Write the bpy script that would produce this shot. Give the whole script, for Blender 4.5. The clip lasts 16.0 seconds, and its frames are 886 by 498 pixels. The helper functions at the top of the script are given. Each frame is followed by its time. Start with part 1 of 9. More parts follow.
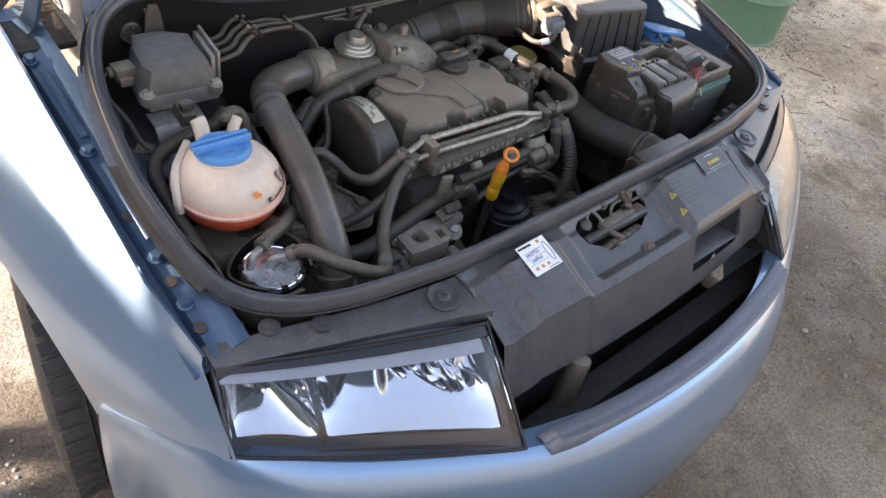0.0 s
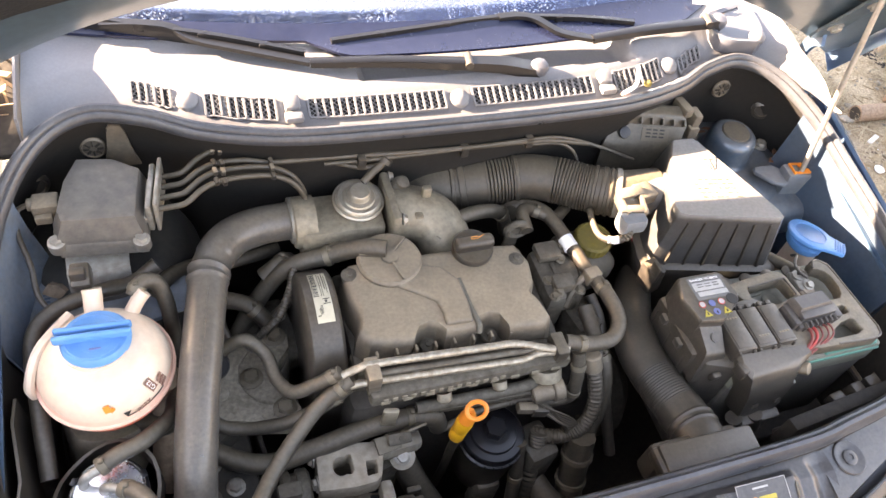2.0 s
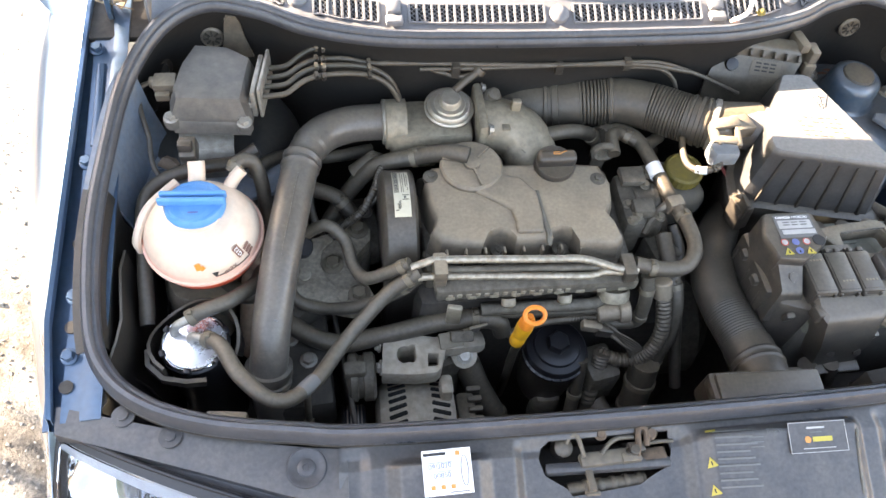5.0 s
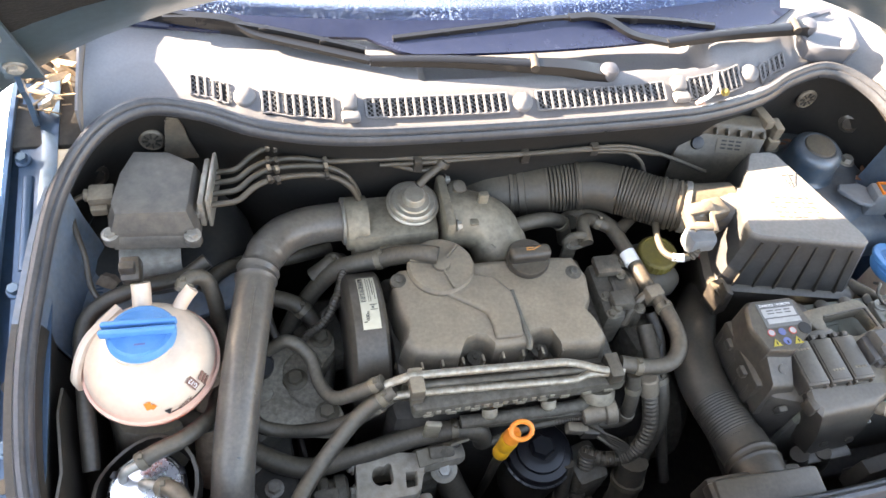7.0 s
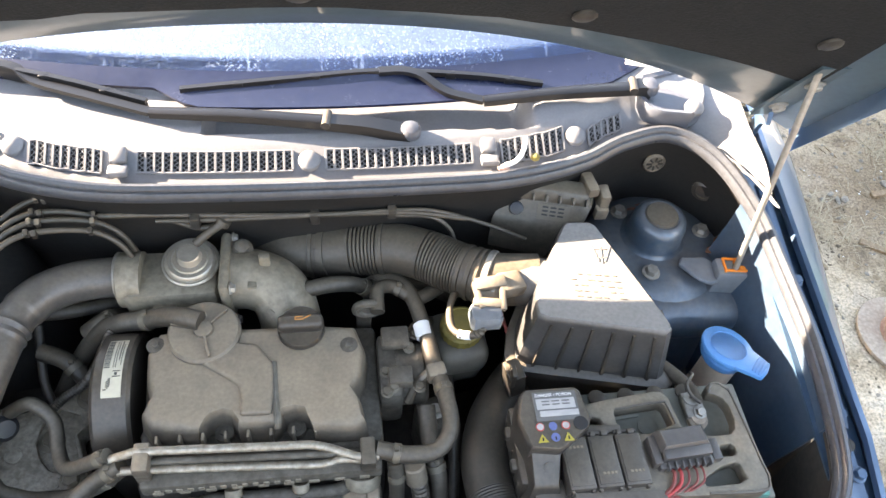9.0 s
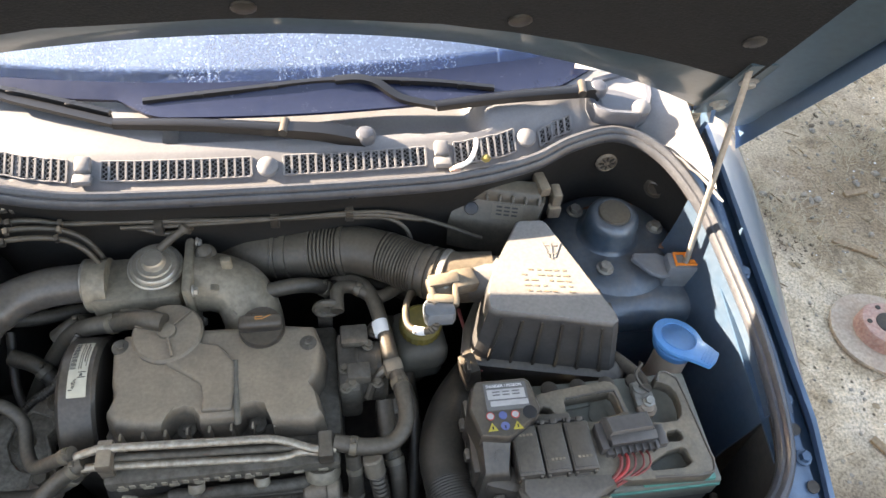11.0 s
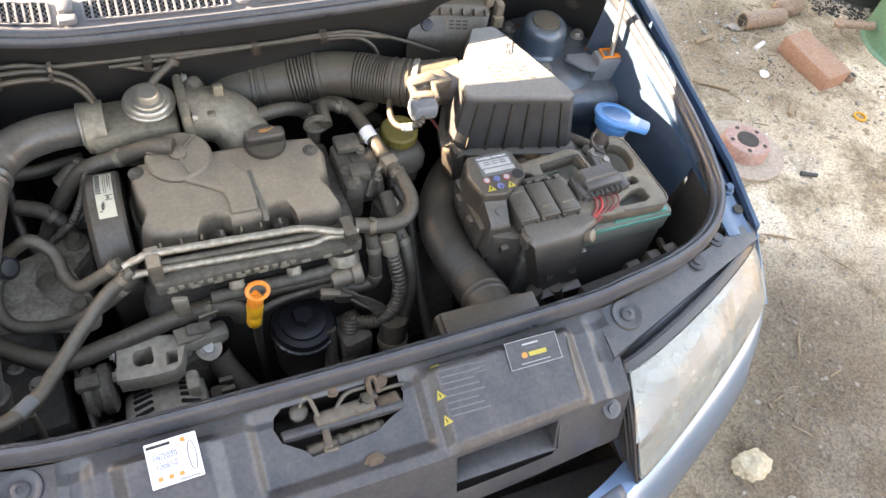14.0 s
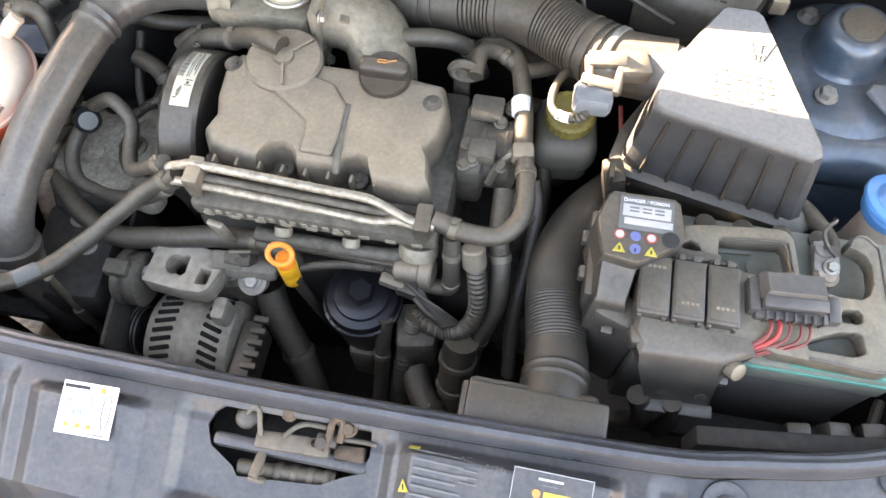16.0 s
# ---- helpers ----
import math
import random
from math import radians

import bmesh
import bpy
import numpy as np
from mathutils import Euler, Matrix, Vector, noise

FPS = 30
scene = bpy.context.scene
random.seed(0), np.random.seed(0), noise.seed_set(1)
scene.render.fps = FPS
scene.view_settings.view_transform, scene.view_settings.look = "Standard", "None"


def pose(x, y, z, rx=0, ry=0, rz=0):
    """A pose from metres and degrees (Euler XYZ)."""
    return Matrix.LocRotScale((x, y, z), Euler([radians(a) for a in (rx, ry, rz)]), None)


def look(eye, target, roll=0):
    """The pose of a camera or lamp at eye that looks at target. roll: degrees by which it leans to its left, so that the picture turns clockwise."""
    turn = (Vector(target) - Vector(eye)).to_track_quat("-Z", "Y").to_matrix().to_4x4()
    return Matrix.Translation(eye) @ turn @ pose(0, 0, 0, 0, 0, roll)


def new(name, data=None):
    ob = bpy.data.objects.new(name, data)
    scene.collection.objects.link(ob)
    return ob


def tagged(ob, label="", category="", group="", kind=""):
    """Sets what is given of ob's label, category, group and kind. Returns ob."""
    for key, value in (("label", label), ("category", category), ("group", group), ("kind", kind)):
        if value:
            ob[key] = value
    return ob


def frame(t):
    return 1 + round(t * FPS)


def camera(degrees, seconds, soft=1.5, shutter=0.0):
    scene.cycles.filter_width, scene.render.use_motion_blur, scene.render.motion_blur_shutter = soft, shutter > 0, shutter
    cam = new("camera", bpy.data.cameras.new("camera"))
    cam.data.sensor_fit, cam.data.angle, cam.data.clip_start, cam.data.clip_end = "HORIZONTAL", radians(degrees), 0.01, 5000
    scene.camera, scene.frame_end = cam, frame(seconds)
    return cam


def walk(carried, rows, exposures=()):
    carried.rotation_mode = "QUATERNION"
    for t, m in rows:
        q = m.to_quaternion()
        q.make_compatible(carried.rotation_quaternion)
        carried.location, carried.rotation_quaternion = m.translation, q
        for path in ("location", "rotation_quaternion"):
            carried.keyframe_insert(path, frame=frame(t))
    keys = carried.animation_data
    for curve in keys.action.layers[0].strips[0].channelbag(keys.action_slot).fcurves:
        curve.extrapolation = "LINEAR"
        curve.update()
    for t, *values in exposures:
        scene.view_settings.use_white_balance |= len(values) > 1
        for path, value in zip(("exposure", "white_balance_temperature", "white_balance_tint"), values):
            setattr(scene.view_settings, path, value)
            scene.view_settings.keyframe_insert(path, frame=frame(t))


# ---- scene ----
cam = camera(60.6, 16.0)
PATH = [
    (0, (-0.892, -0.412, 1.41), (0.23, 0.525, 0.045), 13.6),
    (0.5, (-0.74, -0.346, 1.441), (0.187, 0.747, 0.047), 11.2),
    (1, (-0.533, -0.339, 1.518), (0.159, 0.832, 0.052), 11.3),
    (1.5, (-0.409, -0.3, 1.539), (0.178, 0.842, 0.006), 10.9),
    (2, (-0.364, -0.185, 1.541), (0.218, 0.943, -0.005), 13.3),
    (2.5, (-0.353, -0.154, 1.53), (0.068, 0.944, -0.088), 11.0),
    (3, (-0.345, -0.198, 1.538), (-0.024, 0.892, -0.108), 10.2),
    (3.2, (-0.339, -0.225, 1.535), (-0.05, 0.858, -0.121), 9.8),
    (5.3, (-0.31, -0.269, 1.538), (-0.075, 0.836, -0.113), 7.0),
    (5.5, (-0.314, -0.256, 1.537), (-0.082, 0.88, -0.093), 6.4),
    (6, (-0.333, -0.219, 1.537), (-0.085, 0.971, -0.051), 6.4),
    (6.5, (-0.352, -0.182, 1.534), (-0.061, 0.998, -0.054), 7.4),
    (7, (-0.334, -0.151, 1.532), (0.073, 0.998, -0.053), 10.1),
    (7.5, (-0.292, -0.131, 1.527), (0.28, 0.961, -0.048), 13.4),
    (8, (-0.18, -0.123, 1.546), (0.333, 0.982, -0.04), 13.5),
    (8.5, (-0.061, -0.131, 1.563), (0.326, 1.038, -0.012), 11.1),
    (9, (0.029, -0.117, 1.558), (0.301, 1.085, -0.018), 7.5),
    (9.2, (0.048, -0.111, 1.56), (0.295, 1.103, -0.011), 6.5),
    (11.3, (0.083, -0.188, 1.577), (0.368, 1.042, 0.026), 5.7),
    (11.5, (0.065, -0.209, 1.574), (0.401, 0.999, 0.016), 7.1),
    (12, (0.0, -0.26, 1.568), (0.467, 0.875, -0.011), 8.7),
    (12.5, (-0.063, -0.298, 1.558), (0.507, 0.788, -0.022), 9.2),
    (13, (-0.113, -0.329, 1.552), (0.5, 0.722, -0.035), 10.5),
    (13.5, (-0.138, -0.349, 1.548), (0.493, 0.677, -0.049), 11.8),
    (14, (-0.152, -0.358, 1.539), (0.465, 0.665, -0.065), 12.4),
    (14.5, (-0.172, -0.374, 1.538), (0.422, 0.689, -0.048), 10.9),
    (15, (-0.146, -0.337, 1.514), (0.28, 0.758, -0.104), 8.7),
    (15.5, (0.026, -0.229, 1.478), (0.065, 0.795, -0.239), 3.5),
    (16, (0.152, -0.122, 1.414), (-0.04, 0.723, -0.389), -2.5),
]
EXPOSURES = [(0.0, 2.94, 8350, 22), (0.6, 3.40, 8600, 22), (1.6, 3.91, 9900, 26), (3.0, 4.19, 9950, 25), (4.0, 4.12, 9300, 20), (6.0, 3.93, 8500, 19), (8.0, 3.95, 9000, 19), (9.2, 3.75, 8450, 18), (11.3, 3.27, 8700, 18), (12.5, 3.68, 9300, 20), (15.0, 4.10, 9250, 21), (16.0, 4.46, 9200, 21)]
walk(cam, [(t, look(eye, target, roll)) for t, eye, target, roll in PATH], EXPOSURES)

# ---- daylight ----
SUN_DIR = Vector((-2.6, 1.14, 1.0)).normalized()
world = bpy.data.worlds.new("sky")
scene.world = world
world.use_nodes = True
wn = world.node_tree.nodes
sky = wn.new("ShaderNodeTexSky")
sky.sky_type = "NISHITA"
sky.sun_disc = False
sky.sun_elevation = math.asin(SUN_DIR.z)
sky.sun_rotation = math.atan2(SUN_DIR.x, SUN_DIR.y)
wn["Background"].inputs["Strength"].default_value = 0.115
world.node_tree.links.new(sky.outputs[0], wn["Background"].inputs["Color"])
sun_data = bpy.data.lights.new("sun", "SUN")
sun_data.energy, sun_data.angle, sun_data.color = 5.0, radians(0.5), (1.0, 0.965, 0.90)
sun = new("sun", sun_data)
sun.matrix_world = look(SUN_DIR * 20, (0, 0, 0))

# ---- materials ----


def mat(name, base, rough=0.6, metal=0.0, dust=(0.30, 0.25, 0.19), amount=0.3, scale=9.0, var=0.25, bump=0.15, fine=120.0, coat=0.0, up=0.25, trans=0.0, alpha=1.0):
    """A worn surface: base colour, blotches of dust or a second colour, fine grain and relief. up: more dust on faces that look up."""
    m = bpy.data.materials.new(name)
    m.use_nodes = True
    nt = m.node_tree
    n, l = nt.nodes, nt.links
    p = n["Principled BSDF"]
    tc = n.new("ShaderNodeTexCoord")
    geo = n.new("ShaderNodeNewGeometry")
    oi = n.new("ShaderNodeObjectInfo")
    off = n.new("ShaderNodeVectorMath")
    off.operation = "MULTIPLY_ADD"
    l.new(oi.outputs["Random"], off.inputs[0])
    off.inputs[1].default_value = (7.0, 3.0, 5.0)
    l.new(tc.outputs["Object"], off.inputs[2])
    big = n.new("ShaderNodeTexNoise")
    big.inputs["Scale"].default_value, big.inputs["Detail"].default_value, big.inputs["Roughness"].default_value = scale, 8.0, 0.65
    l.new(off.outputs[0], big.inputs["Vector"])
    small = n.new("ShaderNodeTexNoise")
    small.inputs["Scale"].default_value, small.inputs["Detail"].default_value = fine, 4.0
    l.new(off.outputs[0], small.inputs["Vector"])
    sep = n.new("ShaderNodeSeparateXYZ")
    l.new(geo.outputs["Normal"], sep.inputs[0])
    mr = n.new("ShaderNodeMapRange")
    mr.inputs["From Min"].default_value, mr.inputs["From Max"].default_value = 0.36, 0.66
    mr.inputs["To Min"].default_value, mr.inputs["To Max"].default_value = amount * 0.45, amount * 1.45
    mid = n.new("ShaderNodeTexNoise")
    mid.inputs["Scale"].default_value, mid.inputs["Detail"].default_value, mid.inputs["Roughness"].default_value = scale * 4.0, 8.0, 0.72
    l.new(off.outputs[0], mid.inputs["Vector"])
    both = n.new("ShaderNodeMath")
    both.operation = "MULTIPLY_ADD"
    both.inputs[1].default_value = 0.60
    l.new(mid.outputs["Fac"], both.inputs[0])
    half = n.new("ShaderNodeMath")
    half.operation = "MULTIPLY"
    half.inputs[1].default_value = 0.40
    l.new(big.outputs["Fac"], half.inputs[0])
    l.new(half.outputs[0], both.inputs[2])
    l.new(both.outputs[0], mr.inputs["Value"])
    upm = n.new("ShaderNodeMath")
    upm.operation, upm.use_clamp = "MULTIPLY_ADD", True
    upm.inputs[1].default_value = up
    facing = n.new("ShaderNodeMath")
    facing.operation, facing.use_clamp = "MULTIPLY", True
    facing.inputs[1].default_value = 1.0
    l.new(sep.outputs["Z"], facing.inputs[0])
    steep = n.new("ShaderNodeMath")
    steep.operation = "POWER"
    steep.inputs[1].default_value = 1.8
    l.new(facing.outputs[0], steep.inputs[0])
    l.new(steep.outputs[0], upm.inputs[0])
    l.new(mr.outputs[0], upm.inputs[2])
    mix = n.new("ShaderNodeMix")
    mix.data_type = "RGBA"
    mix.inputs["A"].default_value, mix.inputs["B"].default_value = (*base, 1), (*dust, 1)
    l.new(upm.outputs[0], mix.inputs["Factor"])
    vr = n.new("ShaderNodeMapRange")
    vr.inputs["From Min"].default_value, vr.inputs["From Max"].default_value = 0.3, 0.7
    vr.inputs["To Min"].default_value, vr.inputs["To Max"].default_value = 1 - var, 1 + var
    l.new(small.outputs["Fac"], vr.inputs["Value"])
    mul = n.new("ShaderNodeVectorMath")
    mul.operation = "SCALE"
    l.new(mix.outputs["Result"], mul.inputs[0])
    l.new(vr.outputs[0], mul.inputs["Scale"])
    l.new(mul.outputs[0], p.inputs["Base Color"])
    rr = n.new("ShaderNodeMath")
    rr.operation, rr.use_clamp = "MULTIPLY_ADD", True
    rr.inputs[1].default_value, rr.inputs[2].default_value = 0.35, rough
    l.new(upm.outputs[0], rr.inputs[0])
    l.new(rr.outputs[0], p.inputs["Roughness"])
    p.inputs["Metallic"].default_value = metal
    p.inputs["Coat Weight"].default_value = coat
    p.inputs["Coat Roughness"].default_value = 0.08
    p.inputs["Transmission Weight"].default_value = trans
    p.inputs["Alpha"].default_value = alpha
    if bump:
        b = n.new("ShaderNodeBump")
        b.inputs["Strength"].default_value, b.inputs["Distance"].default_value = bump, 0.002
        l.new(small.outputs["Fac"], b.inputs["Height"])
        l.new(b.outputs[0], p.inputs["Normal"])
    return m


M = {
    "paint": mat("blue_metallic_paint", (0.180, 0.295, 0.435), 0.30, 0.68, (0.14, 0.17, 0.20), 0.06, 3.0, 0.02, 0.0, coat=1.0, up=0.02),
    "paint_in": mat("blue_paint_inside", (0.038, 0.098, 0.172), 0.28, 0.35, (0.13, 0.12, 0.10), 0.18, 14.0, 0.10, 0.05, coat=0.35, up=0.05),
    "cover": mat("grey_plastic_cover", (0.026, 0.026, 0.027), 0.36, 0.0, (0.375, 0.292, 0.198), 0.26, 7.0, 0.10, 0.08, fine=210.0, up=0.38),
    "black": mat("black_plastic", (0.012, 0.012, 0.0135), 0.30, 0.0, (0.28, 0.22, 0.15), 0.10, 11.0, 0.16, 0.08, fine=210.0, up=0.20),
    "black_clean": mat("clean_black_plastic", (0.010, 0.010, 0.012), 0.30, 0.0, (0.05, 0.05, 0.05), 0.05, 10.0, 0.05, 0.0, up=0.02),
    "carrier": mat("lock_carrier_plastic", (0.022, 0.027, 0.038), 0.25, 0.0, (0.24, 0.21, 0.165), 0.18, 8.0, 0.16, 0.06, fine=210.0, up=0.08),
    "rubber": mat("rubber_hose", (0.017, 0.0165, 0.016), 0.42, 0.0, (0.31, 0.245, 0.165), 0.11, 16.0, 0.16, 0.08, fine=210.0, up=0.24),
    "seal": mat("rubber_seal", (0.022, 0.025, 0.032), 0.25, 0.0, (0.25, 0.25, 0.25), 0.13, 8.0, 0.12, 0.05, fine=210.0, up=0.09),
    "pipe": mat("boost_pipe_plastic", (0.030, 0.031, 0.036), 0.25, 0.0, (0.285, 0.235, 0.17), 0.22, 10.0, 0.14, 0.10, fine=210.0, up=0.18),
    "alu": mat("cast_aluminium", (0.33, 0.285, 0.215), 0.42, 0.3, (0.15, 0.118, 0.078), 0.42, 16.0, 0.18, 0.25, up=0.04),
    "alu_dark": mat("grimy_aluminium", (0.17, 0.15, 0.12), 0.5, 0.35, (0.06, 0.048, 0.034), 0.55, 18.0, 0.2, 0.25, up=0.0),
    "steel": mat("worn_steel_pipe", (0.54, 0.49, 0.41), 0.36, 0.75, (0.22, 0.17, 0.11), 0.45, 40.0, 0.25, 0.15, up=0.10),
    "zinc": mat("dull_zinc_steel", (0.48, 0.46, 0.42), 0.38, 0.7, (0.22, 0.18, 0.12), 0.35, 26.0, 0.12, 0.1, up=0.08),
    "dark": mat("dark_grime", (0.024, 0.022, 0.020), 0.65, 0.0, (0.085, 0.068, 0.05), 0.3, 10.0, 0.25, 0.2, up=0.06),
    "bulk": mat("bulkhead_insulation", (0.009, 0.0085, 0.008), 0.6, 0.0, (0.09, 0.072, 0.054), 0.06, 6.0, 0.15, 0.2, up=0.03),
    "tank": mat("white_tank_plastic", (0.70, 0.57, 0.45), 0.33, 0.0, (0.60, 0.37, 0.25), 0.34, 9.0, 0.05, 0.04, up=-0.15),
    "red": mat("red_coolant", (0.72, 0.075, 0.03), 0.33, 0.0, (0.70, 0.20, 0.10), 0.2, 12.0, 0.05, 0.04, up=0.0),
    "blue": mat("blue_cap_plastic", (0.045, 0.25, 0.55), 0.36, 0.0, (0.14, 0.30, 0.46), 0.15, 16.0, 0.06, 0.05, up=0.04),
    "orange": mat("orange_plastic", (0.85, 0.22, 0.02), 0.4, 0.0, (0.5, 0.2, 0.05), 0.2, 30.0, 0.1, 0.05, up=0.0),
    "yellow": mat("amber_plastic", (0.80, 0.36, 0.015), 0.4, 0.0, (0.45, 0.24, 0.04), 0.2, 30.0, 0.1, 0.05, up=0.0),
    "green": mat("green_battery_plastic", (0.02, 0.22, 0.17), 0.4, 0.0, (0.2, 0.22, 0.18), 0.2, 20.0, 0.1, 0.05, up=0.05),
    "battery": mat("pale_grey_green_battery", (0.13, 0.145, 0.12), 0.5, 0.0, (0.20, 0.175, 0.13), 0.40, 10.0, 0.1, 0.06, up=0.1),
    "white": mat("white_paper", (0.80, 0.80, 0.78), 0.5, 0.0, (0.7, 0.68, 0.62), 0.1, 30.0, 0.03, 0.0, up=0.0),
    "ink": mat("black_ink", (0.02, 0.02, 0.02), 0.6, 0.0, (0.03, 0.03, 0.03), 0.1, 30.0, 0.03, 0.0, up=0.0),
    "tank_ink": mat("faded_maroon_print", (0.12, 0.045, 0.035), 0.5, 0.0, (0.40, 0.22, 0.16), 0.35, 60.0, 0.05, 0.0, up=0.0),
    "label_ink": mat("faded_black_print", (0.075, 0.072, 0.065), 0.6, 0.0, (0.16, 0.15, 0.12), 0.3, 60.0, 0.05, 0.0, up=0.0),
    "grey_ink": mat("pale_grey_print", (0.16, 0.16, 0.155), 0.6, 0.0, (0.10, 0.10, 0.095), 0.4, 30.0, 0.05, 0.0, up=0.0),
    "yellow_ink": mat("yellow_print", (0.48, 0.38, 0.05), 0.5, 0.0, (0.4, 0.32, 0.1), 0.25, 30.0, 0.03, 0.0, up=0.0),
    "orange_ink": mat("orange_print", (0.62, 0.25, 0.06), 0.5, 0.0, (0.5, 0.25, 0.08), 0.1, 30.0, 0.03, 0.0, up=0.0),
    "blue_ink": mat("blue_print", (0.10, 0.14, 0.33), 0.5, 0.0, (0.2, 0.2, 0.3), 0.25, 30.0, 0.03, 0.0, up=0.0),
    "red_ink": mat("red_print", (0.6, 0.06, 0.05), 0.5, 0.0, (0.5, 0.1, 0.08), 0.1, 30.0, 0.03, 0.0, up=0.0),
    "bright_lid": mat("bright_brushed_steel", (0.80, 0.81, 0.84), 0.24, 0.75, (0.6, 0.6, 0.6), 0.12, 20.0, 0.03, 0.0, up=0.0),
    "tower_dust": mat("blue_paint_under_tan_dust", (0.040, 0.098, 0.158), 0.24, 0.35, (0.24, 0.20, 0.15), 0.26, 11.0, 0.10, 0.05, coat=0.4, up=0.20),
    "fuse": mat("dusty_black_plastic", (0.013, 0.013, 0.015), 0.28, 0.0, (0.30, 0.25, 0.185), 0.12, 16.0, 0.12, 0.08, fine=210.0, up=0.22),
    "yellow_dull": mat("dusty_yellow_plastic", (0.26, 0.20, 0.025), 0.5, 0.0, (0.15, 0.12, 0.07), 0.40, 18.0, 0.1, 0.05, up=0.1),
    "paper": mat("yellowed_paper", (0.58, 0.53, 0.40), 0.6, 0.0, (0.40, 0.35, 0.25), 0.25, 20.0, 0.05, 0.0, up=0.0),
    "tank_pink": mat("pink_tinted_tank_plastic", (0.82, 0.45, 0.33), 0.33, 0.0, (0.80, 0.58, 0.46), 0.3, 9.0, 0.05, 0.03, up=0.0),
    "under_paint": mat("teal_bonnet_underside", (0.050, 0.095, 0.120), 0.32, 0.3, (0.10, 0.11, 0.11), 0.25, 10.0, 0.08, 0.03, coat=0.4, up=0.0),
    "lid_dust": mat("pale_dusty_plastic", (0.016, 0.016, 0.017), 0.36, 0.0, (0.36, 0.345, 0.32), 0.08, 9.0, 0.12, 0.10, fine=210.0, up=0.50),
    "disc_steel": mat("actuator_steel", (0.50, 0.46, 0.39), 0.30, 0.65, (0.24, 0.19, 0.13), 0.28, 26.0, 0.08, 0.05, up=0.04),
    "alu_bright": mat("dusty_cast_aluminium", (0.40, 0.36, 0.30), 0.46, 0.2, (0.24, 0.19, 0.13), 0.42, 20.0, 0.16, 0.25, up=0.08),
    # inner wing blue darkened, with the shade put into its colour
    "paint_dark": mat("shaded_inner_wing_paint", (0.034, 0.072, 0.118), 0.34, 0.25, (0.16, 0.15, 0.13), 0.17, 9.0, 0.10, 0.05, coat=0.2, up=0.05),
    "rust_pale": mat("pale_rusty_iron", (0.44, 0.37, 0.29), 0.75, 0.1, (0.32, 0.21, 0.14), 0.35, 9.0, 0.2, 0.3, up=0.0),
    "battery_dark": mat("grey_battery_side", (0.055, 0.055, 0.052), 0.5, 0.0, (0.20, 0.175, 0.14), 0.30, 6.0, 0.12, 0.06, up=0.1),
    "rust_dark": mat("dark_rusty_steel", (0.085, 0.065, 0.05), 0.6, 0.4, (0.20, 0.13, 0.08), 0.4, 30.0, 0.2, 0.2, up=0.1),
    "label_grey": mat("faded_label_white", (0.46, 0.455, 0.44), 0.5, 0.0, (0.30, 0.28, 0.25), 0.35, 60.0, 0.15, 0.0, up=0.0),
    "chrome": mat("chrome", (0.80, 0.81, 0.83), 0.03, 1.0, (0.6, 0.6, 0.6), 0.05, 20.0, 0.02, 0.0, up=0.0),
    "cowl": mat("grey_cowl_plastic", (0.135, 0.137, 0.146), 0.42, 0.0, (0.22, 0.215, 0.205), 0.22, 9.0, 0.06, 0.04, fine=260.0, up=0.08),
    "corner_plastic": mat("slate_blue_plastic", (0.060, 0.066, 0.082), 0.32, 0.0, (0.16, 0.16, 0.16), 0.14, 9.0, 0.06, 0.03, up=0.04),
    "line_dust": mat("brown_dusted_line", (0.030, 0.027, 0.023), 0.40, 0.0, (0.28, 0.215, 0.14), 0.13, 20.0, 0.12, 0.04, up=0.15),
    "lip_dust": mat("scuffed_grey_blue_paint", (0.11, 0.135, 0.18), 0.38, 0.3, (0.20, 0.18, 0.15), 0.25, 14.0, 0.10, 0.06, up=0.06),
    "clamp_dull": mat("dull_spring_steel", (0.17, 0.15, 0.12), 0.42, 0.5, (0.16, 0.125, 0.08), 0.35, 26.0, 0.12, 0.1, up=0.12),
    "trim_blue": mat("blue_black_trim", (0.006, 0.010, 0.030), 0.22, 0.0, (0.05, 0.055, 0.075), 0.10, 10.0, 0.06, 0.02, up=0.03),
    "latch_steel": mat("grimy_latch_steel", (0.15, 0.135, 0.115), 0.45, 0.4, (0.19, 0.15, 0.10), 0.40, 30.0, 0.2, 0.15, up=0.12),
    # cowl plastic darkened to paint in the shade inside the vents
    "lattice": mat("shaded_plastic_lattice", (0.10, 0.102, 0.108), 0.5, 0.0, (0.15, 0.145, 0.14), 0.3, 20.0, 0.1, 0.0, up=0.0),
    "tower_dark": mat("near_black_tower_paint", (0.014, 0.018, 0.022), 0.40, 0.2, (0.11, 0.088, 0.062), 0.28, 8.0, 0.12, 0.08, up=0.08),
    "mount_cast": mat("rust_specked_cast_plate", (0.38, 0.335, 0.265), 0.55, 0.2, (0.10, 0.072, 0.045), 0.50, 26.0, 0.22, 0.3, fine=160.0, up=0.0),
    "worn_tan": mat("worn_tan_edge", (0.17, 0.15, 0.11), 0.5, 0.0, (0.05, 0.05, 0.05), 0.5, 60.0, 0.2, 0.1, up=0.0),
    # lighter copy of the inner wing blue, with sky glow painted in
    "wing_inner": mat("sky_lit_inner_wing_paint", (0.12, 0.20, 0.30), 0.30, 0.35, (0.30, 0.255, 0.19), 0.34, 9.0, 0.10, 0.06, coat=0.4, up=0.12),
    "duct_black": mat("dusty_black_duct", (0.015, 0.0145, 0.014), 0.42, 0.0, (0.22, 0.175, 0.12), 0.11, 14.0, 0.14, 0.08, fine=210.0, up=0.14),
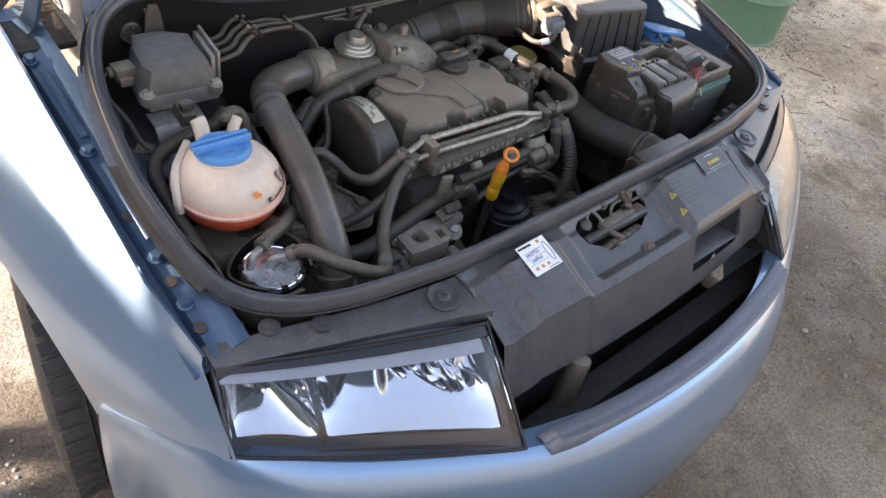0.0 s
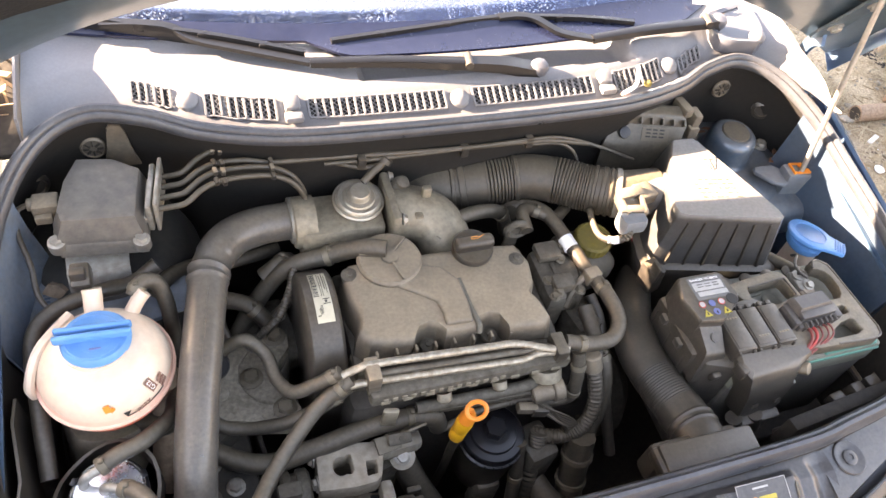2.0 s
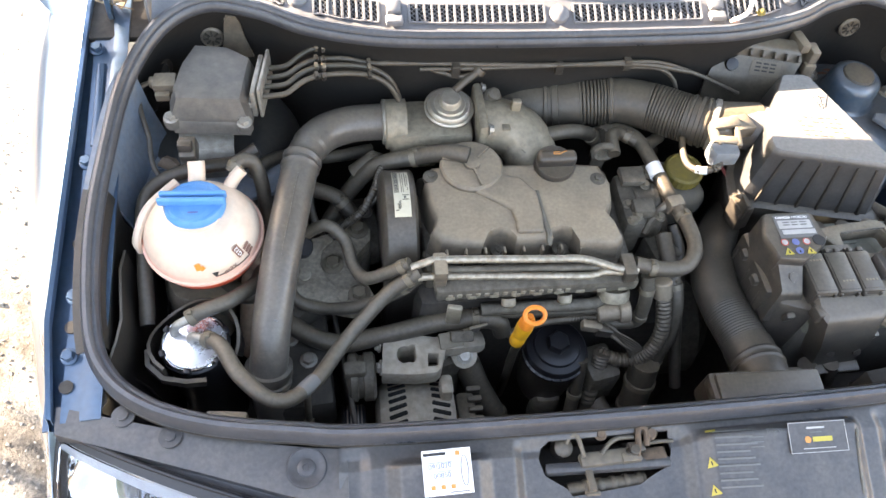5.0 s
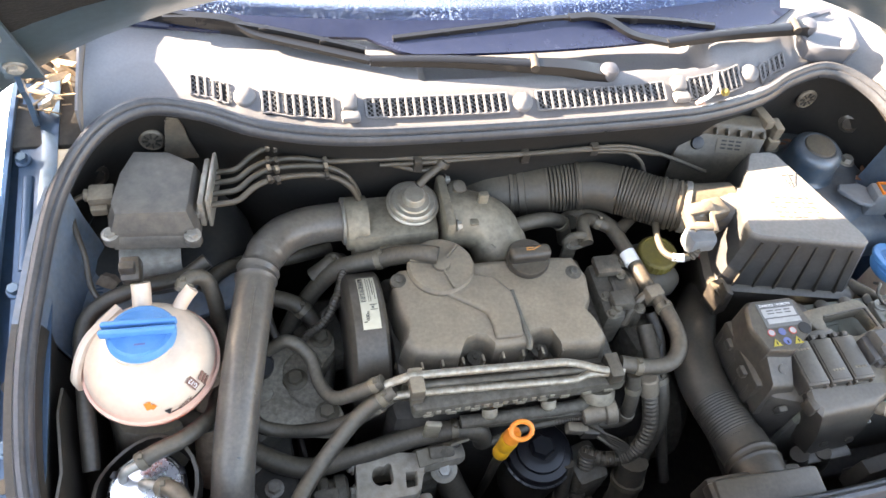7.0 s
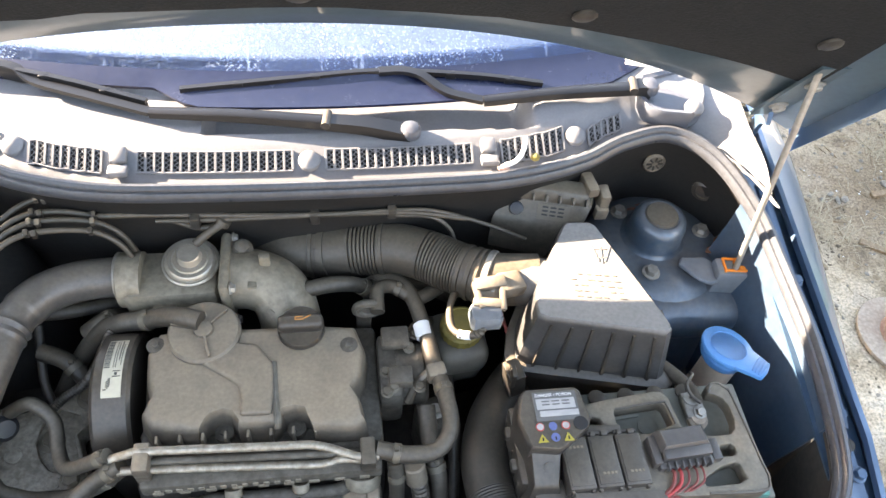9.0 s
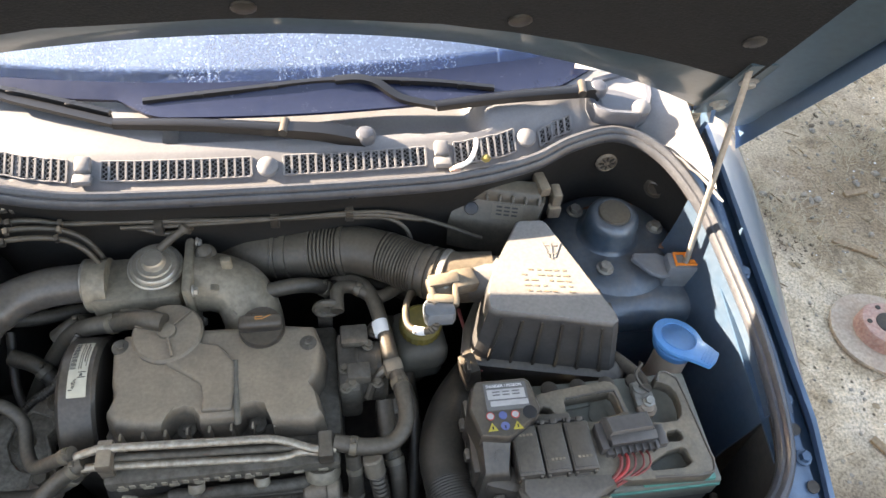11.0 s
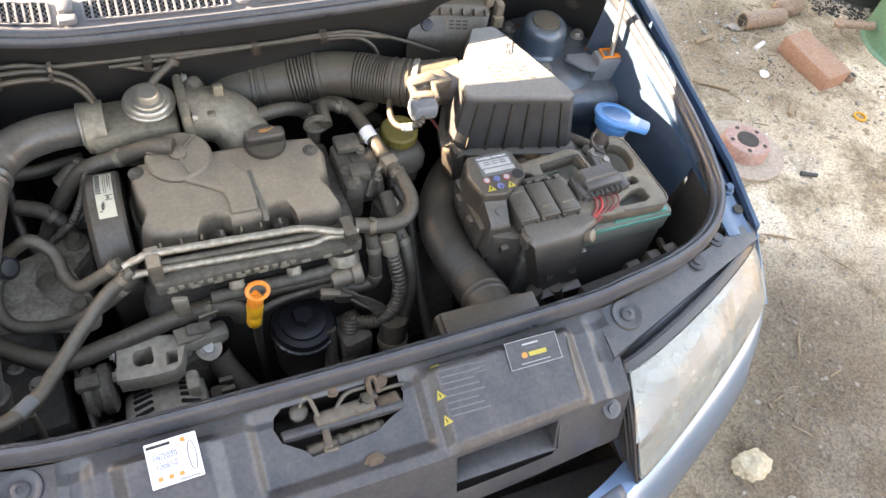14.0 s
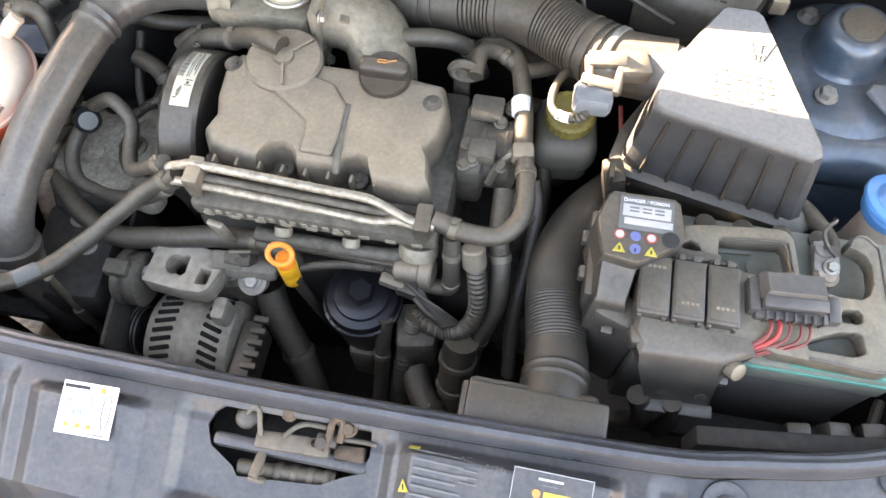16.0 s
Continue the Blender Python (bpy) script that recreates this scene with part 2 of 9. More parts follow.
    "socket": mat("grey_blue_moulding", (0.10, 0.13, 0.16), 0.4, 0.0, (0.22, 0.20, 0.17), 0.3, 16.0, 0.1, 0.03, up=0.1),
    "deck_dust": mat("tan_dusted_black_plastic", (0.028, 0.027, 0.027), 0.38, 0.0, (0.30, 0.245, 0.17), 0.34, 14.0, 0.12, 0.06, fine=210.0, up=0.26),
    "connector": mat("slate_black_plastic", (0.030, 0.031, 0.036), 0.34, 0.0, (0.25, 0.215, 0.17), 0.16, 18.0, 0.1, 0.05, up=0.12),
    "leaf_red": mat("red_brown_leaf", (0.16, 0.055, 0.03), 0.8, 0.0, (0.25, 0.15, 0.09), 0.4, 30.0, 0.2, 0.1, up=0.0),
    # upward dust made stronger and tan to paint in sun on the lid
    "relay": mat("dusted_sunlit_black_plastic", (0.016, 0.015, 0.014), 0.28, 0.0, (0.30, 0.25, 0.18), 0.16, 14.0, 0.12, 0.06, fine=210.0, up=0.26),
    "relay_label": mat("grimy_label", (0.14, 0.12, 0.09), 0.5, 0.0, (0.08, 0.065, 0.05), 0.4, 30.0, 0.1, 0.0, up=0.0),
    "wire_dark": mat("dull_red_wire", (0.22, 0.03, 0.028), 0.45, 0.0, (0.16, 0.10, 0.08), 0.25, 30.0, 0.1, 0.0, up=0.0),
    "reflector": mat("silvered_reflector", (0.78, 0.79, 0.81), 0.05, 1.0, (0.4, 0.4, 0.42), 0.1, 20.0, 0.05, 0.0, up=0.0),
    "frosted": mat("frosted_lamp_plastic", (0.34, 0.36, 0.39), 0.35, 0.0, (0.28, 0.29, 0.31), 0.2, 20.0, 0.06, 0.0, up=0.0),
    "lamp_bezel": mat("smoky_lamp_bezel", (0.045, 0.046, 0.050), 0.3, 0.0, (0.08, 0.08, 0.08), 0.2, 10.0, 0.05, 0.0, up=0.0),
    "wiper": mat("wiper_black", (0.006, 0.006, 0.0065), 0.28, 0.0, (0.02, 0.02, 0.02), 0.08, 15.0, 0.06, 0.02, up=0.0),
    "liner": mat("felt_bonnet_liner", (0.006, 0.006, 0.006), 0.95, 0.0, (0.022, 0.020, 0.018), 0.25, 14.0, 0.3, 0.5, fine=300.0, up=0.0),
    "tyre": mat("tyre_rubber", (0.022, 0.021, 0.020), 0.7, 0.0, (0.16, 0.14, 0.12), 0.3, 10.0, 0.2, 0.2, up=0.05),
    "rust": mat("rusty_iron", (0.27, 0.17, 0.11), 0.7, 0.2, (0.36, 0.27, 0.2), 0.5, 14.0, 0.25, 0.4, up=0.1),
    "rust_red": mat("red_rust", (0.36, 0.15, 0.11), 0.75, 0.1, (0.46, 0.37, 0.31), 0.45, 22.0, 0.2, 0.4, up=0.1),
    "brick": mat("old_red_brick", (0.34, 0.14, 0.085), 0.9, 0.0, (0.36, 0.29, 0.20), 0.35, 14.0, 0.2, 0.6, fine=160.0, up=0.1),
    "barrel": mat("green_painted_drum", (0.06, 0.24, 0.15), 0.5, 0.1, (0.20, 0.19, 0.12), 0.4, 6.0, 0.15, 0.1, up=0.1),
    "twig": mat("dry_twig", (0.25, 0.17, 0.10), 0.9, 0.0, (0.35, 0.27, 0.18), 0.4, 20.0, 0.2, 0.3, up=0.0),
    "leaf": mat("dry_leaf", (0.22, 0.15, 0.08), 0.9, 0.0, (0.38, 0.30, 0.20), 0.5, 8.0, 0.2, 0.1, up=0.0),
    "wire_red": mat("red_wire", (0.5, 0.03, 0.03), 0.45, 0.0, (0.25, 0.12, 0.1), 0.25, 30.0, 0.1, 0.0, up=0.0),
}

# ---- building helpers ----
ORG = {}


def thing(name, at, label, category, group="", kind=""):
    """An Empty at the thing's base, to which parts are added."""
    ob = new(name)
    ob.empty_display_size = 0.05
    ob.location = at
    ORG[ob] = Vector(at)
    return tagged(ob, label, category, group, kind)


def link(name, bm, material, org):
    bmesh.ops.recalc_face_normals(bm, faces=bm.faces[:])
    me = bpy.data.meshes.new(name)
    bmesh.ops.translate(bm, verts=bm.verts[:], vec=-org)
    bm.to_mesh(me)
    bm.free()
    me.materials.append(M[material])
    return me


def shade(me, angle=38):
    me.polygons.foreach_set("use_smooth", [True] * len(me.polygons))
    me.set_sharp_from_angle(angle=radians(angle))


def part(name, bm, material, parent, label="", flat=False):
    """Links a bmesh, in world coordinates, as one mesh under a thing or under a part."""
    org = ORG[parent]
    me = link(name, bm, material, org)
    if not flat:
        shade(me)
    ob = new(name, me)
    ob.parent = parent
    ORG[ob] = org
    return tagged(ob, label)


def solo(name, bm, material, label, category, group="", kind="", at=None):
    """A top-level thing of one mesh."""
    co = [v.co for v in bm.verts]
    if at is None:
        at = ((min(c.x for c in co) + max(c.x for c in co)) / 2, (min(c.y for c in co) + max(c.y for c in co)) / 2, min(c.z for c in co))
    org = Vector(at)
    me = link(name, bm, material, org)
    shade(me)
    ob = new(name, me)
    ob.location = org
    ORG[ob] = org
    return tagged(ob, label, category, group, kind)


def bevel(bm, w, seg=2, angle=30):
    es = [e for e in bm.edges if len(e.link_faces) == 2 and e.calc_face_angle(0) > radians(angle)]
    if w and es:
        bmesh.ops.bevel(bm, geom=es, offset=w, segments=seg, profile=0.5, affect="EDGES", clamp_overlap=True)
    return bm


def join(*bms):
    """All the given bmeshes in one."""
    out = bms[0]
    for b in bms[1:]:
        me = bpy.data.meshes.new("tmp")
        b.to_mesh(me)
        b.free()
        out.from_mesh(me)
        bpy.data.meshes.remove(me)
    return out


def box(c, s, r=0.003, rot=(0, 0, 0), seg=2, taper=1.0):
    """A rounded box; rot in degrees; taper scales its top."""
    bm = bmesh.new()
    bmesh.ops.create_cube(bm, size=1.0)
    for v in bm.verts:
        k = taper if v.co.z > 0 else 1.0
        v.co = Vector((v.co.x * s[0] * k, v.co.y * s[1] * k, v.co.z * s[2]))
    bevel(bm, r, seg)
    bm.transform(pose(*c, *rot))
    return bm


def frame_of(d):
    d = Vector(d).normalized()
    a = Vector((0, 0, 1)) if abs(d.z) < 0.9 else Vector((1, 0, 0))
    u = d.cross(a).normalized()
    return u, u.cross(d).normalized(), d


def spin(profile, base, axis=(0, 0, 1), seg=28, wave=0.0, lobes=0):
    """A turned body: profile of (radius, height along the axis) pairs."""
    bm = bmesh.new()
    u, w, d = frame_of(axis)
    base = Vector(base)
    rings = []
    for r, h in profile:
        ring = []
        for i in range(seg):
            a = 2 * math.pi * i / seg
            q = r * (1 + wave * math.cos(lobes * a))
            ring.append(bm.verts.new(base + d * h + (u * math.cos(a) + w * math.sin(a)) * max(q, 1e-5)))
        rings.append(ring)
    for a, b in zip(rings, rings[1:]):
        for i in range(seg):
            bm.faces.new((a[i], a[(i + 1) % seg], b[(i + 1) % seg], b[i]))
    bm.faces.new(rings[0][::-1])
    bm.faces.new(rings[-1])
    return bm


def rod(a, b, r, r2=None, seg=16, bev=0.0):
    a, b = Vector(a), Vector(b)
    length = (b - a).length
    r2 = r if r2 is None else r2
    if bev:
        prof = [(r - bev, 0), (r, bev), (r2, length - bev), (r2 - bev, length)]
    else:
        prof = [(r, 0), (r2, length)]
    return spin(prof, a, b - a, seg)


def spline(pts, n=8, closed=False):
    """A smooth curve through the points."""
    p = [Vector(q) for q in pts]
    if closed:
        p = [p[-1], *p, p[0], p[1]]
    else:
        p = [p[0] * 2 - p[1], *p, p[-1] * 2 - p[-2]]
    out = []
    for i in range(1, len(p) - 2):
        for k in range(n):
            t = k / n
            a, b, c, d = p[i - 1:i + 3]
            out.append(0.5 * ((2 * b) + (c - a) * t + (2 * a - 5 * b + 4 * c - d) * t * t + (3 * b - a - 3 * c + d) * t ** 3))
    if not closed:
        out.append(p[-2].copy())
    return out


def sweep(path, section, closed=False, radius=None, up=None):
    """Sweeps a flat section of (across, up) pairs along a path. radius(s) scales it, s from 0 to 1."""
    bm = bmesh.new()
    n = len(path)
    rings = []
    nrm = None
    for i, q in enumerate(path):
        a = path[(i - 1) % n] if closed or i > 0 else path[i]
        b = path[(i + 1) % n] if closed or i < n - 1 else path[i]
        d = (b - a).normalized()
        if up is not None:
            w = Vector(up) - d * d.dot(Vector(up))
            w.normalize()
        elif nrm is None:
            w = frame_of(d)[1]
        else:
            w = nrm - d * d.dot(nrm)
            w.normalize()
        nrm = w
        u = d.cross(w)
        k = radius(i / max(1, n - 1)) if radius else 1.0
        rings.append([bm.verts.new(q + u * (x * k) + w * (y * k)) for x, y in section])
    m = len(section)
    for i in range(n if closed else n - 1):
        a, b = rings[i], rings[(i + 1) % n]
        for k in range(m):
            bm.faces.new((a[k], a[(k + 1) % m], b[(k + 1) % m], b[k]))
    if not closed:
        bm.faces.new(rings[0][::-1])
        bm.faces.new(rings[-1])
    return bm


def ring_section(r, seg=12, flat=1.0):
    return [(r * math.cos(2 * math.pi * i / seg), r * flat * math.sin(2 * math.pi * i / seg)) for i in range(seg)]


def tube(pts, r, n=8, seg=12, radius=None, closed=False, flat=1.0):
    return sweep(spline(pts, n, closed), ring_section(r, seg, flat), closed, radius)


def plate(outline, z0, z1, r=0.0015, m=None, seg=1):
    """A flat plate of the given outline in x, y, between two heights, then moved by the matrix m."""
    bm = bmesh.new()
    lo = [bm.verts.new((x, y, z0)) for x, y in outline]
    hi = [bm.verts.new((x, y, z1)) for x, y in outline]
    n = len(outline)
    bm.faces.new(lo[::-1])
    bm.faces.new(hi)
    for i in range(n):
        bm.faces.new((lo[i], lo[(i + 1) % n], hi[(i + 1) % n], hi[i]))
    bmesh.ops.recalc_face_normals(bm, faces=bm.faces[:])
    bevel(bm, r, seg)
    if m is not None:
        bm.transform(m)
    return bm


def holed(outline, holes, z0, z1, r=0.0015):
    """A flat plate with openings through it."""
    bm = bmesh.new()
    edges = []
    for loop in [outline] + list(holes):
        vs = [bm.verts.new((x, y, z1)) for x, y in loop]
        edges += [bm.edges.new((a, c)) for a, c in zip(vs, vs[1:] + vs[:1])]
    bmesh.ops.triangle_fill(bm, use_beauty=True, use_dissolve=False, edges=edges, normal=(0, 0, 1))
    top = list(bm.faces)
    ext = bmesh.ops.extrude_face_region(bm, geom=top)
    bmesh.ops.translate(bm, verts=[g for g in ext["geom"] if isinstance(g, bmesh.types.BMVert)], vec=(0, 0, z0 - z1))
    bmesh.ops.recalc_face_normals(bm, faces=bm.faces)
    if r:
        bevel(bm, r, 2, 50)
    return bm


def loft(rings, caps=True, closed=True):
    """A skin over rings of equally many points."""
    bm = bmesh.new()
    rs = [[bm.verts.new(p) for p in ring] for ring in rings]
    m = len(rs[0])
    for a, b in zip(rs, rs[1:]):
        for i in range(m if closed else m - 1):
            bm.faces.new((a[i], a[(i + 1) % m], b[(i + 1) % m], b[i]))
    if caps and closed:
        bm.faces.new(rs[0][::-1])
        bm.faces.new(rs[-1])
    return bm


def sheet(rows, thick, direction=(0, 0, -1)):
    """A sheet over rows of points, given a thickness along a direction."""
    bm = bmesh.new()
    d = Vector(direction) * thick
    top = [[bm.verts.new(p) for p in r] for r in rows]
    low = [[bm.verts.new(Vector(p) + d) for p in r] for r in rows]
    a, b = len(rows), len(rows[0])
    for i in range(a - 1):
        for j in range(b - 1):
            bm.faces.new((top[i][j], top[i][j + 1], top[i + 1][j + 1], top[i + 1][j]))
            bm.faces.new((low[i][j], low[i + 1][j], low[i + 1][j + 1], low[i][j + 1]))
    for i in range(a - 1):
        for j in (0, b - 1):
            bm.faces.new((top[i][j], top[i + 1][j], low[i + 1][j], low[i][j]))
    for j in range(b - 1):
        for i in (0, a - 1):
            bm.faces.new((top[i][j], top[i][j + 1], low[i][j + 1], low[i][j]))
    return bm


def hexbolt(at, axis=(0, 0, 1), r=0.008, h=0.006, washer=True):
    prof = [(r, 0), (r, h * 0.8), (r * 0.85, h)]
    bm = spin(prof, at, axis, 6)
    if washer:
        bm = join(bm, spin([(r * 1.35, -0.001), (r * 1.35, 0.001), (r * 1.2, 0.0016)], at, axis, 16))
    return bm


def mirror(pts):
    return [(-x, y, z) for x, y, z in pts]


def lerp(a, b, t):
    return a + (b - a) * t

# ---- ground ----


def spaced(lo, hi, near_lo, near_hi, step, ratio=1.35):
    out = list(np.arange(near_lo, near_hi + step / 2, step))
    d = step
    while out[-1] < hi:
        d *= ratio
        out.append(out[-1] + d)
    d = step
    while out[0] > lo:
        d *= ratio
        out.insert(0, out[0] - d)
    return out


def ground_z(x, y):
    near = max(0.0, 1 - max(abs(x), abs(y)) / 12)
    h = 0.016 * noise.noise(Vector((x * 1.3, y * 1.3, 2.0))) + 0.006 * noise.noise(Vector((x * 6, y * 6, 5.0))) + 0.003 * noise.noise(Vector((x * 19, y * 19, 9.0)))
    return h * near


def ground_material():
    m = bpy.data.materials.new("dirt_and_gravel")
    m.use_nodes = True
    n, l = m.node_tree.nodes, m.node_tree.links
    p = n["Principled BSDF"]
    geo = n.new("ShaderNodeNewGeometry")

    def tex(scale, detail=8.0, rough=0.65):
        t = n.new("ShaderNodeTexNoise")
        t.inputs["Scale"].default_value, t.inputs["Detail"].default_value, t.inputs["Roughness"].default_value = scale, detail, rough
        l.new(geo.outputs["Position"], t.inputs["Vector"])
        return t

    def ramp(src, *stops):
        r = n.new("ShaderNodeValToRGB")
        while len(r.color_ramp.elements) < len(stops):
            r.color_ramp.elements.new(0.5)
        for e, (pos, col) in zip(r.color_ramp.elements, stops):
            e.position, e.color = pos, (*col, 1)
        l.new(src, r.inputs[0])
        return r

    dirt = ramp(tex(2.6, 10.0, 0.72).outputs["Fac"], (0.34, (0.13, 0.092, 0.058)), (0.43, (0.32, 0.242, 0.155)), (0.52, (0.52, 0.42, 0.295)), (0.62, (0.72, 0.625, 0.49)))
    gravel = ramp(tex(9.0).outputs["Fac"], (0.3, (0.095, 0.088, 0.078)), (0.5, (0.16, 0.152, 0.138)), (0.7, (0.25, 0.24, 0.22)))
    sep = n.new("ShaderNodeSeparateXYZ")
    l.new(geo.outputs["Position"], sep.inputs[0])
    side = n.new("ShaderNodeMapRange")
    side.inputs["From Min"].default_value, side.inputs["From Max"].default_value = 0.3, -0.6
    l.new(sep.outputs["X"], side.inputs["Value"])
    mix = n.new("ShaderNodeMix")
    mix.data_type = "RGBA"
    l.new(side.outputs[0], mix.inputs["Factor"])
    l.new(dirt.outputs[0], mix.inputs["A"])
    l.new(gravel.outputs[0], mix.inputs["B"])
    grit = ramp(tex(140.0, 4.0, 0.7).outputs["Fac"], (0.36, (0.45, 0.44, 0.43)), (0.5, (1.0, 1.0, 1.0)), (0.64, (1.45, 1.42, 1.38)))
    mul = n.new("ShaderNodeMix")
    mul.data_type, mul.blend_type = "RGBA", "MULTIPLY"
    mul.inputs["Factor"].default_value = 0.75
    l.new(mix.outputs["Result"], mul.inputs["A"])
    l.new(grit.outputs[0], mul.inputs["B"])
    oil = ramp(tex(1.3, 8.0, 0.7).outputs["Fac"], (0.50, (1, 1, 1)), (0.57, (0.50, 0.45, 0.40)))
    mul2 = n.new("ShaderNodeMix")
    mul2.data_type, mul2.blend_type = "RGBA", "MULTIPLY"
    mul2.inputs["Factor"].default_value = 1.0
    l.new(mul.outputs["Result"], mul2.inputs["A"])
    l.new(oil.outputs[0], mul2.inputs["B"])
    # soil darker in front of the wheel, brightened behind for sunlight, with a ragged edge
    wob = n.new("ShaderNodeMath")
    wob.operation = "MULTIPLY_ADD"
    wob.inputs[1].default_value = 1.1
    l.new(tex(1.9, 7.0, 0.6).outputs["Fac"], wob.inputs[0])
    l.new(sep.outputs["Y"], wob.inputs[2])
    front_tone = n.new("ShaderNodeMapRange")
    front_tone.inputs["From Min"].default_value, front_tone.inputs["From Max"].default_value = 0.72, 1.02
    front_tone.inputs["To Min"].default_value, front_tone.inputs["To Max"].default_value = 0.60, 1.12
    l.new(wob.outputs[0], front_tone.inputs["Value"])
    toned = n.new("ShaderNodeVectorMath")
    toned.operation = "SCALE"
    l.new(mul2.outputs["Result"], toned.inputs[0])
    l.new(front_tone.outputs[0], toned.inputs["Scale"])
    l.new(toned.outputs[0], p.inputs["Base Color"])
    p.inputs["Roughness"].default_value = 0.95
    b = n.new("ShaderNodeBump")
    b.inputs["Strength"].default_value, b.inputs["Distance"].default_value = 0.6, 0.006
    l.new(tex(150.0, 5.0, 0.7).outputs["Fac"], b.inputs["Height"])
    b2 = n.new("ShaderNodeBump")
    b2.inputs["Strength"].default_value, b2.inputs["Distance"].default_value = 0.8, 0.012
    l.new(tex(22.0, 9.0, 0.7).outputs["Fac"], b2.inputs["Height"])
    l.new(b.outputs[0], b2.inputs["Normal"])
    l.new(b2.outputs[0], p.inputs["Normal"])
    return m


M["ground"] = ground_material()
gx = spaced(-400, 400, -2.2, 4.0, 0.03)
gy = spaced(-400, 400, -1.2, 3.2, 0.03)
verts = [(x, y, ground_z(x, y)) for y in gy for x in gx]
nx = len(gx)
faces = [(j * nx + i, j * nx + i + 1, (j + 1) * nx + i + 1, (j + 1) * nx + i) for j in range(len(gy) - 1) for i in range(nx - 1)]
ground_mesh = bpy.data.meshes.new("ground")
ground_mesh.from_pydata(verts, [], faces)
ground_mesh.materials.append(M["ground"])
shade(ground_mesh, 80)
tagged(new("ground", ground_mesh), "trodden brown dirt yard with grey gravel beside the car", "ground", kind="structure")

# ---- the car's body ----
car = thing("car", (0, 0.5, 0), "light blue metallic small hatchback with its bonnet propped open", "car")

SEAL = [(0.29, 0.031, 0.727), (0.38, 0.041, 0.726), (0.475, 0.058, 0.724), (0.545, 0.085, 0.724), (0.592, 0.127, 0.727),
        (0.613, 0.185, 0.737), (0.620, 0.30, 0.762), (0.609, 0.41, 0.789), (0.589, 0.50, 0.818), (0.548, 0.572, 0.842),
        (0.49, 0.606, 0.852), (0.42, 0.592, 0.852), (0.35, 0.558, 0.850), (0.25, 0.534, 0.850), (0.12, 0.527, 0.851)]
loop = [(0, 0.027, 0.728), *SEAL, (0, 0.526, 0.851), *mirror(SEAL)[::-1]]
seal_path = spline(loop, 8, closed=True)


def inset(path, d, dz):
    """The closed path moved inwards by d and up by dz."""
    n = len(path)
    out = []
    for i, q in enumerate(path):
        t = (path[(i + 1) % n] - path[i - 1]).normalized()
        nrm = Vector((-t.y, t.x, 0)).normalized()
        out.append(Vector((q.x + nrm.x * d, q.y + nrm.y * d, q.z + dz)))
    return out


sec = [(-0.0115, -0.006), (-0.0110, -0.001), (-0.0075, 0.0035), (-0.0045, 0.0040), (-0.0035, 0.0075), (0.0, 0.0105), (0.0045, 0.0095), (0.0078, 0.0050), (0.0085, -0.001), (0.0105, -0.004), (0.0105, -0.010), (-0.0095, -0.010)]
part("bonnet_seal", sweep(seal_path, sec, True, up=(0, 0, 1)), "seal", car, "dusty black rubber bonnet seal", flat=False)

# the tub of the engine bay, in pieces by side
n_seal = len(seal_path)


def tub(name, pick, material, label, depths):
    bm = bmesh.new()
    rings = []
    for d, dz, zmin in depths:
        ring = inset(seal_path, d, dz)
        for q in ring:
            if zmin is not None:
                q.z = zmin
        rings.append(ring)
    for i in range(n_seal):
        q = seal_path[i]
        if not pick(q):
            continue
        k = (i + 1) % n_seal
        vs = [[bm.verts.new(r[i]), bm.verts.new(r[k])] for r in rings]
        for a, b in zip(vs, vs[1:]):
            bm.faces.new((a[0], a[1], b[1], b[0]))
    bmesh.ops.remove_doubles(bm, verts=bm.verts[:], dist=0.0008)
    bmesh.ops.solidify(bm, geom=bm.faces[:], thickness=0.003)
    return part(name, bm, material, car, label)


tub("bulkhead", lambda q: q.y > 0.50, "bulk", "dark dusty insulated bulkhead", [(-0.016, -0.008, None), (0.004, -0.012, None), (-0.004, -0.035, None), (-0.012, -0.09, None), (-0.02, 0, 0.2)])
tub("wheel_arch_panel", lambda q: q.x < 0 and 0.16 < q.y <= 0.36, "black", "black wavy panel below the seal", [(-0.020, -0.008, None), (0.010, -0.010, None), (0.016, -0.03, None), (0.012, -0.07, None), (0.03, -0.14, None), (0.05, 0, 0.40), (0.03, 0, 0.2)])
# lit copy of the paint on the left side, shaded copy on the right
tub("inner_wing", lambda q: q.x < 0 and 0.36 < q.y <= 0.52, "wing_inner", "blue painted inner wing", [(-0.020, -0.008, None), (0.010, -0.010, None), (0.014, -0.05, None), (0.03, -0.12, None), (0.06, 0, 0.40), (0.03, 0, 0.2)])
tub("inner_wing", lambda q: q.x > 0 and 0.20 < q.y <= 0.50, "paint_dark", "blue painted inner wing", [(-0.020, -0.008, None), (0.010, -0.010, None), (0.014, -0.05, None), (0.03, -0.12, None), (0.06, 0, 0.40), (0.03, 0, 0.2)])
# on the right it reaches further back, dark in place of a shaded corner
tub("fan_shroud", lambda q: q.y <= (0.20 if q.x > 0 else 0.16), "dark", "black fan shroud behind the lock carrier, extended for the dark right corner", [(-0.010, -0.012, None), (0.006, -0.016, None), (0.008, -0.10, None), (0.0, 0, 0.2)])
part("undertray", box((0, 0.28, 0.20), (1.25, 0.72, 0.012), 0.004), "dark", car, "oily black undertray")

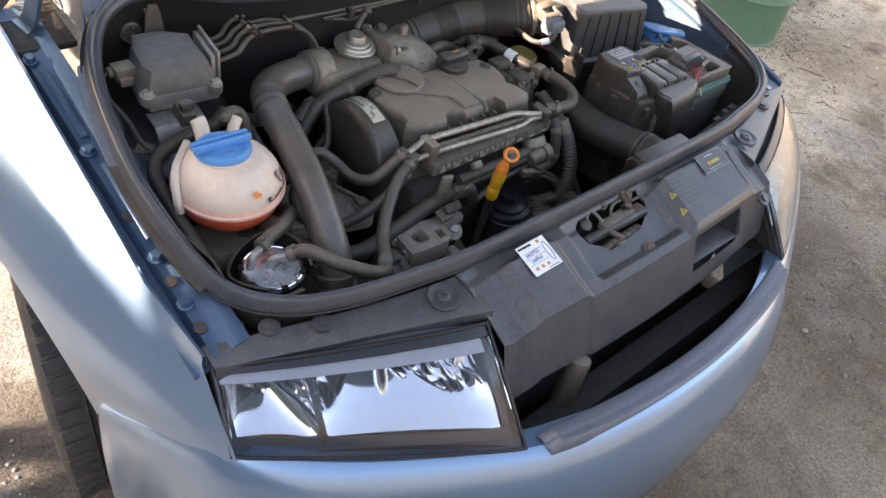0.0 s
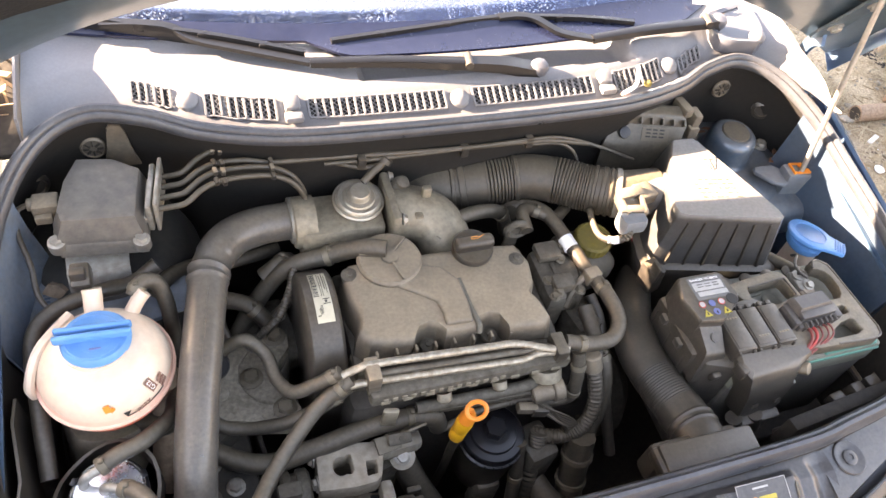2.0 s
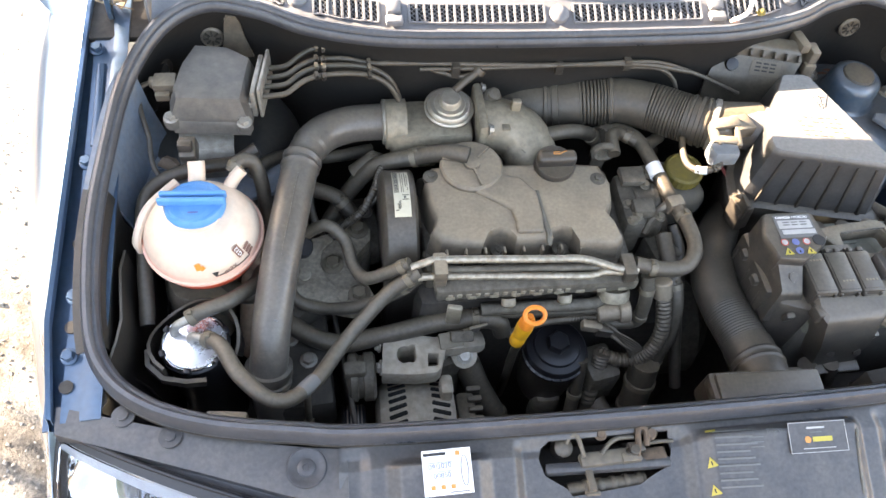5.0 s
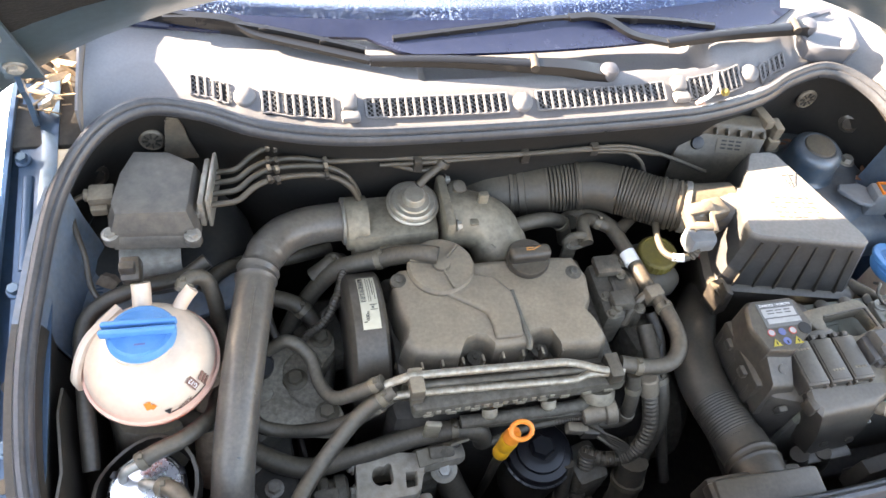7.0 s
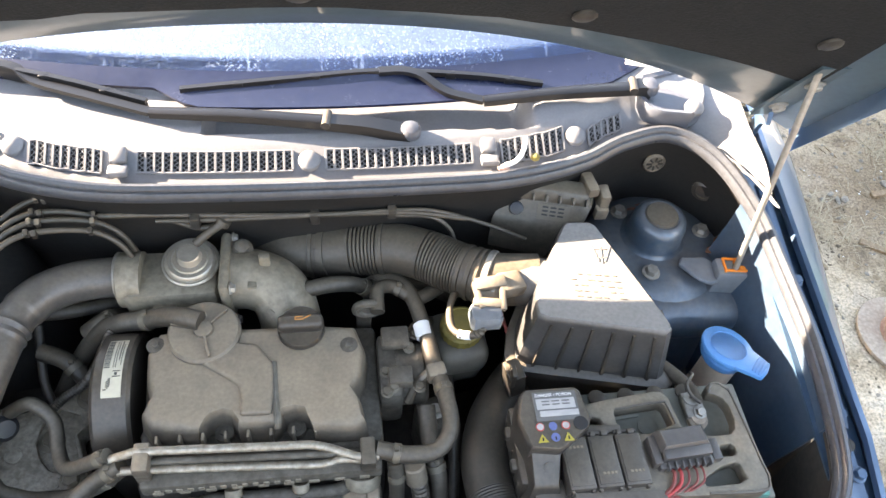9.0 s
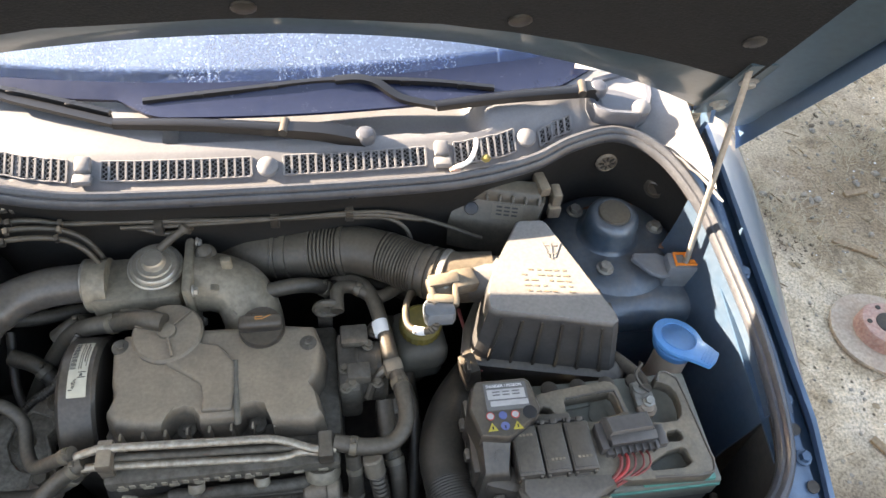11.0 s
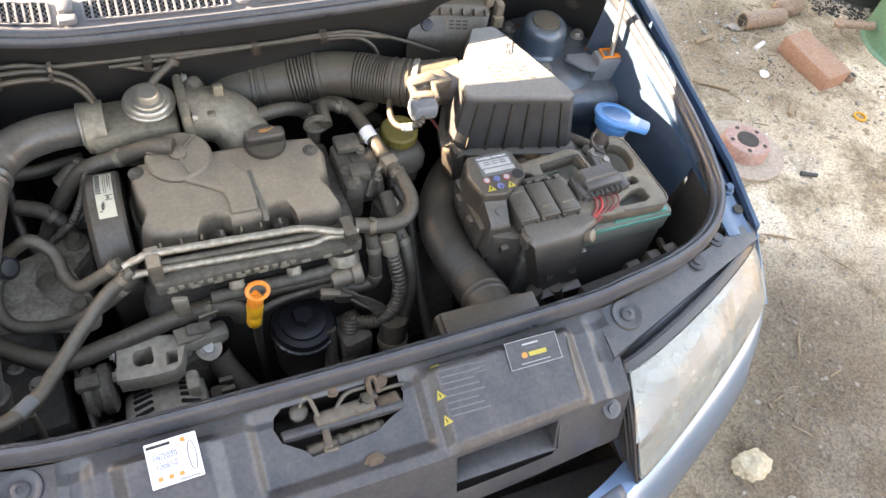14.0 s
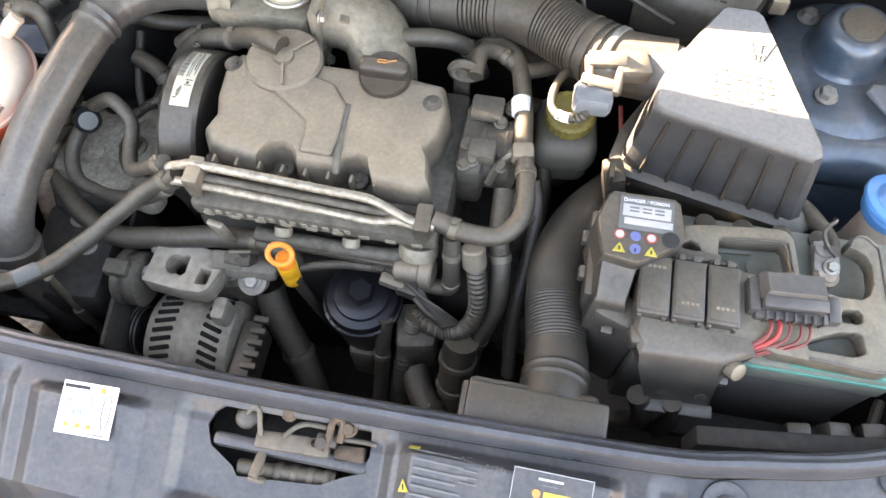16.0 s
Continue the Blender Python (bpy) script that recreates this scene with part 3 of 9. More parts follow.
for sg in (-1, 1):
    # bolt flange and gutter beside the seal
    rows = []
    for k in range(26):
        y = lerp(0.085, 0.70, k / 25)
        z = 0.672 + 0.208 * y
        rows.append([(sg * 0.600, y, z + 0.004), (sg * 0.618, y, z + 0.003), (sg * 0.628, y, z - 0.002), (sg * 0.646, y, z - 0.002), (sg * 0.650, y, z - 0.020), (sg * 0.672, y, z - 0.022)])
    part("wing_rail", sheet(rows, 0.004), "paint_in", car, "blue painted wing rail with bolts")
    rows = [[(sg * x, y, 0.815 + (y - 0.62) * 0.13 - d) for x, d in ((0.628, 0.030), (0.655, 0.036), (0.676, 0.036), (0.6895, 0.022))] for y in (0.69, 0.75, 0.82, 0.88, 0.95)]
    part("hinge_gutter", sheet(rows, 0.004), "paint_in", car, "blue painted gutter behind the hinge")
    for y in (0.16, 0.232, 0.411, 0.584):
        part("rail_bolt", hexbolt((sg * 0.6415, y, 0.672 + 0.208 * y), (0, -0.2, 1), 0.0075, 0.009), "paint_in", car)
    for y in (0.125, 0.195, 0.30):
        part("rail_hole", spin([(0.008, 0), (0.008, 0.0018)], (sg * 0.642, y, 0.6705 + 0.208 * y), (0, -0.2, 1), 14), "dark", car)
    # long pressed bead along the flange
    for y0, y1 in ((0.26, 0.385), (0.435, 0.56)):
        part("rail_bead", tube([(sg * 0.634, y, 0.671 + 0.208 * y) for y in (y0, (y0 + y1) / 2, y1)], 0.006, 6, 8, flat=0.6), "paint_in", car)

# wings: sections along the car, with the wheel arch cut out
ARCH = (0.55, 0.285, 0.335)


def wing(sg):
    rows = []
    ys = [lerp(0.03, 0.95, k / 46) for k in range(47)]
    for y in ys:
        f = min(1.0, max(0.0, (y - 0.03) / 0.25))
        xin = 0.655 + 0.012 * min(1.0, (y - 0.03) / 0.12) - 0.030 * min(0.55, max(0.0, y - 0.15))
        zin = 0.690 + 0.208 * y
        zin = zin if y < 0.62 else 0.690 + 0.208 * 0.62 + (y - 0.62) * 0.13
        f = min(1.0, max(0.0, (y - 0.03) / 0.62))
        xo = 0.670 + 0.120 * (1 - (1 - f) ** 2)
        row = [(sg * (xin + 0.001), y, zin - 0.016), (sg * xin, y, zin - 0.003), (sg * (xin + 0.004), y, zin)]
        dy, dz = y - ARCH[0], 0
        zbot = 0.60 - 0.48 * (y - 0.03) if y < 0.26 else 0.2
        if abs(dy) < ARCH[2]:
            zbot = max(zbot, ARCH[1] + math.sqrt(ARCH[2] ** 2 - dy * dy))
        for k in range(1, 11):
            a = k / 10
            z = lerp(zin - 0.004, zbot, a ** 1.3)
            drop = (zin - z)
            x = xin + 0.004 + (xo - xin - 0.004) * (1 - math.exp(-drop / 0.075)) / (1 - math.exp(-3.5))
            row.append((sg * x, y, z))
        x, _, z = row[-1]
        row.append((sg * (abs(x) - 0.025), y, z + 0.004))
        # the front edge runs down along the headlight
        out = []
        for x, yy, z in row:
            front = 0.088 - 0.105 * min(1.0, max(0.0, (0.682 - z) / 0.10))
            out.append((x, front + (yy - 0.03) * (0.95 - front) / 0.92, z))
        rows.append(out)
    return sheet(rows, 0.001, (-sg * 0.7, 0, -0.7))


for sg in (-1, 1):
    part("wing", wing(sg), "paint", car, "light blue metallic front wing")

# bumper
BUMP = [(0.0, -0.246, 0.572), (0.10, -0.242, 0.572), (0.20, -0.226, 0.570), (0.28, -0.203, 0.564), (0.345, -0.178, 0.557), (0.45, -0.128, 0.566), (0.565, -0.067, 0.583), (0.664, 0.004, 0.598), (0.704, 0.09, 0.562), (0.745, 0.22, 0.505)]
half = spline(BUMP, 6)
bpts = [Vector((-p.x, p.y, p.z)) for p in half[:0:-1]] + half
rows = []
for i, p in enumerate(bpts):
    t = (bpts[min(i + 1, len(bpts) - 1)] - bpts[max(i - 1, 0)])
    o = Vector((t.y, -t.x, 0)).normalized()
    inner = p - o * 0.035 + Vector((0, 0, -0.004))
    o = o * (1 - 0.8 * min(1, max(0, (abs(p.x) - 0.60) / 0.14)))
    rows.append([inner + Vector((0, 0, -0.012)), inner, p - o * 0.006, p + o * 0.004 - Vector((0, 0, 0.006)), p + o * 0.022 + Vector((0, 0, -0.035)), p + o * 0.042 + Vector((0, 0, -0.09)),
                 p + o * 0.050 + Vector((0, 0, -0.16)), p + o * 0.046 + Vector((0, 0, -0.24)), p + o * 0.03 + Vector((0, 0, -0.33)), p + o * 0.0 + Vector((0, 0, -0.37))])
part("bumper", sheet(rows, 0.003, (0, 0.7, -0.5)), "paint", car, "light blue painted front bumper")
lip = []
for k in range(41):
    x = lerp(-0.318, 0.318, k / 40)
    a = (x / 0.318) ** 2
    yo, yi = -0.241 + 0.037 * a + 0.006 * a * a, -0.207 + 0.040 * a
    end = min(1.0, (0.318 - abs(x)) / 0.012)
    zt = 0.566 + 0.014 * end - 0.004 * a
    lip.append([(x, yi, 0.556), (x, yi, zt - 0.003), (x, yi - 0.004, zt), (x, lerp(yi, yo, 0.55), zt + 0.0005), (x, lerp(yi, yo, 0.62), zt - 0.0035), (x, lerp(yi, yo, 0.72), zt - 0.003), (x, yo + 0.004, zt - 0.002), (x, yo, zt - 0.006), (x, yo - 0.002, 0.556)])
part("bumper_lip", sheet(lip, 0.002, (0, 0.2, -1)), "lip_dust", car, "scuffed grey lip along the bumper opening")
part("bumper_beam", box((0, -0.13, 0.41), (1.0, 0.05, 0.10), 0.008), "dark", car)
# added dark sheet that hides the ground and darkens the bumper opening
part("lower_shield", box((0, -0.125, 0.345), (0.80, 0.17, 0.008), 0.003), "dark", car, "dark sheet added to keep the bumper opening dark")
part("hose_stub", spin([(0.017, -0.075), (0.018, -0.02), (0.019, 0.0), (0.0175, 0.004), (0.015, 0.005), (0.003, 0.0055)], (-0.196, -0.125, 0.590), (0.25, 0.15, 1), 22), "rubber", car, "capped rubber stub below the lock carrier")
part("radiator", box((0, -0.055, 0.42), (0.62, 0.03, 0.38), 0.004), "dark", car, "dark radiator behind the bumper opening")

# lock carrier: one moulded panel with an opening for the latch
def carrier_z(x, y):
    z = 0.711 - 0.0 * x
    if y < -0.005:
        z -= 0.42 * (-0.005 - y)
    if y < -0.085:
        z -= 3.0 * (-0.085 - y)

    def pad(x0, x1, y0, y1, h, sx=0.012, sy=0.012):
        fx = min(1, max(0, (x - x0) / sx)) * min(1, max(0, (x1 - x) / sx))
        fy = min(1, max(0, (y - y0) / sy)) * min(1, max(0, (y1 - y) / sy))
        return h * fx * fy

    z += pad(-0.285, -0.165, -0.20, 0.004, 0.013, 0.018)
    z += pad(0.075, 0.280, -0.090, 0.010, 0.014, 0.015)
    z -= pad(-0.140, 0.072, -0.075, 0.016, 0.012, 0.012)
    z += pad(-0.335, -0.30, -0.2, 0.02, -0.006)
    z += pad(0.30, 0.335, -0.2, 0.02, -0.006)
    return z


LOCK = [(-0.106, 0.006), (-0.096, 0.012), (0.046, 0.013), (0.048, -0.008), (0.042, -0.024), (0.026, -0.030), (0.006, -0.040), (-0.02, -0.042), (-0.074, -0.046), (-0.080, -0.038), (-0.104, -0.023), (-0.110, -0.006)]


def in_lock(x, y):
    hit, n = False, len(LOCK)
    for k in range(n):
        (xa, ya), (xb, yb) = LOCK[k], LOCK[(k + 1) % n]
        if (ya > y) != (yb > y) and x < xa + (y - ya) * (xb - xa) / (yb - ya):
            hit = not hit
    return hit


def in_grille(x, y):
    return 0.086 < x < 0.226 and -0.1035 < y < -0.0868


xs = [lerp(-0.335, 0.335, k / 300) for k in range(301)]
ys = [lerp(0.022, -0.112, k / 84) for k in range(85)]
bm = bmesh.new()
grid = [[bm.verts.new((x, y - 0.03 * (1 - (x / 0.335) ** 2) * max(0, min(1, (-0.05 - y) / 0.1)), carrier_z(x, y))) for x in xs] for y in ys]
for j in range(len(ys) - 1):
    for i in range(len(xs) - 1):
        cx, cy = (xs[i] + xs[i + 1]) / 2, (ys[j] + ys[j + 1]) / 2
        if in_lock(cx, cy) or in_grille(cx, cy):
            continue
        bm.faces.new((grid[j + 1][i], grid[j + 1][i + 1], grid[j][i + 1], grid[j][i]))
bmesh.ops.delete(bm, geom=[v for v in bm.verts if not v.link_faces], context="VERTS")
for v in bm.verts:
    if v.is_boundary and -0.115 < v.co.x < 0.055 and -0.055 < v.co.y < 0.018:
        near = []
        for (xa, ya), (xb, yb) in zip(LOCK, LOCK[1:] + LOCK[:1]):
            s = min(1.0, max(0.0, ((v.co.x - xa) * (xb - xa) + (v.co.y - ya) * (yb - ya)) / ((xb - xa) ** 2 + (yb - ya) ** 2)))
            qx, qy = xa + (xb - xa) * s, ya + (yb - ya) * s
            near.append((math.hypot(qx - v.co.x, qy - v.co.y), qx, qy))
        d, qx, qy = min(near)
        if d < 0.004:
            v.co.x, v.co.y = qx, qy
low = bmesh.ops.extrude_face_region(bm, geom=bm.faces[:])["geom"]
bmesh.ops.translate(bm, verts=[g for g in low if isinstance(g, bmesh.types.BMVert)], vec=(0, 0, -0.004))
part("lock_carrier", bm, "carrier", car, "dusty black plastic lock carrier")
for sg in (-1, 1):
    rows = []
    for k in range(22):
        x = lerp(0.325, 0.652, k / 21)
        yb = lerp(0.022, 0.105, ((x - 0.325) / 0.327) ** 1.3)
        yf = lerp(-0.045, 0.075, (x - 0.325) / 0.327)
        z = lerp(0.708, 0.690, (x - 0.325) / 0.327)
        rows.append([(sg * x, yb, z), (sg * x, lerp(yb, yf, 0.35), z - 0.002), (sg * x, lerp(yb, yf, 0.7), z - 0.004), (sg * x, yf, z - 0.008), (sg * x, yf - 0.004, z - 0.03)])
    part("carrier_wing", sheet(rows, 0.004), "carrier", car)
    b = spin([(0.0225, 0), (0.0215, 0.0016), (0.0195, 0.0018), (0.0165, 0.0003), (0.0100, 0.0003), (0.0095, 0.0025), (0.0075, 0.0035), (0.0040, 0.0035), (0.0035, 0.0022), (0.001, 0.0022)], (sg * 0.370, 0.005, 0.7055), (0, -0.1, 1), 28)
    part("carrier_bolt", b, "carrier", car, "black bolt in a pressed dish")
    for x, y, z in ((0.575, 0.085, 0.694), (0.52, 0.055, 0.697)):
        part("carrier_clip", spin([(0.013, 0), (0.013, 0.003), (0.006, 0.003), (0.006, 0.006)], (sg * x, y, z), (0, 0, 1), 18), "carrier", car)
    part("carrier_hole", spin([(0.011, 0), (0.011, 0.0025)], (sg * 0.607, 0.108, 0.6915), (0, 0, 1), 16), "dark", car)
part("carrier_rivet", spin([(0.014, 0), (0.014, 0.003), (0.009, 0.004), (0.009, 0.006), (0.004, 0.007)], (-0.007, -0.074, 0.673), (0, -0.45, 1), 20), "rust_dark", car, "rusty screw head")
part("carrier_bolt", spin([(0.013, 0), (0.013, 0.003), (0.007, 0.004), (0.007, 0.008)], (0.306, -0.095, 0.660), (0, -0.6, 1), 20), "carrier", car)

# ---- unseen yard walls, added to darken reflections and shade the ground ----
M["render_wall"] = mat("weathered_render", (0.24, 0.22, 0.19), 0.9, 0.0, (0.15, 0.13, 0.11), 0.5, 1.2, 0.15, 0.3, fine=40.0, up=0.0)
yw = bmesh.new()
yw = join(yw, box((0, -7.0, 1.25), (18.0, 0.25, 2.6), 0.02), box((0, -7.0, 2.58), (18.2, 0.40, 0.10), 0.02))
solo("wall_south", yw, "render_wall", "unseen weathered grey rendered wall with a coping, added to darken reflections", "wall", kind="structure", at=(0, -7.0, 0))
yw = bmesh.new()
yw = join(yw, box((9.0, 1.0, 1.25), (0.25, 16.0, 2.6), 0.02), box((9.0, 1.0, 2.58), (0.40, 16.2, 0.10), 0.02))
solo("wall_east", yw, "render_wall", "unseen weathered grey rendered wall with a coping, added to darken reflections", "wall", kind="structure", at=(9.0, 1.0, 0))
yw = bmesh.new()
yw = join(yw, box((-9.0, 1.0, 1.25), (0.25, 16.0, 2.6), 0.02), box((-9.0, 1.0, 2.58), (0.40, 16.2, 0.10), 0.02))
solo("wall_west", yw, "render_wall", "unseen weathered grey rendered wall with a coping, added to darken reflections", "wall", kind="structure", at=(-9.0, 1.0, 0))

# ---- bonnet, propped open ----
def hood_rear(x):
    """The bonnet's rear edge; the single stay holds its other side a little lower."""
    a = abs(x) / 0.68
    drop = 0.150 * a * a + 0.039 * a ** 4 if x > 0 else 0.078 * a * a + 0.103 * a ** 4
    return Vector((x, 0.62, 1.031 - drop))


UPW = Vector((0, -0.53, 0.848))
INN = Vector((0, -0.848, -0.53))


def hood_pt(x, v, d=0.0):
    """A point of the bonnet: v from its rear edge to its front edge, d below its outer skin."""
    q = hood_rear(x)
    crown = -0.03 * math.sin(math.pi * min(1, v)) * (1 - (x / 0.7) ** 2)
    return q + UPW * (0.96 * v) + INN * (d + crown)


bonnet_xs = [lerp(-0.68, 0.68, k / 34) for k in range(35)]
rows = [[hood_pt(x * (1 - 0.05 * v), v) for x in bonnet_xs] for v in [k / 14 for k in range(15)]]
for r in rows:
    r.insert(0, r[0] + INN * 0.034 + Vector((0.004, 0, 0)))
    r.append(r[-1] + INN * 0.034 - Vector((0.004, 0, 0)))
bonnet = part("bonnet", sheet(rows, 0.0012, INN), "paint", car, "open light blue bonnet")
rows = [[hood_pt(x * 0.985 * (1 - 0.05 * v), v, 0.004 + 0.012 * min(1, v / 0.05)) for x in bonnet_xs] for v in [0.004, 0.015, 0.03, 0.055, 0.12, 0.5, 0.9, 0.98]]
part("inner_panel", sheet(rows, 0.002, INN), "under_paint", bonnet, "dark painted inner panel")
rows = []
for v in [k / 10 for k in range(11)]:
    vv = 0.075 + 0.86 * v
    w = 0.60
    rows.append([hood_pt(lerp(-w, w, k / 28) * (1 - 0.05 * vv), vv + 0.07 * (abs(k - 14) / 14) ** 3 * (1 - v), 0.019 + 0.003 * noise.noise(Vector((k * 0.7, v * 9, 1)))) for k in range(29)])
part("liner", sheet(rows, 0.006, INN), "liner", bonnet, "black felt sound-deadening liner")
for x, v in ((0.30, 0.085), (0.555, 0.20), (-0.30, 0.085), (-0.555, 0.20), (0.0, 0.07)):
    q = hood_pt(x, v + 0.03, 0.024)
    part("liner_clip", spin([(0.014, 0), (0.014, 0.003), (0.008, 0.006)], q, INN, 12), "black", bonnet)
for sg in (-1, 1):
    a, b = hood_pt(sg * 0.60, 0.03, 0.022), hood_pt(sg * 0.595, 0.20, 0.022)
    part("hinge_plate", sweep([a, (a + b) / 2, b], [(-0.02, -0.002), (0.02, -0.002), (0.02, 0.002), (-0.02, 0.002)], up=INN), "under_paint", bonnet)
    for v in (0.07, 0.15):
        part("hinge_bolt", hexbolt(hood_pt(sg * 0.598, v, 0.025), INN, 0.009, 0.007), "zinc", bonnet)
    goose = [hood_pt(sg * 0.605, 0.04, 0.028), Vector((sg * 0.612, 0.60, 0.885)), Vector((sg * 0.622, 0.622, 0.83)), Vector((sg * 0.632, 0.66, 0.80))]
    part("hinge", sweep(spline(goose, 6), [(-0.003, -0.012), (0.003, -0.012), (0.003, 0.012), (-0.003, 0.012)]), "paint_in", bonnet, "blue painted gooseneck hinge")

stay_lo, stay_hi = Vector((0.574, 0.452, 0.755)), Vector((0.583, 0.517, 1.052))
stay = part("bonnet_stay", join(rod(stay_lo - Vector((0.001, 0.006, 0.012)), stay_hi, 0.0042, seg=10), tube([stay_hi, stay_hi + Vector((0.004, 0.01, 0.016)), stay_hi + Vector((-0.012, 0.018, 0.024))], 0.0042, 5, 8)), "zinc", car, "steel bonnet stay rod")
part("bush", spin([(0.010, 0), (0.013, 0.006), (0.013, 0.02), (0.009, 0.028)], stay_hi + Vector((-0.02, 0.005, 0.012)), (1, 0.3, 0.2), 14), "black", stay)
part("stay_clip", join(box((0.572, 0.452, 0.720), (0.050, 0.034, 0.044), 0.004, (0, 0, -6), taper=0.88), plate([(0.503, 0.470), (0.510, 0.482), (0.545, 0.480), (0.556, 0.470), (0.556, 0.440), (0.540, 0.434), (0.525, 0.442)], 0.722, 0.729, 0.002)), "socket", car, "grey-blue stay socket on a flat arm")
clip = [box((0.576 + dx, 0.453 + dy, 0.7425), (sx, sy, 0.006), 0.001, (0, 0, -6)) for dx, dy, sx, sy in ((0.016, 0, 0.003, 0.022), (-0.016, 0, 0.003, 0.022), (0, -0.010, 0.033, 0.003), (0, 0.010, 0.033, 0.003), (0.006, 0.006, 0.014, 0.007), (0.008, -0.006, 0.009, 0.006))]
part("stay_insert", join(*clip), "orange", car, "orange plastic insert of the stay socket")

# ---- cowl, windscreen and wipers ----
def rear_y(x):
    best = min(seal_path, key=lambda q: abs(q.x - x) + (10 if q.y < 0.45 else 0))
    return best.y


def ws_base(x):
    return Vector((x, 0.680 + 0.26 * x * x, 0.879 - 0.03 * x * x))


def cowl_z(x, y):
    t = y - (rear_y(x) + 0.010)
    prof = ((0, 0.849), (0.010, 0.842), (0.020, 0.845), (0.060, 0.862), (0.085, 0.866), (0.30, 0.876))
    for (a, za), (b, zb) in zip(prof, prof[1:]):
        if t <= b:
            z = lerp(za, zb, max(0, t - a) / (b - a))
            break
    else:
        z = 0.876
    if -0.135 < x < 0.30 and y > 0.612:
        z -= 0.022 * min(1, (y - 0.612) / 0.006) * min(1, (x + 0.135) / 0.006) * min(1, (0.30 - x) / 0.02)
    if x > 0.27:
        z += 0.006 * min(1, max(0, (y - 0.60) / 0.05)) * min(1, (x - 0.27) / 0.05)
    return z


rows = []
cx = [lerp(-0.558, 0.60, k / 160) for k in range(161)]
for j in range(40):
    rows.append([])
    for x in cx:
        yf, yb = rear_y(x) + 0.010, max(ws_base(x).y + 0.012, rear_y(x) + 0.05)
        y = lerp(yf, yb, (j / 39) ** 0.9)
        rows[-1].append((x, y, cowl_z(x, y)))
cowl = part("cowl", sheet(rows, 0.003), "cowl", car, "grey plastic cowl below the windscreen")


def vent(x0, x1, front, depth):
    """A vent in the cowl: a near-black sheet painting the opening's shade, a sunk, darkened diagonal lattice and
    upright bars over it.
    """
    def skin(x, s, lift):
        y = rear_y(x) + front + depth * s
        return Vector((x, y, cowl_z(x, y) + lift))

    back = [[skin(lerp(x0, x1, k / 8), s, 0.0008) for s in (-0.04, 0.5, 1.04)] for k in range(9)]
    part("vent_opening", sheet(back, 0.0006), "liner", cowl, "near-black sheet for the shaded vent opening", flat=True)
    n = max(3, round((x1 - x0) / 0.0103))
    for i in range(n + 1):
        x = lerp(x0, x1, i / n)
        part("slat", sweep([skin(x, s, 0.0030) for s in (0, 0.5, 1)], [(-0.0017, -0.0012), (0.0017, -0.0012), (0.0013, 0.0008), (-0.0013, 0.0008)], up=(0, 0, 1)), "cowl", cowl, flat=True)
    m = max(3, round(depth / 0.0062))
    cells = n * 3 // 2
    zig = []
    for i in range(cells):
        xa, xb = lerp(x0, x1, i / cells), lerp(x0, x1, (i + 1) / cells)
        for s in (0, 1):
            pts = [skin(xa if (k + s) % 2 else xb, k / m, 0.0014) for k in range(m + 1)]
            zig.append(sweep(pts, [(-0.0006, -0.0005), (0.0006, -0.0005), (0.0005, 0.0005), (-0.0005, 0.0005)], up=(0, 0, 1)))
    part("lattice", join(*zig), "lattice", cowl, "", flat=True)["kind"] = "stuff"
    for s in (-0.03, 1.03):
        part("vent_rim", sweep([skin(lerp(x0, x1, k / 10), s, 0.0020) for k in range(11)], [(-0.0012, -0.001), (0.0012, -0.001), (0.0010, 0.0012), (-0.0010, 0.0012)], up=(0, 0, 1)), "cowl", cowl, flat=True)


for x0, x1, front, dp in ((-0.432, -0.385, 0.032, 0.024), (-0.344, -0.256, 0.032, 0.027), (-0.214, -0.024, 0.034, 0.024), (0.018, 0.208, 0.034, 0.024), (0.248, 0.336, 0.030, 0.029), (0.374, 0.426, 0.026, 0.020)):
    vent(x0, x1, front, dp)
for x in (-0.365, -0.003, 0.354):
    y = rear_y(x) + 0.046
    part("cowl_clip", spin([(0.0145, 0), (0.0135, 0.006), (0.009, 0.010), (0.003, 0.0115)], (x, y, cowl_z(x, y) - 0.001), (0, -0.3, 1), 20), "cowl", cowl)
for x in (-0.235, 0.230):
    y = rear_y(x) + 0.044
    part("cowl_peg", join(box((x, y + 0.008, cowl_z(x, y) + 0.007), (0.020, 0.022, 0.016), 0.004, (20, 0, 0)), box((x, y - 0.012, cowl_z(x, y) + 0.001), (0.024, 0.016, 0.010), 0.003)), "cowl", cowl)
corner = [(0.470, 0.700), (0.458, 0.682), (0.452, 0.650), (0.460, 0.630), (0.478, 0.620), (0.518, 0.614), (0.538, 0.626), (0.552, 0.655), (0.562, 0.700), (0.545, 0.722)]
dish = [(0.505 + (x - 0.505) * 0.80, 0.665 + (y - 0.665) * 0.80) for x, y in corner]
part("corner_cover", loft([[(x, y, 0.852) for x, y in corner], [(x, y, 0.874) for x, y in corner], [(0.505 + (x - 0.505) * 0.95, 0.665 + (y - 0.665) * 0.95, 0.878) for x, y in corner], [(x, y, 0.876) for x, y in dish], [(0.505 + (x - 0.505) * 0.75, 0.668 + (y - 0.668) * 0.75, 0.869) for x, y in corner]]), "corner_plastic", cowl, "smooth slate plastic corner round the wiper pivot")
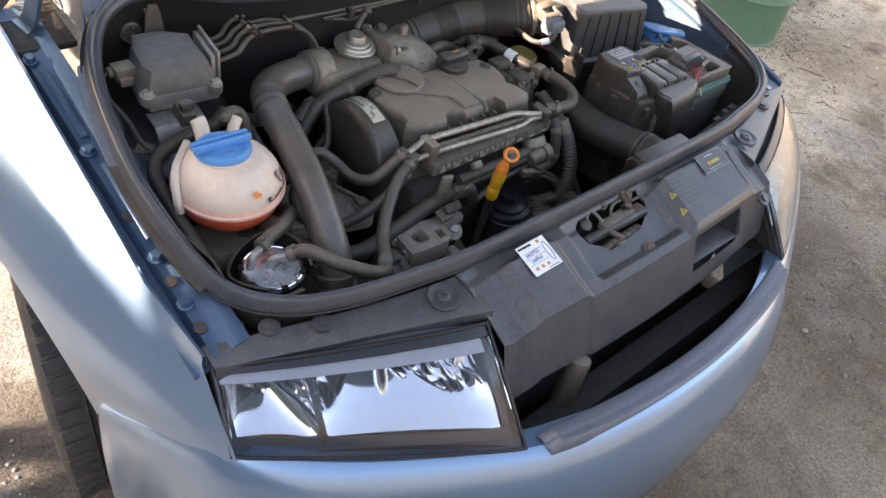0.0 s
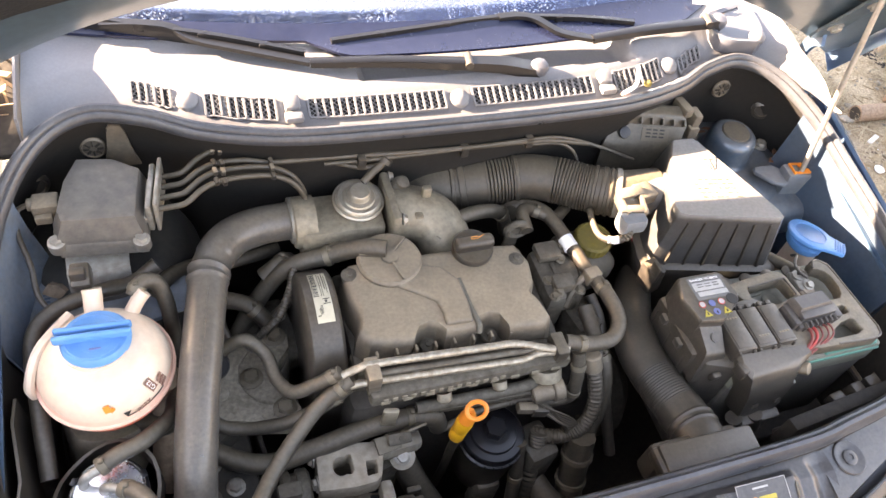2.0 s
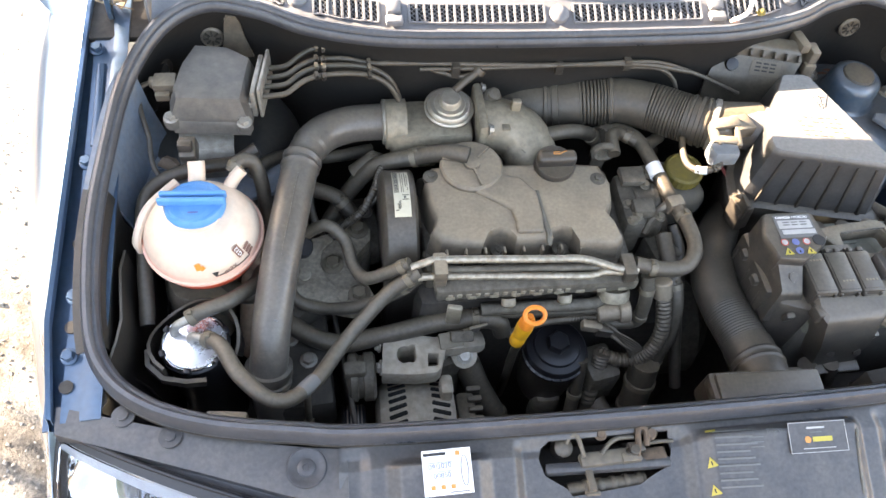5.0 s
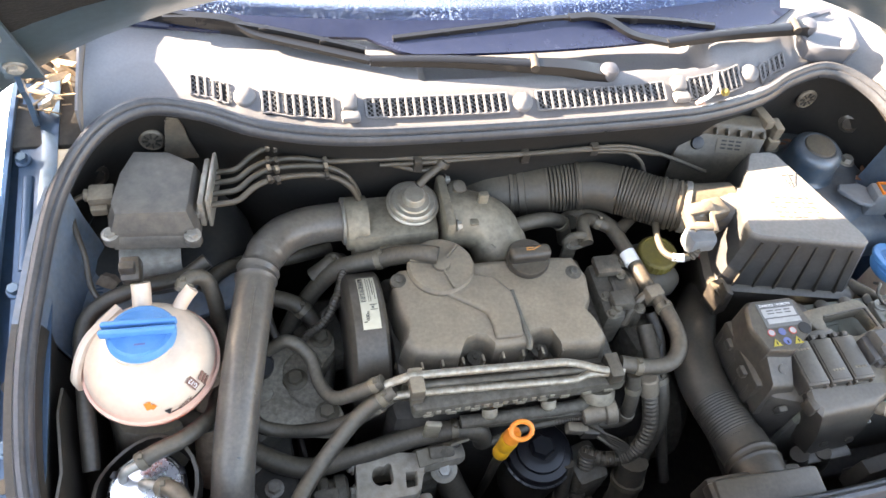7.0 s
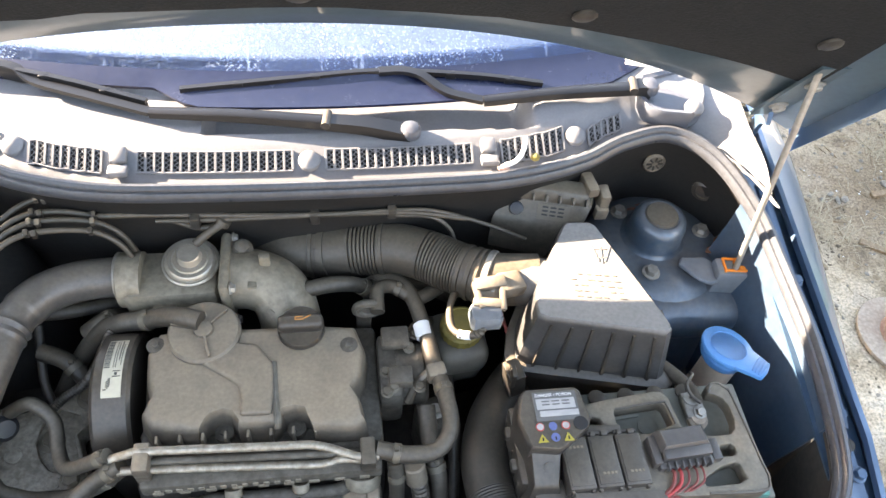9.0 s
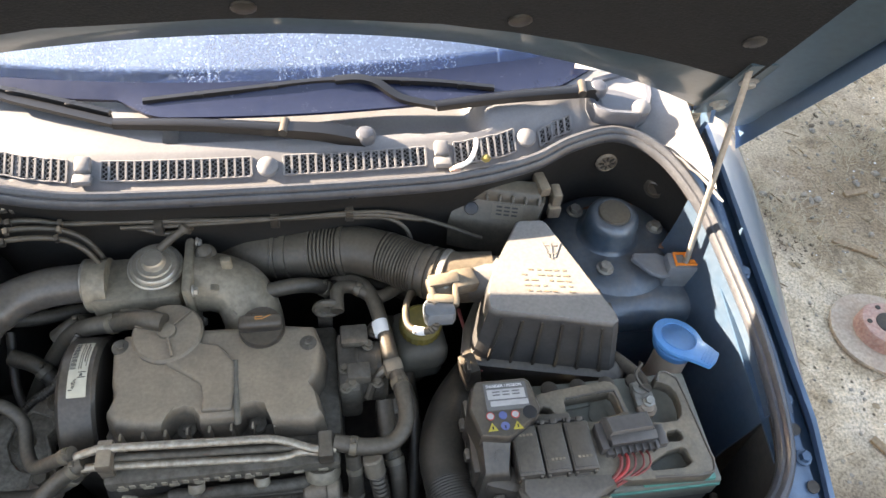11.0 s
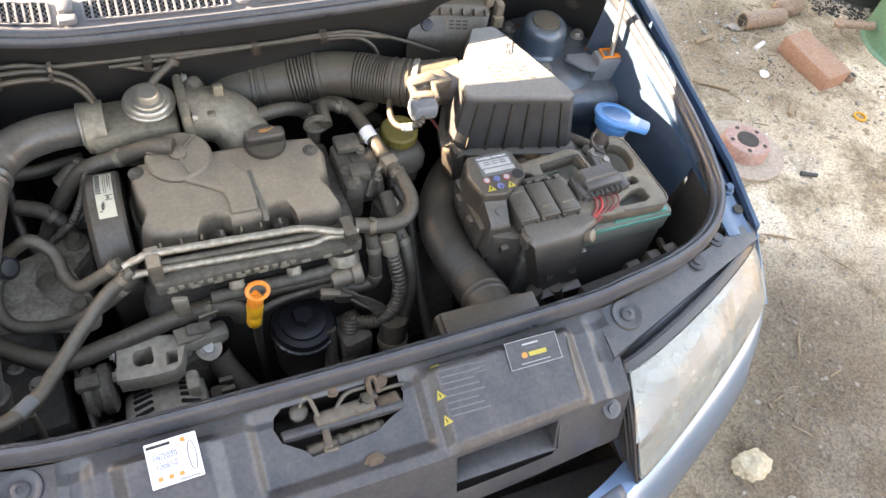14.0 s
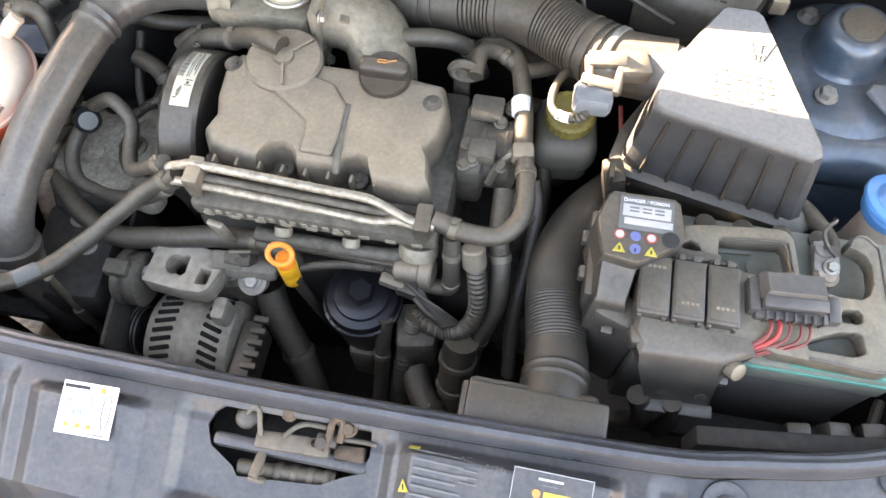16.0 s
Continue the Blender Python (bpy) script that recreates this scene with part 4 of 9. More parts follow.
part("corner_screw", spin([(0.0135, 0), (0.0130, 0.006), (0.009, 0.010), (0.003, 0.0115)], (0.527, 0.631, 0.873), (0, -0.2, 1), 20), "cowl", cowl)
# flower debris on the cowl edge
pet = thing("fallen_blossom", (0.262, 0.545, 0.862), "withered pale blossom stalk lying on the seal", "debris")
part("stalk", tube([(0.240, 0.538, 0.866), (0.262, 0.548, 0.868), (0.272, 0.562, 0.876), (0.275, 0.575, 0.882)], 0.0032, 5, 7), "white", pet)
part("petal", box((0.242, 0.537, 0.865), (0.015, 0.006, 0.003), 0.001, (0, 5, 10)), "rust_red", pet)
part("bud", spin([(0.002, 0), (0.006, 0.003), (0.006, 0.008), (0.002, 0.011)], (0.285, 0.551, 0.862), (0.2, 0.3, 1), 10), "yellow_dull", pet)

SHEEN_Y = 0.2145
M["glass"] = mat("dusty_windscreen_glass", (0.42, 0.52, 0.66), 0.03, 0.0, (0.50, 0.52, 0.55), 0.10, 5.0, 0.1, 0.0, up=0.0, trans=0.0)
gl = M["glass"].node_tree
gn, gk = gl.nodes, gl.links
gp = gn["Principled BSDF"]
glass_mix = gn.new("ShaderNodeMixShader")
clear = gn.new("ShaderNodeBsdfPrincipled")
# blue tint that helps paint in the sky mirrored by the glass
clear.inputs["Base Color"].default_value = (0.17, 0.30, 0.60, 1)
clear.inputs["Roughness"].default_value = 0.02
clear.inputs["Transmission Weight"].default_value = 1.0
clear.inputs["IOR"].default_value = 1.5
g_tc = gn.new("ShaderNodeTexCoord")


def g_noise(scale, detail, stretch, lo, hi, low, high):
    """Noise stretched along the glass and cut to a range."""
    mp = gn.new("ShaderNodeMapping")
    mp.inputs["Scale"].default_value = stretch
    gk.new(g_tc.outputs["Object"], mp.inputs["Vector"])
    t = gn.new("ShaderNodeTexNoise")
    t.inputs["Scale"].default_value, t.inputs["Detail"].default_value, t.inputs["Roughness"].default_value = scale, detail, 0.6
    gk.new(mp.outputs[0], t.inputs["Vector"])
    r = gn.new("ShaderNodeMapRange")
    r.inputs["From Min"].default_value, r.inputs["From Max"].default_value = lo, hi
    r.inputs["To Min"].default_value, r.inputs["To Max"].default_value = low, high
    gk.new(t.outputs["Fac"], r.inputs["Value"])
    return r.outputs[0]


def g_op(op, a, b):
    m = gn.new("ShaderNodeMath")
    m.operation, m.use_clamp = op, True
    gk.new(a, m.inputs[0])
    gk.new(b, m.inputs[1])
    return m.outputs[0]


# dried drops and dribbles in patches, and a pale film above the dark glass border
drops = g_op("MULTIPLY", g_noise(260.0, 3.0, (1, 1, 1), 0.56, 0.64, 0.0, 0.42), g_noise(5.0, 4.0, (1, 1, 1), 0.40, 0.62, 0.10, 1.0))
runs = g_op("MULTIPLY", g_noise(55.0, 2.0, (1, 0.06, 0.06), 0.62, 0.70, 0.0, 0.40), g_noise(4.0, 3.0, (1.6, 1, 1), 0.48, 0.62, 0.0, 1.0))
g_sep = gn.new("ShaderNodeSeparateXYZ")
gk.new(g_tc.outputs["Object"], g_sep.inputs[0])
g_bow = gn.new("ShaderNodeMath")
g_bow.operation = "MULTIPLY"
gk.new(g_sep.outputs["X"], g_bow.inputs[0])
gk.new(g_sep.outputs["X"], g_bow.inputs[1])
g_edge = gn.new("ShaderNodeMath")
g_edge.operation = "MULTIPLY_ADD"
g_edge.inputs[1].default_value = -0.26
gk.new(g_bow.outputs[0], g_edge.inputs[0])
gk.new(g_sep.outputs["Y"], g_edge.inputs[2])
# bright sky on the glass is painted in as part of this film
g_sheen = gn.new("ShaderNodeMapRange")
g_sheen.inputs["From Min"].default_value, g_sheen.inputs["From Max"].default_value = SHEEN_Y, SHEEN_Y + 0.006
g_sheen.inputs["To Min"].default_value, g_sheen.inputs["To Max"].default_value = 0.0, 0.34
gk.new(g_edge.outputs[0], g_sheen.inputs["Value"])
sheen_dust = g_op("MULTIPLY", g_sheen.outputs[0], g_noise(7.0, 6.0, (1, 1, 1), 0.3, 0.7, 0.7, 1.0))
gk.new(g_op("ADD", g_op("ADD", drops, runs), sheen_dust), glass_mix.inputs[0])
gk.new(clear.outputs[0], glass_mix.inputs[1])
gk.new(gp.outputs[0], glass_mix.inputs[2])
gk.new(glass_mix.outputs[0], gn["Material Output"].inputs["Surface"])

rows = []
for k in range(13):
    v = k / 12
    rows.append([ws_base(x * (1 - 0.12 * v)) + Vector((0, 0.85 * v, 0.50 * v - 0.03 * v * v)) for x in [lerp(-0.62, 0.62, i / 24) for i in range(25)]])
windscreen = part("windscreen", sheet(rows, 0.005, (0, 0.45, -0.9)), "glass", car, "dusty water-streaked windscreen glass")
windscreen.visible_shadow = False
rows = [[ws_base(x) + Vector((0, 0.03 + 0.75 * v, 0.03 * v - 0.05)) for x in [lerp(-0.60, 0.60, i / 12) for i in range(13)]] for v in [k / 6 for k in range(7)]]
# the blue in this colour stands in for sky reflected in the windscreen
M["dash"] = mat("sky_tinted_dashboard", (0.003, 0.006, 0.022), 0.75, 0.0, (0.005, 0.010, 0.030), 0.2, 10.0, 0.1, 0.1, up=0.0)
part("dashboard", sheet(rows, 0.02), "dash", car, "dark dashboard behind the windscreen")
# wider along the recess, where the strip paints in shade behind the wiper
rows = [[ws_base(x) + Vector((0, -0.006 - 0.034 * min(1, max(0, (x + 0.20) / 0.05)) * min(1, max(0, (0.50 - x) / 0.08)), 0.003)), ws_base(x) + Vector((0, 0.0, 0.006)), ws_base(x) + Vector((0, 0.018, 0.014))] for x in [lerp(-0.60, 0.60, i / 60) for i in range(61)]]
part("screen_trim", sheet(rows, 0.004), "trim_blue", car, "dark blue-black trim below the windscreen, widened to paint in shade")
solo("windscreen_sticker", box((0.471, 0.716, 0.888), (0.046, 0.016, 0.0012), 0.0005, (28, 0, -14)), "label_grey", "small pale sticker in the corner of the windscreen", "sticker")
# corner panels beside the cowl
for sg in (-1, 1):
    part("screen_pillar", sweep(spline([(sg * 0.668, 0.86, 0.885), (sg * 0.645, 1.00, 0.985), (sg * 0.60, 1.28, 1.18), (sg * 0.56, 1.53, 1.33)], 6), ring_section(0.028, 10)), "paint", car)


def wiper(label, nut, hinge, end, rod_pts, blade):
    """Nut and knuckle, a broad arm from the hinge, a thin rod from its end, and the blade."""
    w = part("wiper", sweep(spline([hinge, Vector(hinge).lerp(Vector(end), 0.5) + Vector((0, 0, 0.003)), end], 5), [(-0.010, -0.006), (0.010, -0.006), (0.009, 0.004), (0.006, 0.006), (-0.006, 0.006), (-0.009, 0.004)], up=(0, 0, 1), radius=lambda s: 1.0 - 0.25 * s), "wiper", car, label)
    part("rod", sweep(spline([end, *rod_pts], 6), [(-0.006, -0.003), (0.006, -0.003), (0.006, 0.003), (-0.006, 0.003)], up=(0, 0, 1)), "wiper", w)
    part("knuckle", sweep(spline([nut, Vector(nut).lerp(Vector(hinge), 0.5) + Vector((0, 0, 0.004)), hinge], 4), [(-0.014, -0.008), (0.014, -0.008), (0.012, 0.008), (-0.012, 0.008)], up=(0, 0, 1), radius=lambda s: 1.0 - 0.25 * s), "wiper", w)
    part("hinge_pin", rod(Vector(hinge) + Vector((-0.002, -0.013, 0.004)), Vector(hinge) + Vector((0.002, 0.013, 0.004)), 0.006, seg=12), "black", w)
    part("nut_cap", spin([(0.0135, 0), (0.0135, 0.009), (0.010, 0.014), (0.003, 0.016)], Vector(nut) + Vector((0, 0, 0.002)), (0, -0.2, 1), 20), "corner_plastic", w, "grey nut cap")
    b = spline(blade, 8)
    part("blade_rail", sweep([q + Vector((0, 0, 0.010)) for q in b], [(-0.0042, -0.002), (0.0042, -0.002), (0.0034, 0.004), (-0.0034, 0.004)], up=(0, 0, 1)), "wiper", w)
    part("blade_rubber", sweep(b, [(-0.002, -0.007), (0.002, -0.007), (0.002, 0.007), (-0.002, 0.007)], up=(0, 0, 1)), "wiper", w)
    for i in range(4, len(b) - 2, 6):
        part("yoke", box(b[i] + Vector((0, 0, 0.008)), (0.014, 0.009, 0.012), 0.002), "wiper", w)
    return w


wiper("black wiper arm and blade parked across the cowl", (0.129, 0.606, 0.862), (0.021, 0.618, 0.876), (-0.200, 0.641, 0.878), [(-0.273, 0.667, 0.882), (-0.343, 0.693, 0.886), (-0.372, 0.714, 0.892), (-0.414, 0.724, 0.894), (-0.46, 0.730, 0.892)],
      [(-0.205, 0.656, 0.872), (-0.308, 0.692, 0.878), (-0.412, 0.722, 0.882), (-0.55, 0.764, 0.888)])
wiper("black wiper arm and blade resting on the windscreen", (0.470, 0.668, 0.876), (0.444, 0.664, 0.884), (0.230, 0.646, 0.882), [(0.182, 0.660, 0.886), (0.151, 0.687, 0.892), (0.125, 0.697, 0.893), (0.093, 0.697, 0.892)],
      [(-0.165, 0.675, 0.874), (-0.023, 0.688, 0.878), (0.093, 0.698, 0.880), (0.221, 0.690, 0.878), (0.318, 0.678, 0.872)])
# upright end wall of the cowl beside the left hinge
part("cowl_end", sheet([[(-0.561, y, 0.81), (-0.560, y, 0.850 + 0.12 * (y - 0.58)), (-0.559, y, 0.872 + 0.20 * (y - 0.60))] for y in (0.585, 0.62, 0.66, 0.70, 0.75, 0.80)], 0.003, (-1, 0, 0)), "cowl", cowl, "upright grey panel at the end of the cowl")

# ---- headlights ----
HLC = {"ti": Vector((0.339, -0.050, 0.690)), "to": Vector((0.650, 0.084, 0.674)), "bi": Vector((0.342, -0.172, 0.556)), "bo": Vector((0.668, 0.010, 0.598))}


def hl(sg, u, v, d=0.0):
    p = (HLC["ti"].lerp(HLC["to"], u)).lerp(HLC["bi"].lerp(HLC["bo"], u), v)
    bulge = 0.014 * math.sin(math.pi * min(1, max(0, u))) ** 0.6 + 0.014 * math.sin(math.pi * min(1, max(0, v))) ** 0.8 * math.sin(math.pi * min(0.995, max(0.005, u))) ** 0.35
    n = Vector((0.30, -0.75, 0.58))
    q = p + n * bulge - Vector((0.10, -0.93, 0.08)) * d
    return Vector((sg * q.x, q.y, q.z))


def patch(sg, u0, u1, v0, v1, d, nu=20, nv=12, thick=0.0015, holes=()):
    bm = bmesh.new()
    grid = [[bm.verts.new(hl(sg, lerp(u0, u1, i / nu), lerp(v0, v1, j / nv), d(lerp(u0, u1, i / nu), lerp(v0, v1, j / nv)) if callable(d) else d)) for i in range(nu + 1)] for j in range(nv + 1)]
    for j in range(nv):
        for i in range(nu):
            u, v = lerp(u0, u1, (i + 0.5) / nu), lerp(v0, v1, (j + 0.5) / nv)
            if any(a < u < b and c < v < e for a, b, c, e in holes):
                continue
            bm.faces.new((grid[j][i], grid[j][i + 1], grid[j + 1][i + 1], grid[j + 1][i]))
    bmesh.ops.delete(bm, geom=[v for v in bm.verts if not v.link_faces], context="VERTS")
    bmesh.ops.solidify(bm, geom=bm.faces[:], thickness=thick)
    return bm


def lens_material(name, haze, tint):
    m = bpy.data.materials.new(name)
    m.use_nodes = True
    n, l = m.node_tree.nodes, m.node_tree.links
    p = n["Principled BSDF"]
    p.inputs["Base Color"].default_value = (0.95, 0.96, 0.97, 1)
    p.inputs["Roughness"].default_value = 0.02
    p.inputs["Transmission Weight"].default_value = 1.0
    p.inputs["IOR"].default_value = 1.3
    d = n.new("ShaderNodeBsdfPrincipled")
    d.inputs["Base Color"].default_value = (*tint, 1)
    d.inputs["Roughness"].default_value = 0.22
    tc = n.new("ShaderNodeTexCoord")
    t = n.new("ShaderNodeTexNoise")
    t.inputs["Scale"].default_value, t.inputs["Detail"].default_value = 14.0, 7.0
    l.new(tc.outputs["Object"], t.inputs["Vector"])
    r = n.new("ShaderNodeMapRange")
    r.inputs["From Min"].default_value, r.inputs["From Max"].default_value = 0.35, 0.65
    r.inputs["To Min"].default_value, r.inputs["To Max"].default_value = haze * 0.7, haze * 1.2
    l.new(t.outputs["Fac"], r.inputs["Value"])
    mx = n.new("ShaderNodeMixShader")
    l.new(r.outputs[0], mx.inputs[0])
    l.new(p.outputs[0], mx.inputs[1])
    l.new(d.outputs[0], mx.inputs[2])
    l.new(mx.outputs[0], n["Material Output"].inputs["Surface"])
    return m


M["lens"] = lens_material("clear_headlight_lens", 0.012, (0.5, 0.52, 0.56))
M["lens_hazy"] = lens_material("hazed_headlight_lens", 0.50, (0.35, 0.355, 0.31))

for sg, glass, label in ((-1, "lens", "clear glass headlight with chrome reflectors"), (1, "lens_hazy", "headlight with a hazed yellowed lens")):
    H = part("headlight", patch(sg, 0.0, 1.0, 0.0, 1.0, lambda u, v: 0.040 + 0.09 * math.sin(math.pi * v), thick=0.003), "black_clean", car, label)
    part("lens", patch(sg, 0.012, 0.99, 0.10, 0.99, 0.0, 26, 16, 0.003), glass, H, "glass lens").visible_shadow = False
    part("bezel", patch(sg, 0.0, 1.0, 0.0, 1.0, 0.022, 50, 30, 0.0015, holes=((0.045, 0.675, 0.21, 0.91), (0.705, 0.955, 0.23, 0.91))), "lamp_bezel", H, "smoky black inner bezel")
    part("top_edge", patch(sg, -0.005, 1.0, 0.0, 0.105, 0.003, 24, 4, 0.003), "black_clean", H)
    def bowl(u, v):
        d = 0.026 + 0.075 * max(0, 1 - ((u - 0.36) / 0.36) ** 2) * max(0.0, 1 - ((v - 0.50) / 0.46) ** 2)
        seam = 0.62 + 0.14 * math.cos((u - 0.16) * 13)
        if v < seam:
            k = min(1, (seam - v) / 0.04)
            d += k * (0.010 + 0.017 * abs(math.sin((u + 0.12 * v) * 52)) + 0.006 * math.sin((u - 0.2 * v) * 97))
        return d

    def indicator_bowl(u, v):
        d = 0.024 + 0.070 * max(0, 1 - ((u - 0.83) / 0.14) ** 2) * max(0.05, 1 - ((v - 0.52) / 0.44) ** 2)
        return d + (0.010 * abs(math.sin((u + 0.3 * v) * 62)) + 0.004 * math.sin(v * 60) if v < 0.66 + 0.06 * math.sin(u * 40) else 0)

    part("reflector", patch(sg, 0.035, 0.69, 0.19, 0.93, bowl, 170, 60, 0.001), "reflector", H, "fluted chrome main reflector")
    part("reflector", patch(sg, 0.695, 0.965, 0.21, 0.93, indicator_bowl, 80, 40, 0.001), "reflector", H, "chrome indicator reflector")
    part("divider", patch(sg, 0.680, 0.702, 0.20, 0.93, 0.018, 3, 14, 0.004), "black_clean", H, "dark bar between the reflectors")
    part("visor", patch(sg, 0.045, 0.985, 0.108, 0.225, 0.007, 30, 6, 0.0012), "frosted", H, "frosted grey strip above the reflectors")
    c = hl(sg, 0.36, 0.47, 0.075)
    part("bulb", spin([(0.007, 0), (0.008, 0.02), (0.006, 0.034), (0.002, 0.038)], c, (0.05 * sg, -0.95, 0.2), 14), "chrome", H)
    for v in (0.0, 1.0):
        rim = [hl(sg, lerp(-0.005, 1.005, k / 20), v * 0.995 + 0.002, 0.0) for k in range(21)]
        part("rim", sweep(rim, ring_section(0.0028, 8)), "black_clean", H)
    for u in (0.0, 1.0):
        rim = [hl(sg, u, lerp(0, 1, k / 12), 0.0) for k in range(13)]
        part("rim", sweep(rim, ring_section(0.0028, 8)), "black_clean", H)
    part("housing", loft([[hl(sg, u, v, 0.005) for u, v in ((0, 0), (1, 0), (1, 1), (0, 1))], [hl(sg, u, v, 0.10) - Vector((0, 0, 0.06)) for u, v in ((0.05, 0.1), (0.95, 0.1), (0.95, 0.9), (0.05, 0.9))]], caps=False), "black", H)

# ---- front wheels ----
def front_wheel(sg, steer=-12.0):
    W = part("wheel", spin([(0.285 - 0.10, -0.07), (0.185, 0.07)], (sg * 0.655, 0.55, 0.285), (1, 0, 0), 40), "dark", car, "worn tyre on a steel wheel")
    prof = [(0.19, -0.080), (0.235, -0.088), (0.268, -0.084), (0.283, -0.072), (0.286, -0.060), (0.286, -0.032), (0.279, -0.030), (0.279, -0.024), (0.287, -0.022), (0.287, 0.022), (0.279, 0.024), (0.279, 0.030), (0.286, 0.032), (0.286, 0.060), (0.283, 0.072), (0.268, 0.084), (0.235, 0.088), (0.19, 0.080)]
    part("tyre", spin(prof, (sg * 0.655, 0.55, 0.285), (1, 0, 0), 96), "tyre", W)
    tread = []
    for k in range(64):
        a = 2 * math.pi * k / 64
        for off, w in ((-0.056, 0.040), (0.056, 0.040), (0.0, 0.036)):
            bm = box((0, 0, 0), (w, 0.0215, 0.007), 0.0015, seg=1)
            bm.transform(pose(sg * 0.655 + off, 0.55 + 0.2875 * math.cos(a), 0.285 + 0.2875 * math.sin(a), math.degrees(a) - 90, 0, 14 if off else -14))
            tread.append(bm)
    t = part("tread", join(*tread), "tyre", W)
    t["kind"] = "stuff"
    part("rim", spin([(0.03, 0.0), (0.10, 0.012), (0.15, 0.004), (0.175, 0.03), (0.188, 0.034)], (sg * 0.69, 0.55, 0.285), (sg, 0, 0), 40), "zinc", W)
    hub = Vector((sg * 0.655, 0.55, 0.285)) - car.location
    W.matrix_basis = Matrix.Translation(hub) @ Matrix.Rotation(radians(steer), 4, "Z") @ Matrix.Translation(-hub) @ W.matrix_basis


for sg in (-1, 1):
    front_wheel(sg)
    part("arch_liner", loft([[(sg * x, 0.55 + 0.345 * math.cos(a), 0.285 + 0.345 * math.sin(a)) for a in [math.pi * k / 18 for k in range(19)]] for x in (0.58, 0.735)], caps=False, closed=False), "dark", car)

# ---- the cabin behind the windscreen, which shades the yard ----
for sg in (-1, 1):
    side = [[(sg * x, y, z) for x, z in ((0.775, 0.22), (0.80, 0.45), (0.79, 0.70), (0.74, 0.90))] for y in (0.95, 1.6, 2.4, 3.25)]
    part("body_side", sheet(side, 0.004, (-sg, 0, 0)), "paint", car)
    glass_side = [[(sg * 0.735, y0, 0.90), (sg * 0.65, y0 + dy, 1.16), (sg * 0.565, y0 + 1.9 * dy, 1.40)] for y0, dy in ((1.10, 0.26), (2.0, 0.0), (3.2, -0.12))]
    part("side_window", sheet(glass_side, 0.004, (-sg, 0, 0)), "black_clean", car)
part("roof", sheet([[(lerp(-0.57, 0.57, k / 8), y, z - 0.05 * (abs(k - 4) / 4) ** 2) for k in range(9)] for y, z in ((1.52, 1.36), (1.75, 1.44), (2.4, 1.47), (3.1, 1.44))], 0.004), "paint", car)


def tag_text(body, size, at, rot, material, parent, name="lettering"):
    """Raised lettering as a mesh: its centre at the place given, turned by rot degrees."""
    cu = bpy.data.curves.new(name, "FONT")
    cu.body, cu.size, cu.extrude, cu.align_x, cu.align_y = body, size, 0.0002, "CENTER", "CENTER"
    tmp = new("tmp_text", cu)
    bpy.context.view_layer.update()
    me = bpy.data.meshes.new_from_object(tmp.evaluated_get(bpy.context.evaluated_depsgraph_get()))
    bpy.data.objects.remove(tmp)
    bpy.data.curves.remove(cu)
    me.transform(Matrix.Translation(-ORG[parent]) @ pose(*at, *rot))
    me.materials.clear()
    me.materials.append(M[material])
    ob = new(name, me)
    ob.parent = parent
    ORG[ob] = ORG[parent]
    return ob


def bars(frm, items, material, parent, name="print"):
    """Flat bars (x, y, width, height) in the plane of the pose frm."""
    bms = []
    for x, y, w, h in items:
        b = box((x, y, 0.0), (w, h, 0.0005), 0, seg=1)
        b.transform(frm)
        bms.append(b)
    return part(name, join(*bms), material, parent, flat=True)


def hose(name, pts, r, label, material="rubber", group="engine hoses", clamps=(), category="hose", radius=None, seg=12, n=8):
    """A hose through the points, with spring clamps at the given shares of its length."""
    h = thing(name, pts[0], label, category, group)
    part("pipe", tube(pts, r, n, seg, radius), material, h)
    path = spline(pts, n)
    for c in clamps:
        i = min(len(path) - 2, max(1, round(c * (len(path) - 1))))
        d = (path[i + 1] - path[i - 1]).normalized()
        part("clamp", join(spin([(r * 1.05, 0), (r * 1.13, 0.0005), (r * 1.13, 0.0085), (r * 1.05, 0.009)], path[i] - d * 0.0045, d, 18),
                           box(path[i] + Vector((0, 0, r * 1.2)), (0.006, 0.006, 0.006), 0.001)), "clamp_dull", h, "spring hose clamp")
    return h


# ---- engine ----
engine = thing("engine", (-0.07, 0.33, 0.206), "dusty three-cylinder diesel engine in the bay", "engine")
part("block", box((-0.075, 0.34, 0.43), (0.30, 0.22, 0.44), 0.02), "dark", engine, "oily dark engine block")
part("cylinder_head", box((-0.07, 0.340, 0.655), (0.285, 0.165, 0.07), 0.008), "alu_dark", engine)
part("sump_side", box((0.12, 0.33, 0.40), (0.14, 0.20, 0.30), 0.03), "dark", engine)


def cover_outline(g, z):
    """The valve cover's outline, grown by g, with notches for the front screws."""
    pts = [(-0.202, 0.296), (-0.190, 0.279), (-0.150, 0.272), (-0.138, 0.272), (-0.128, 0.287), (-0.114, 0.292), (-0.102, 0.288), (-0.094, 0.275), (-0.070, 0.274), (-0.054, 0.274),
           (-0.044, 0.287), (-0.030, 0.290), (-0.016, 0.286), (-0.010, 0.266), (0.020, 0.262), (0.038, 0.261), (0.049, 0.271), (0.045, 0.295), (0.037, 0.312), (0.047, 0.328), (0.053, 0.362), (0.043, 0.394),
           (0.0, 0.400), (-0.12, 0.402), (-0.193, 0.401), (-0.204, 0.374), (-0.201, 0.338), (-0.195, 0.317)]
    c = Vector((-0.07, 0.34))
    return [(c.x + (x - c.x) * (1 + g / 0.14), c.y + (y - c.y) * (1 + g / 0.075), z) for x, y in pts]


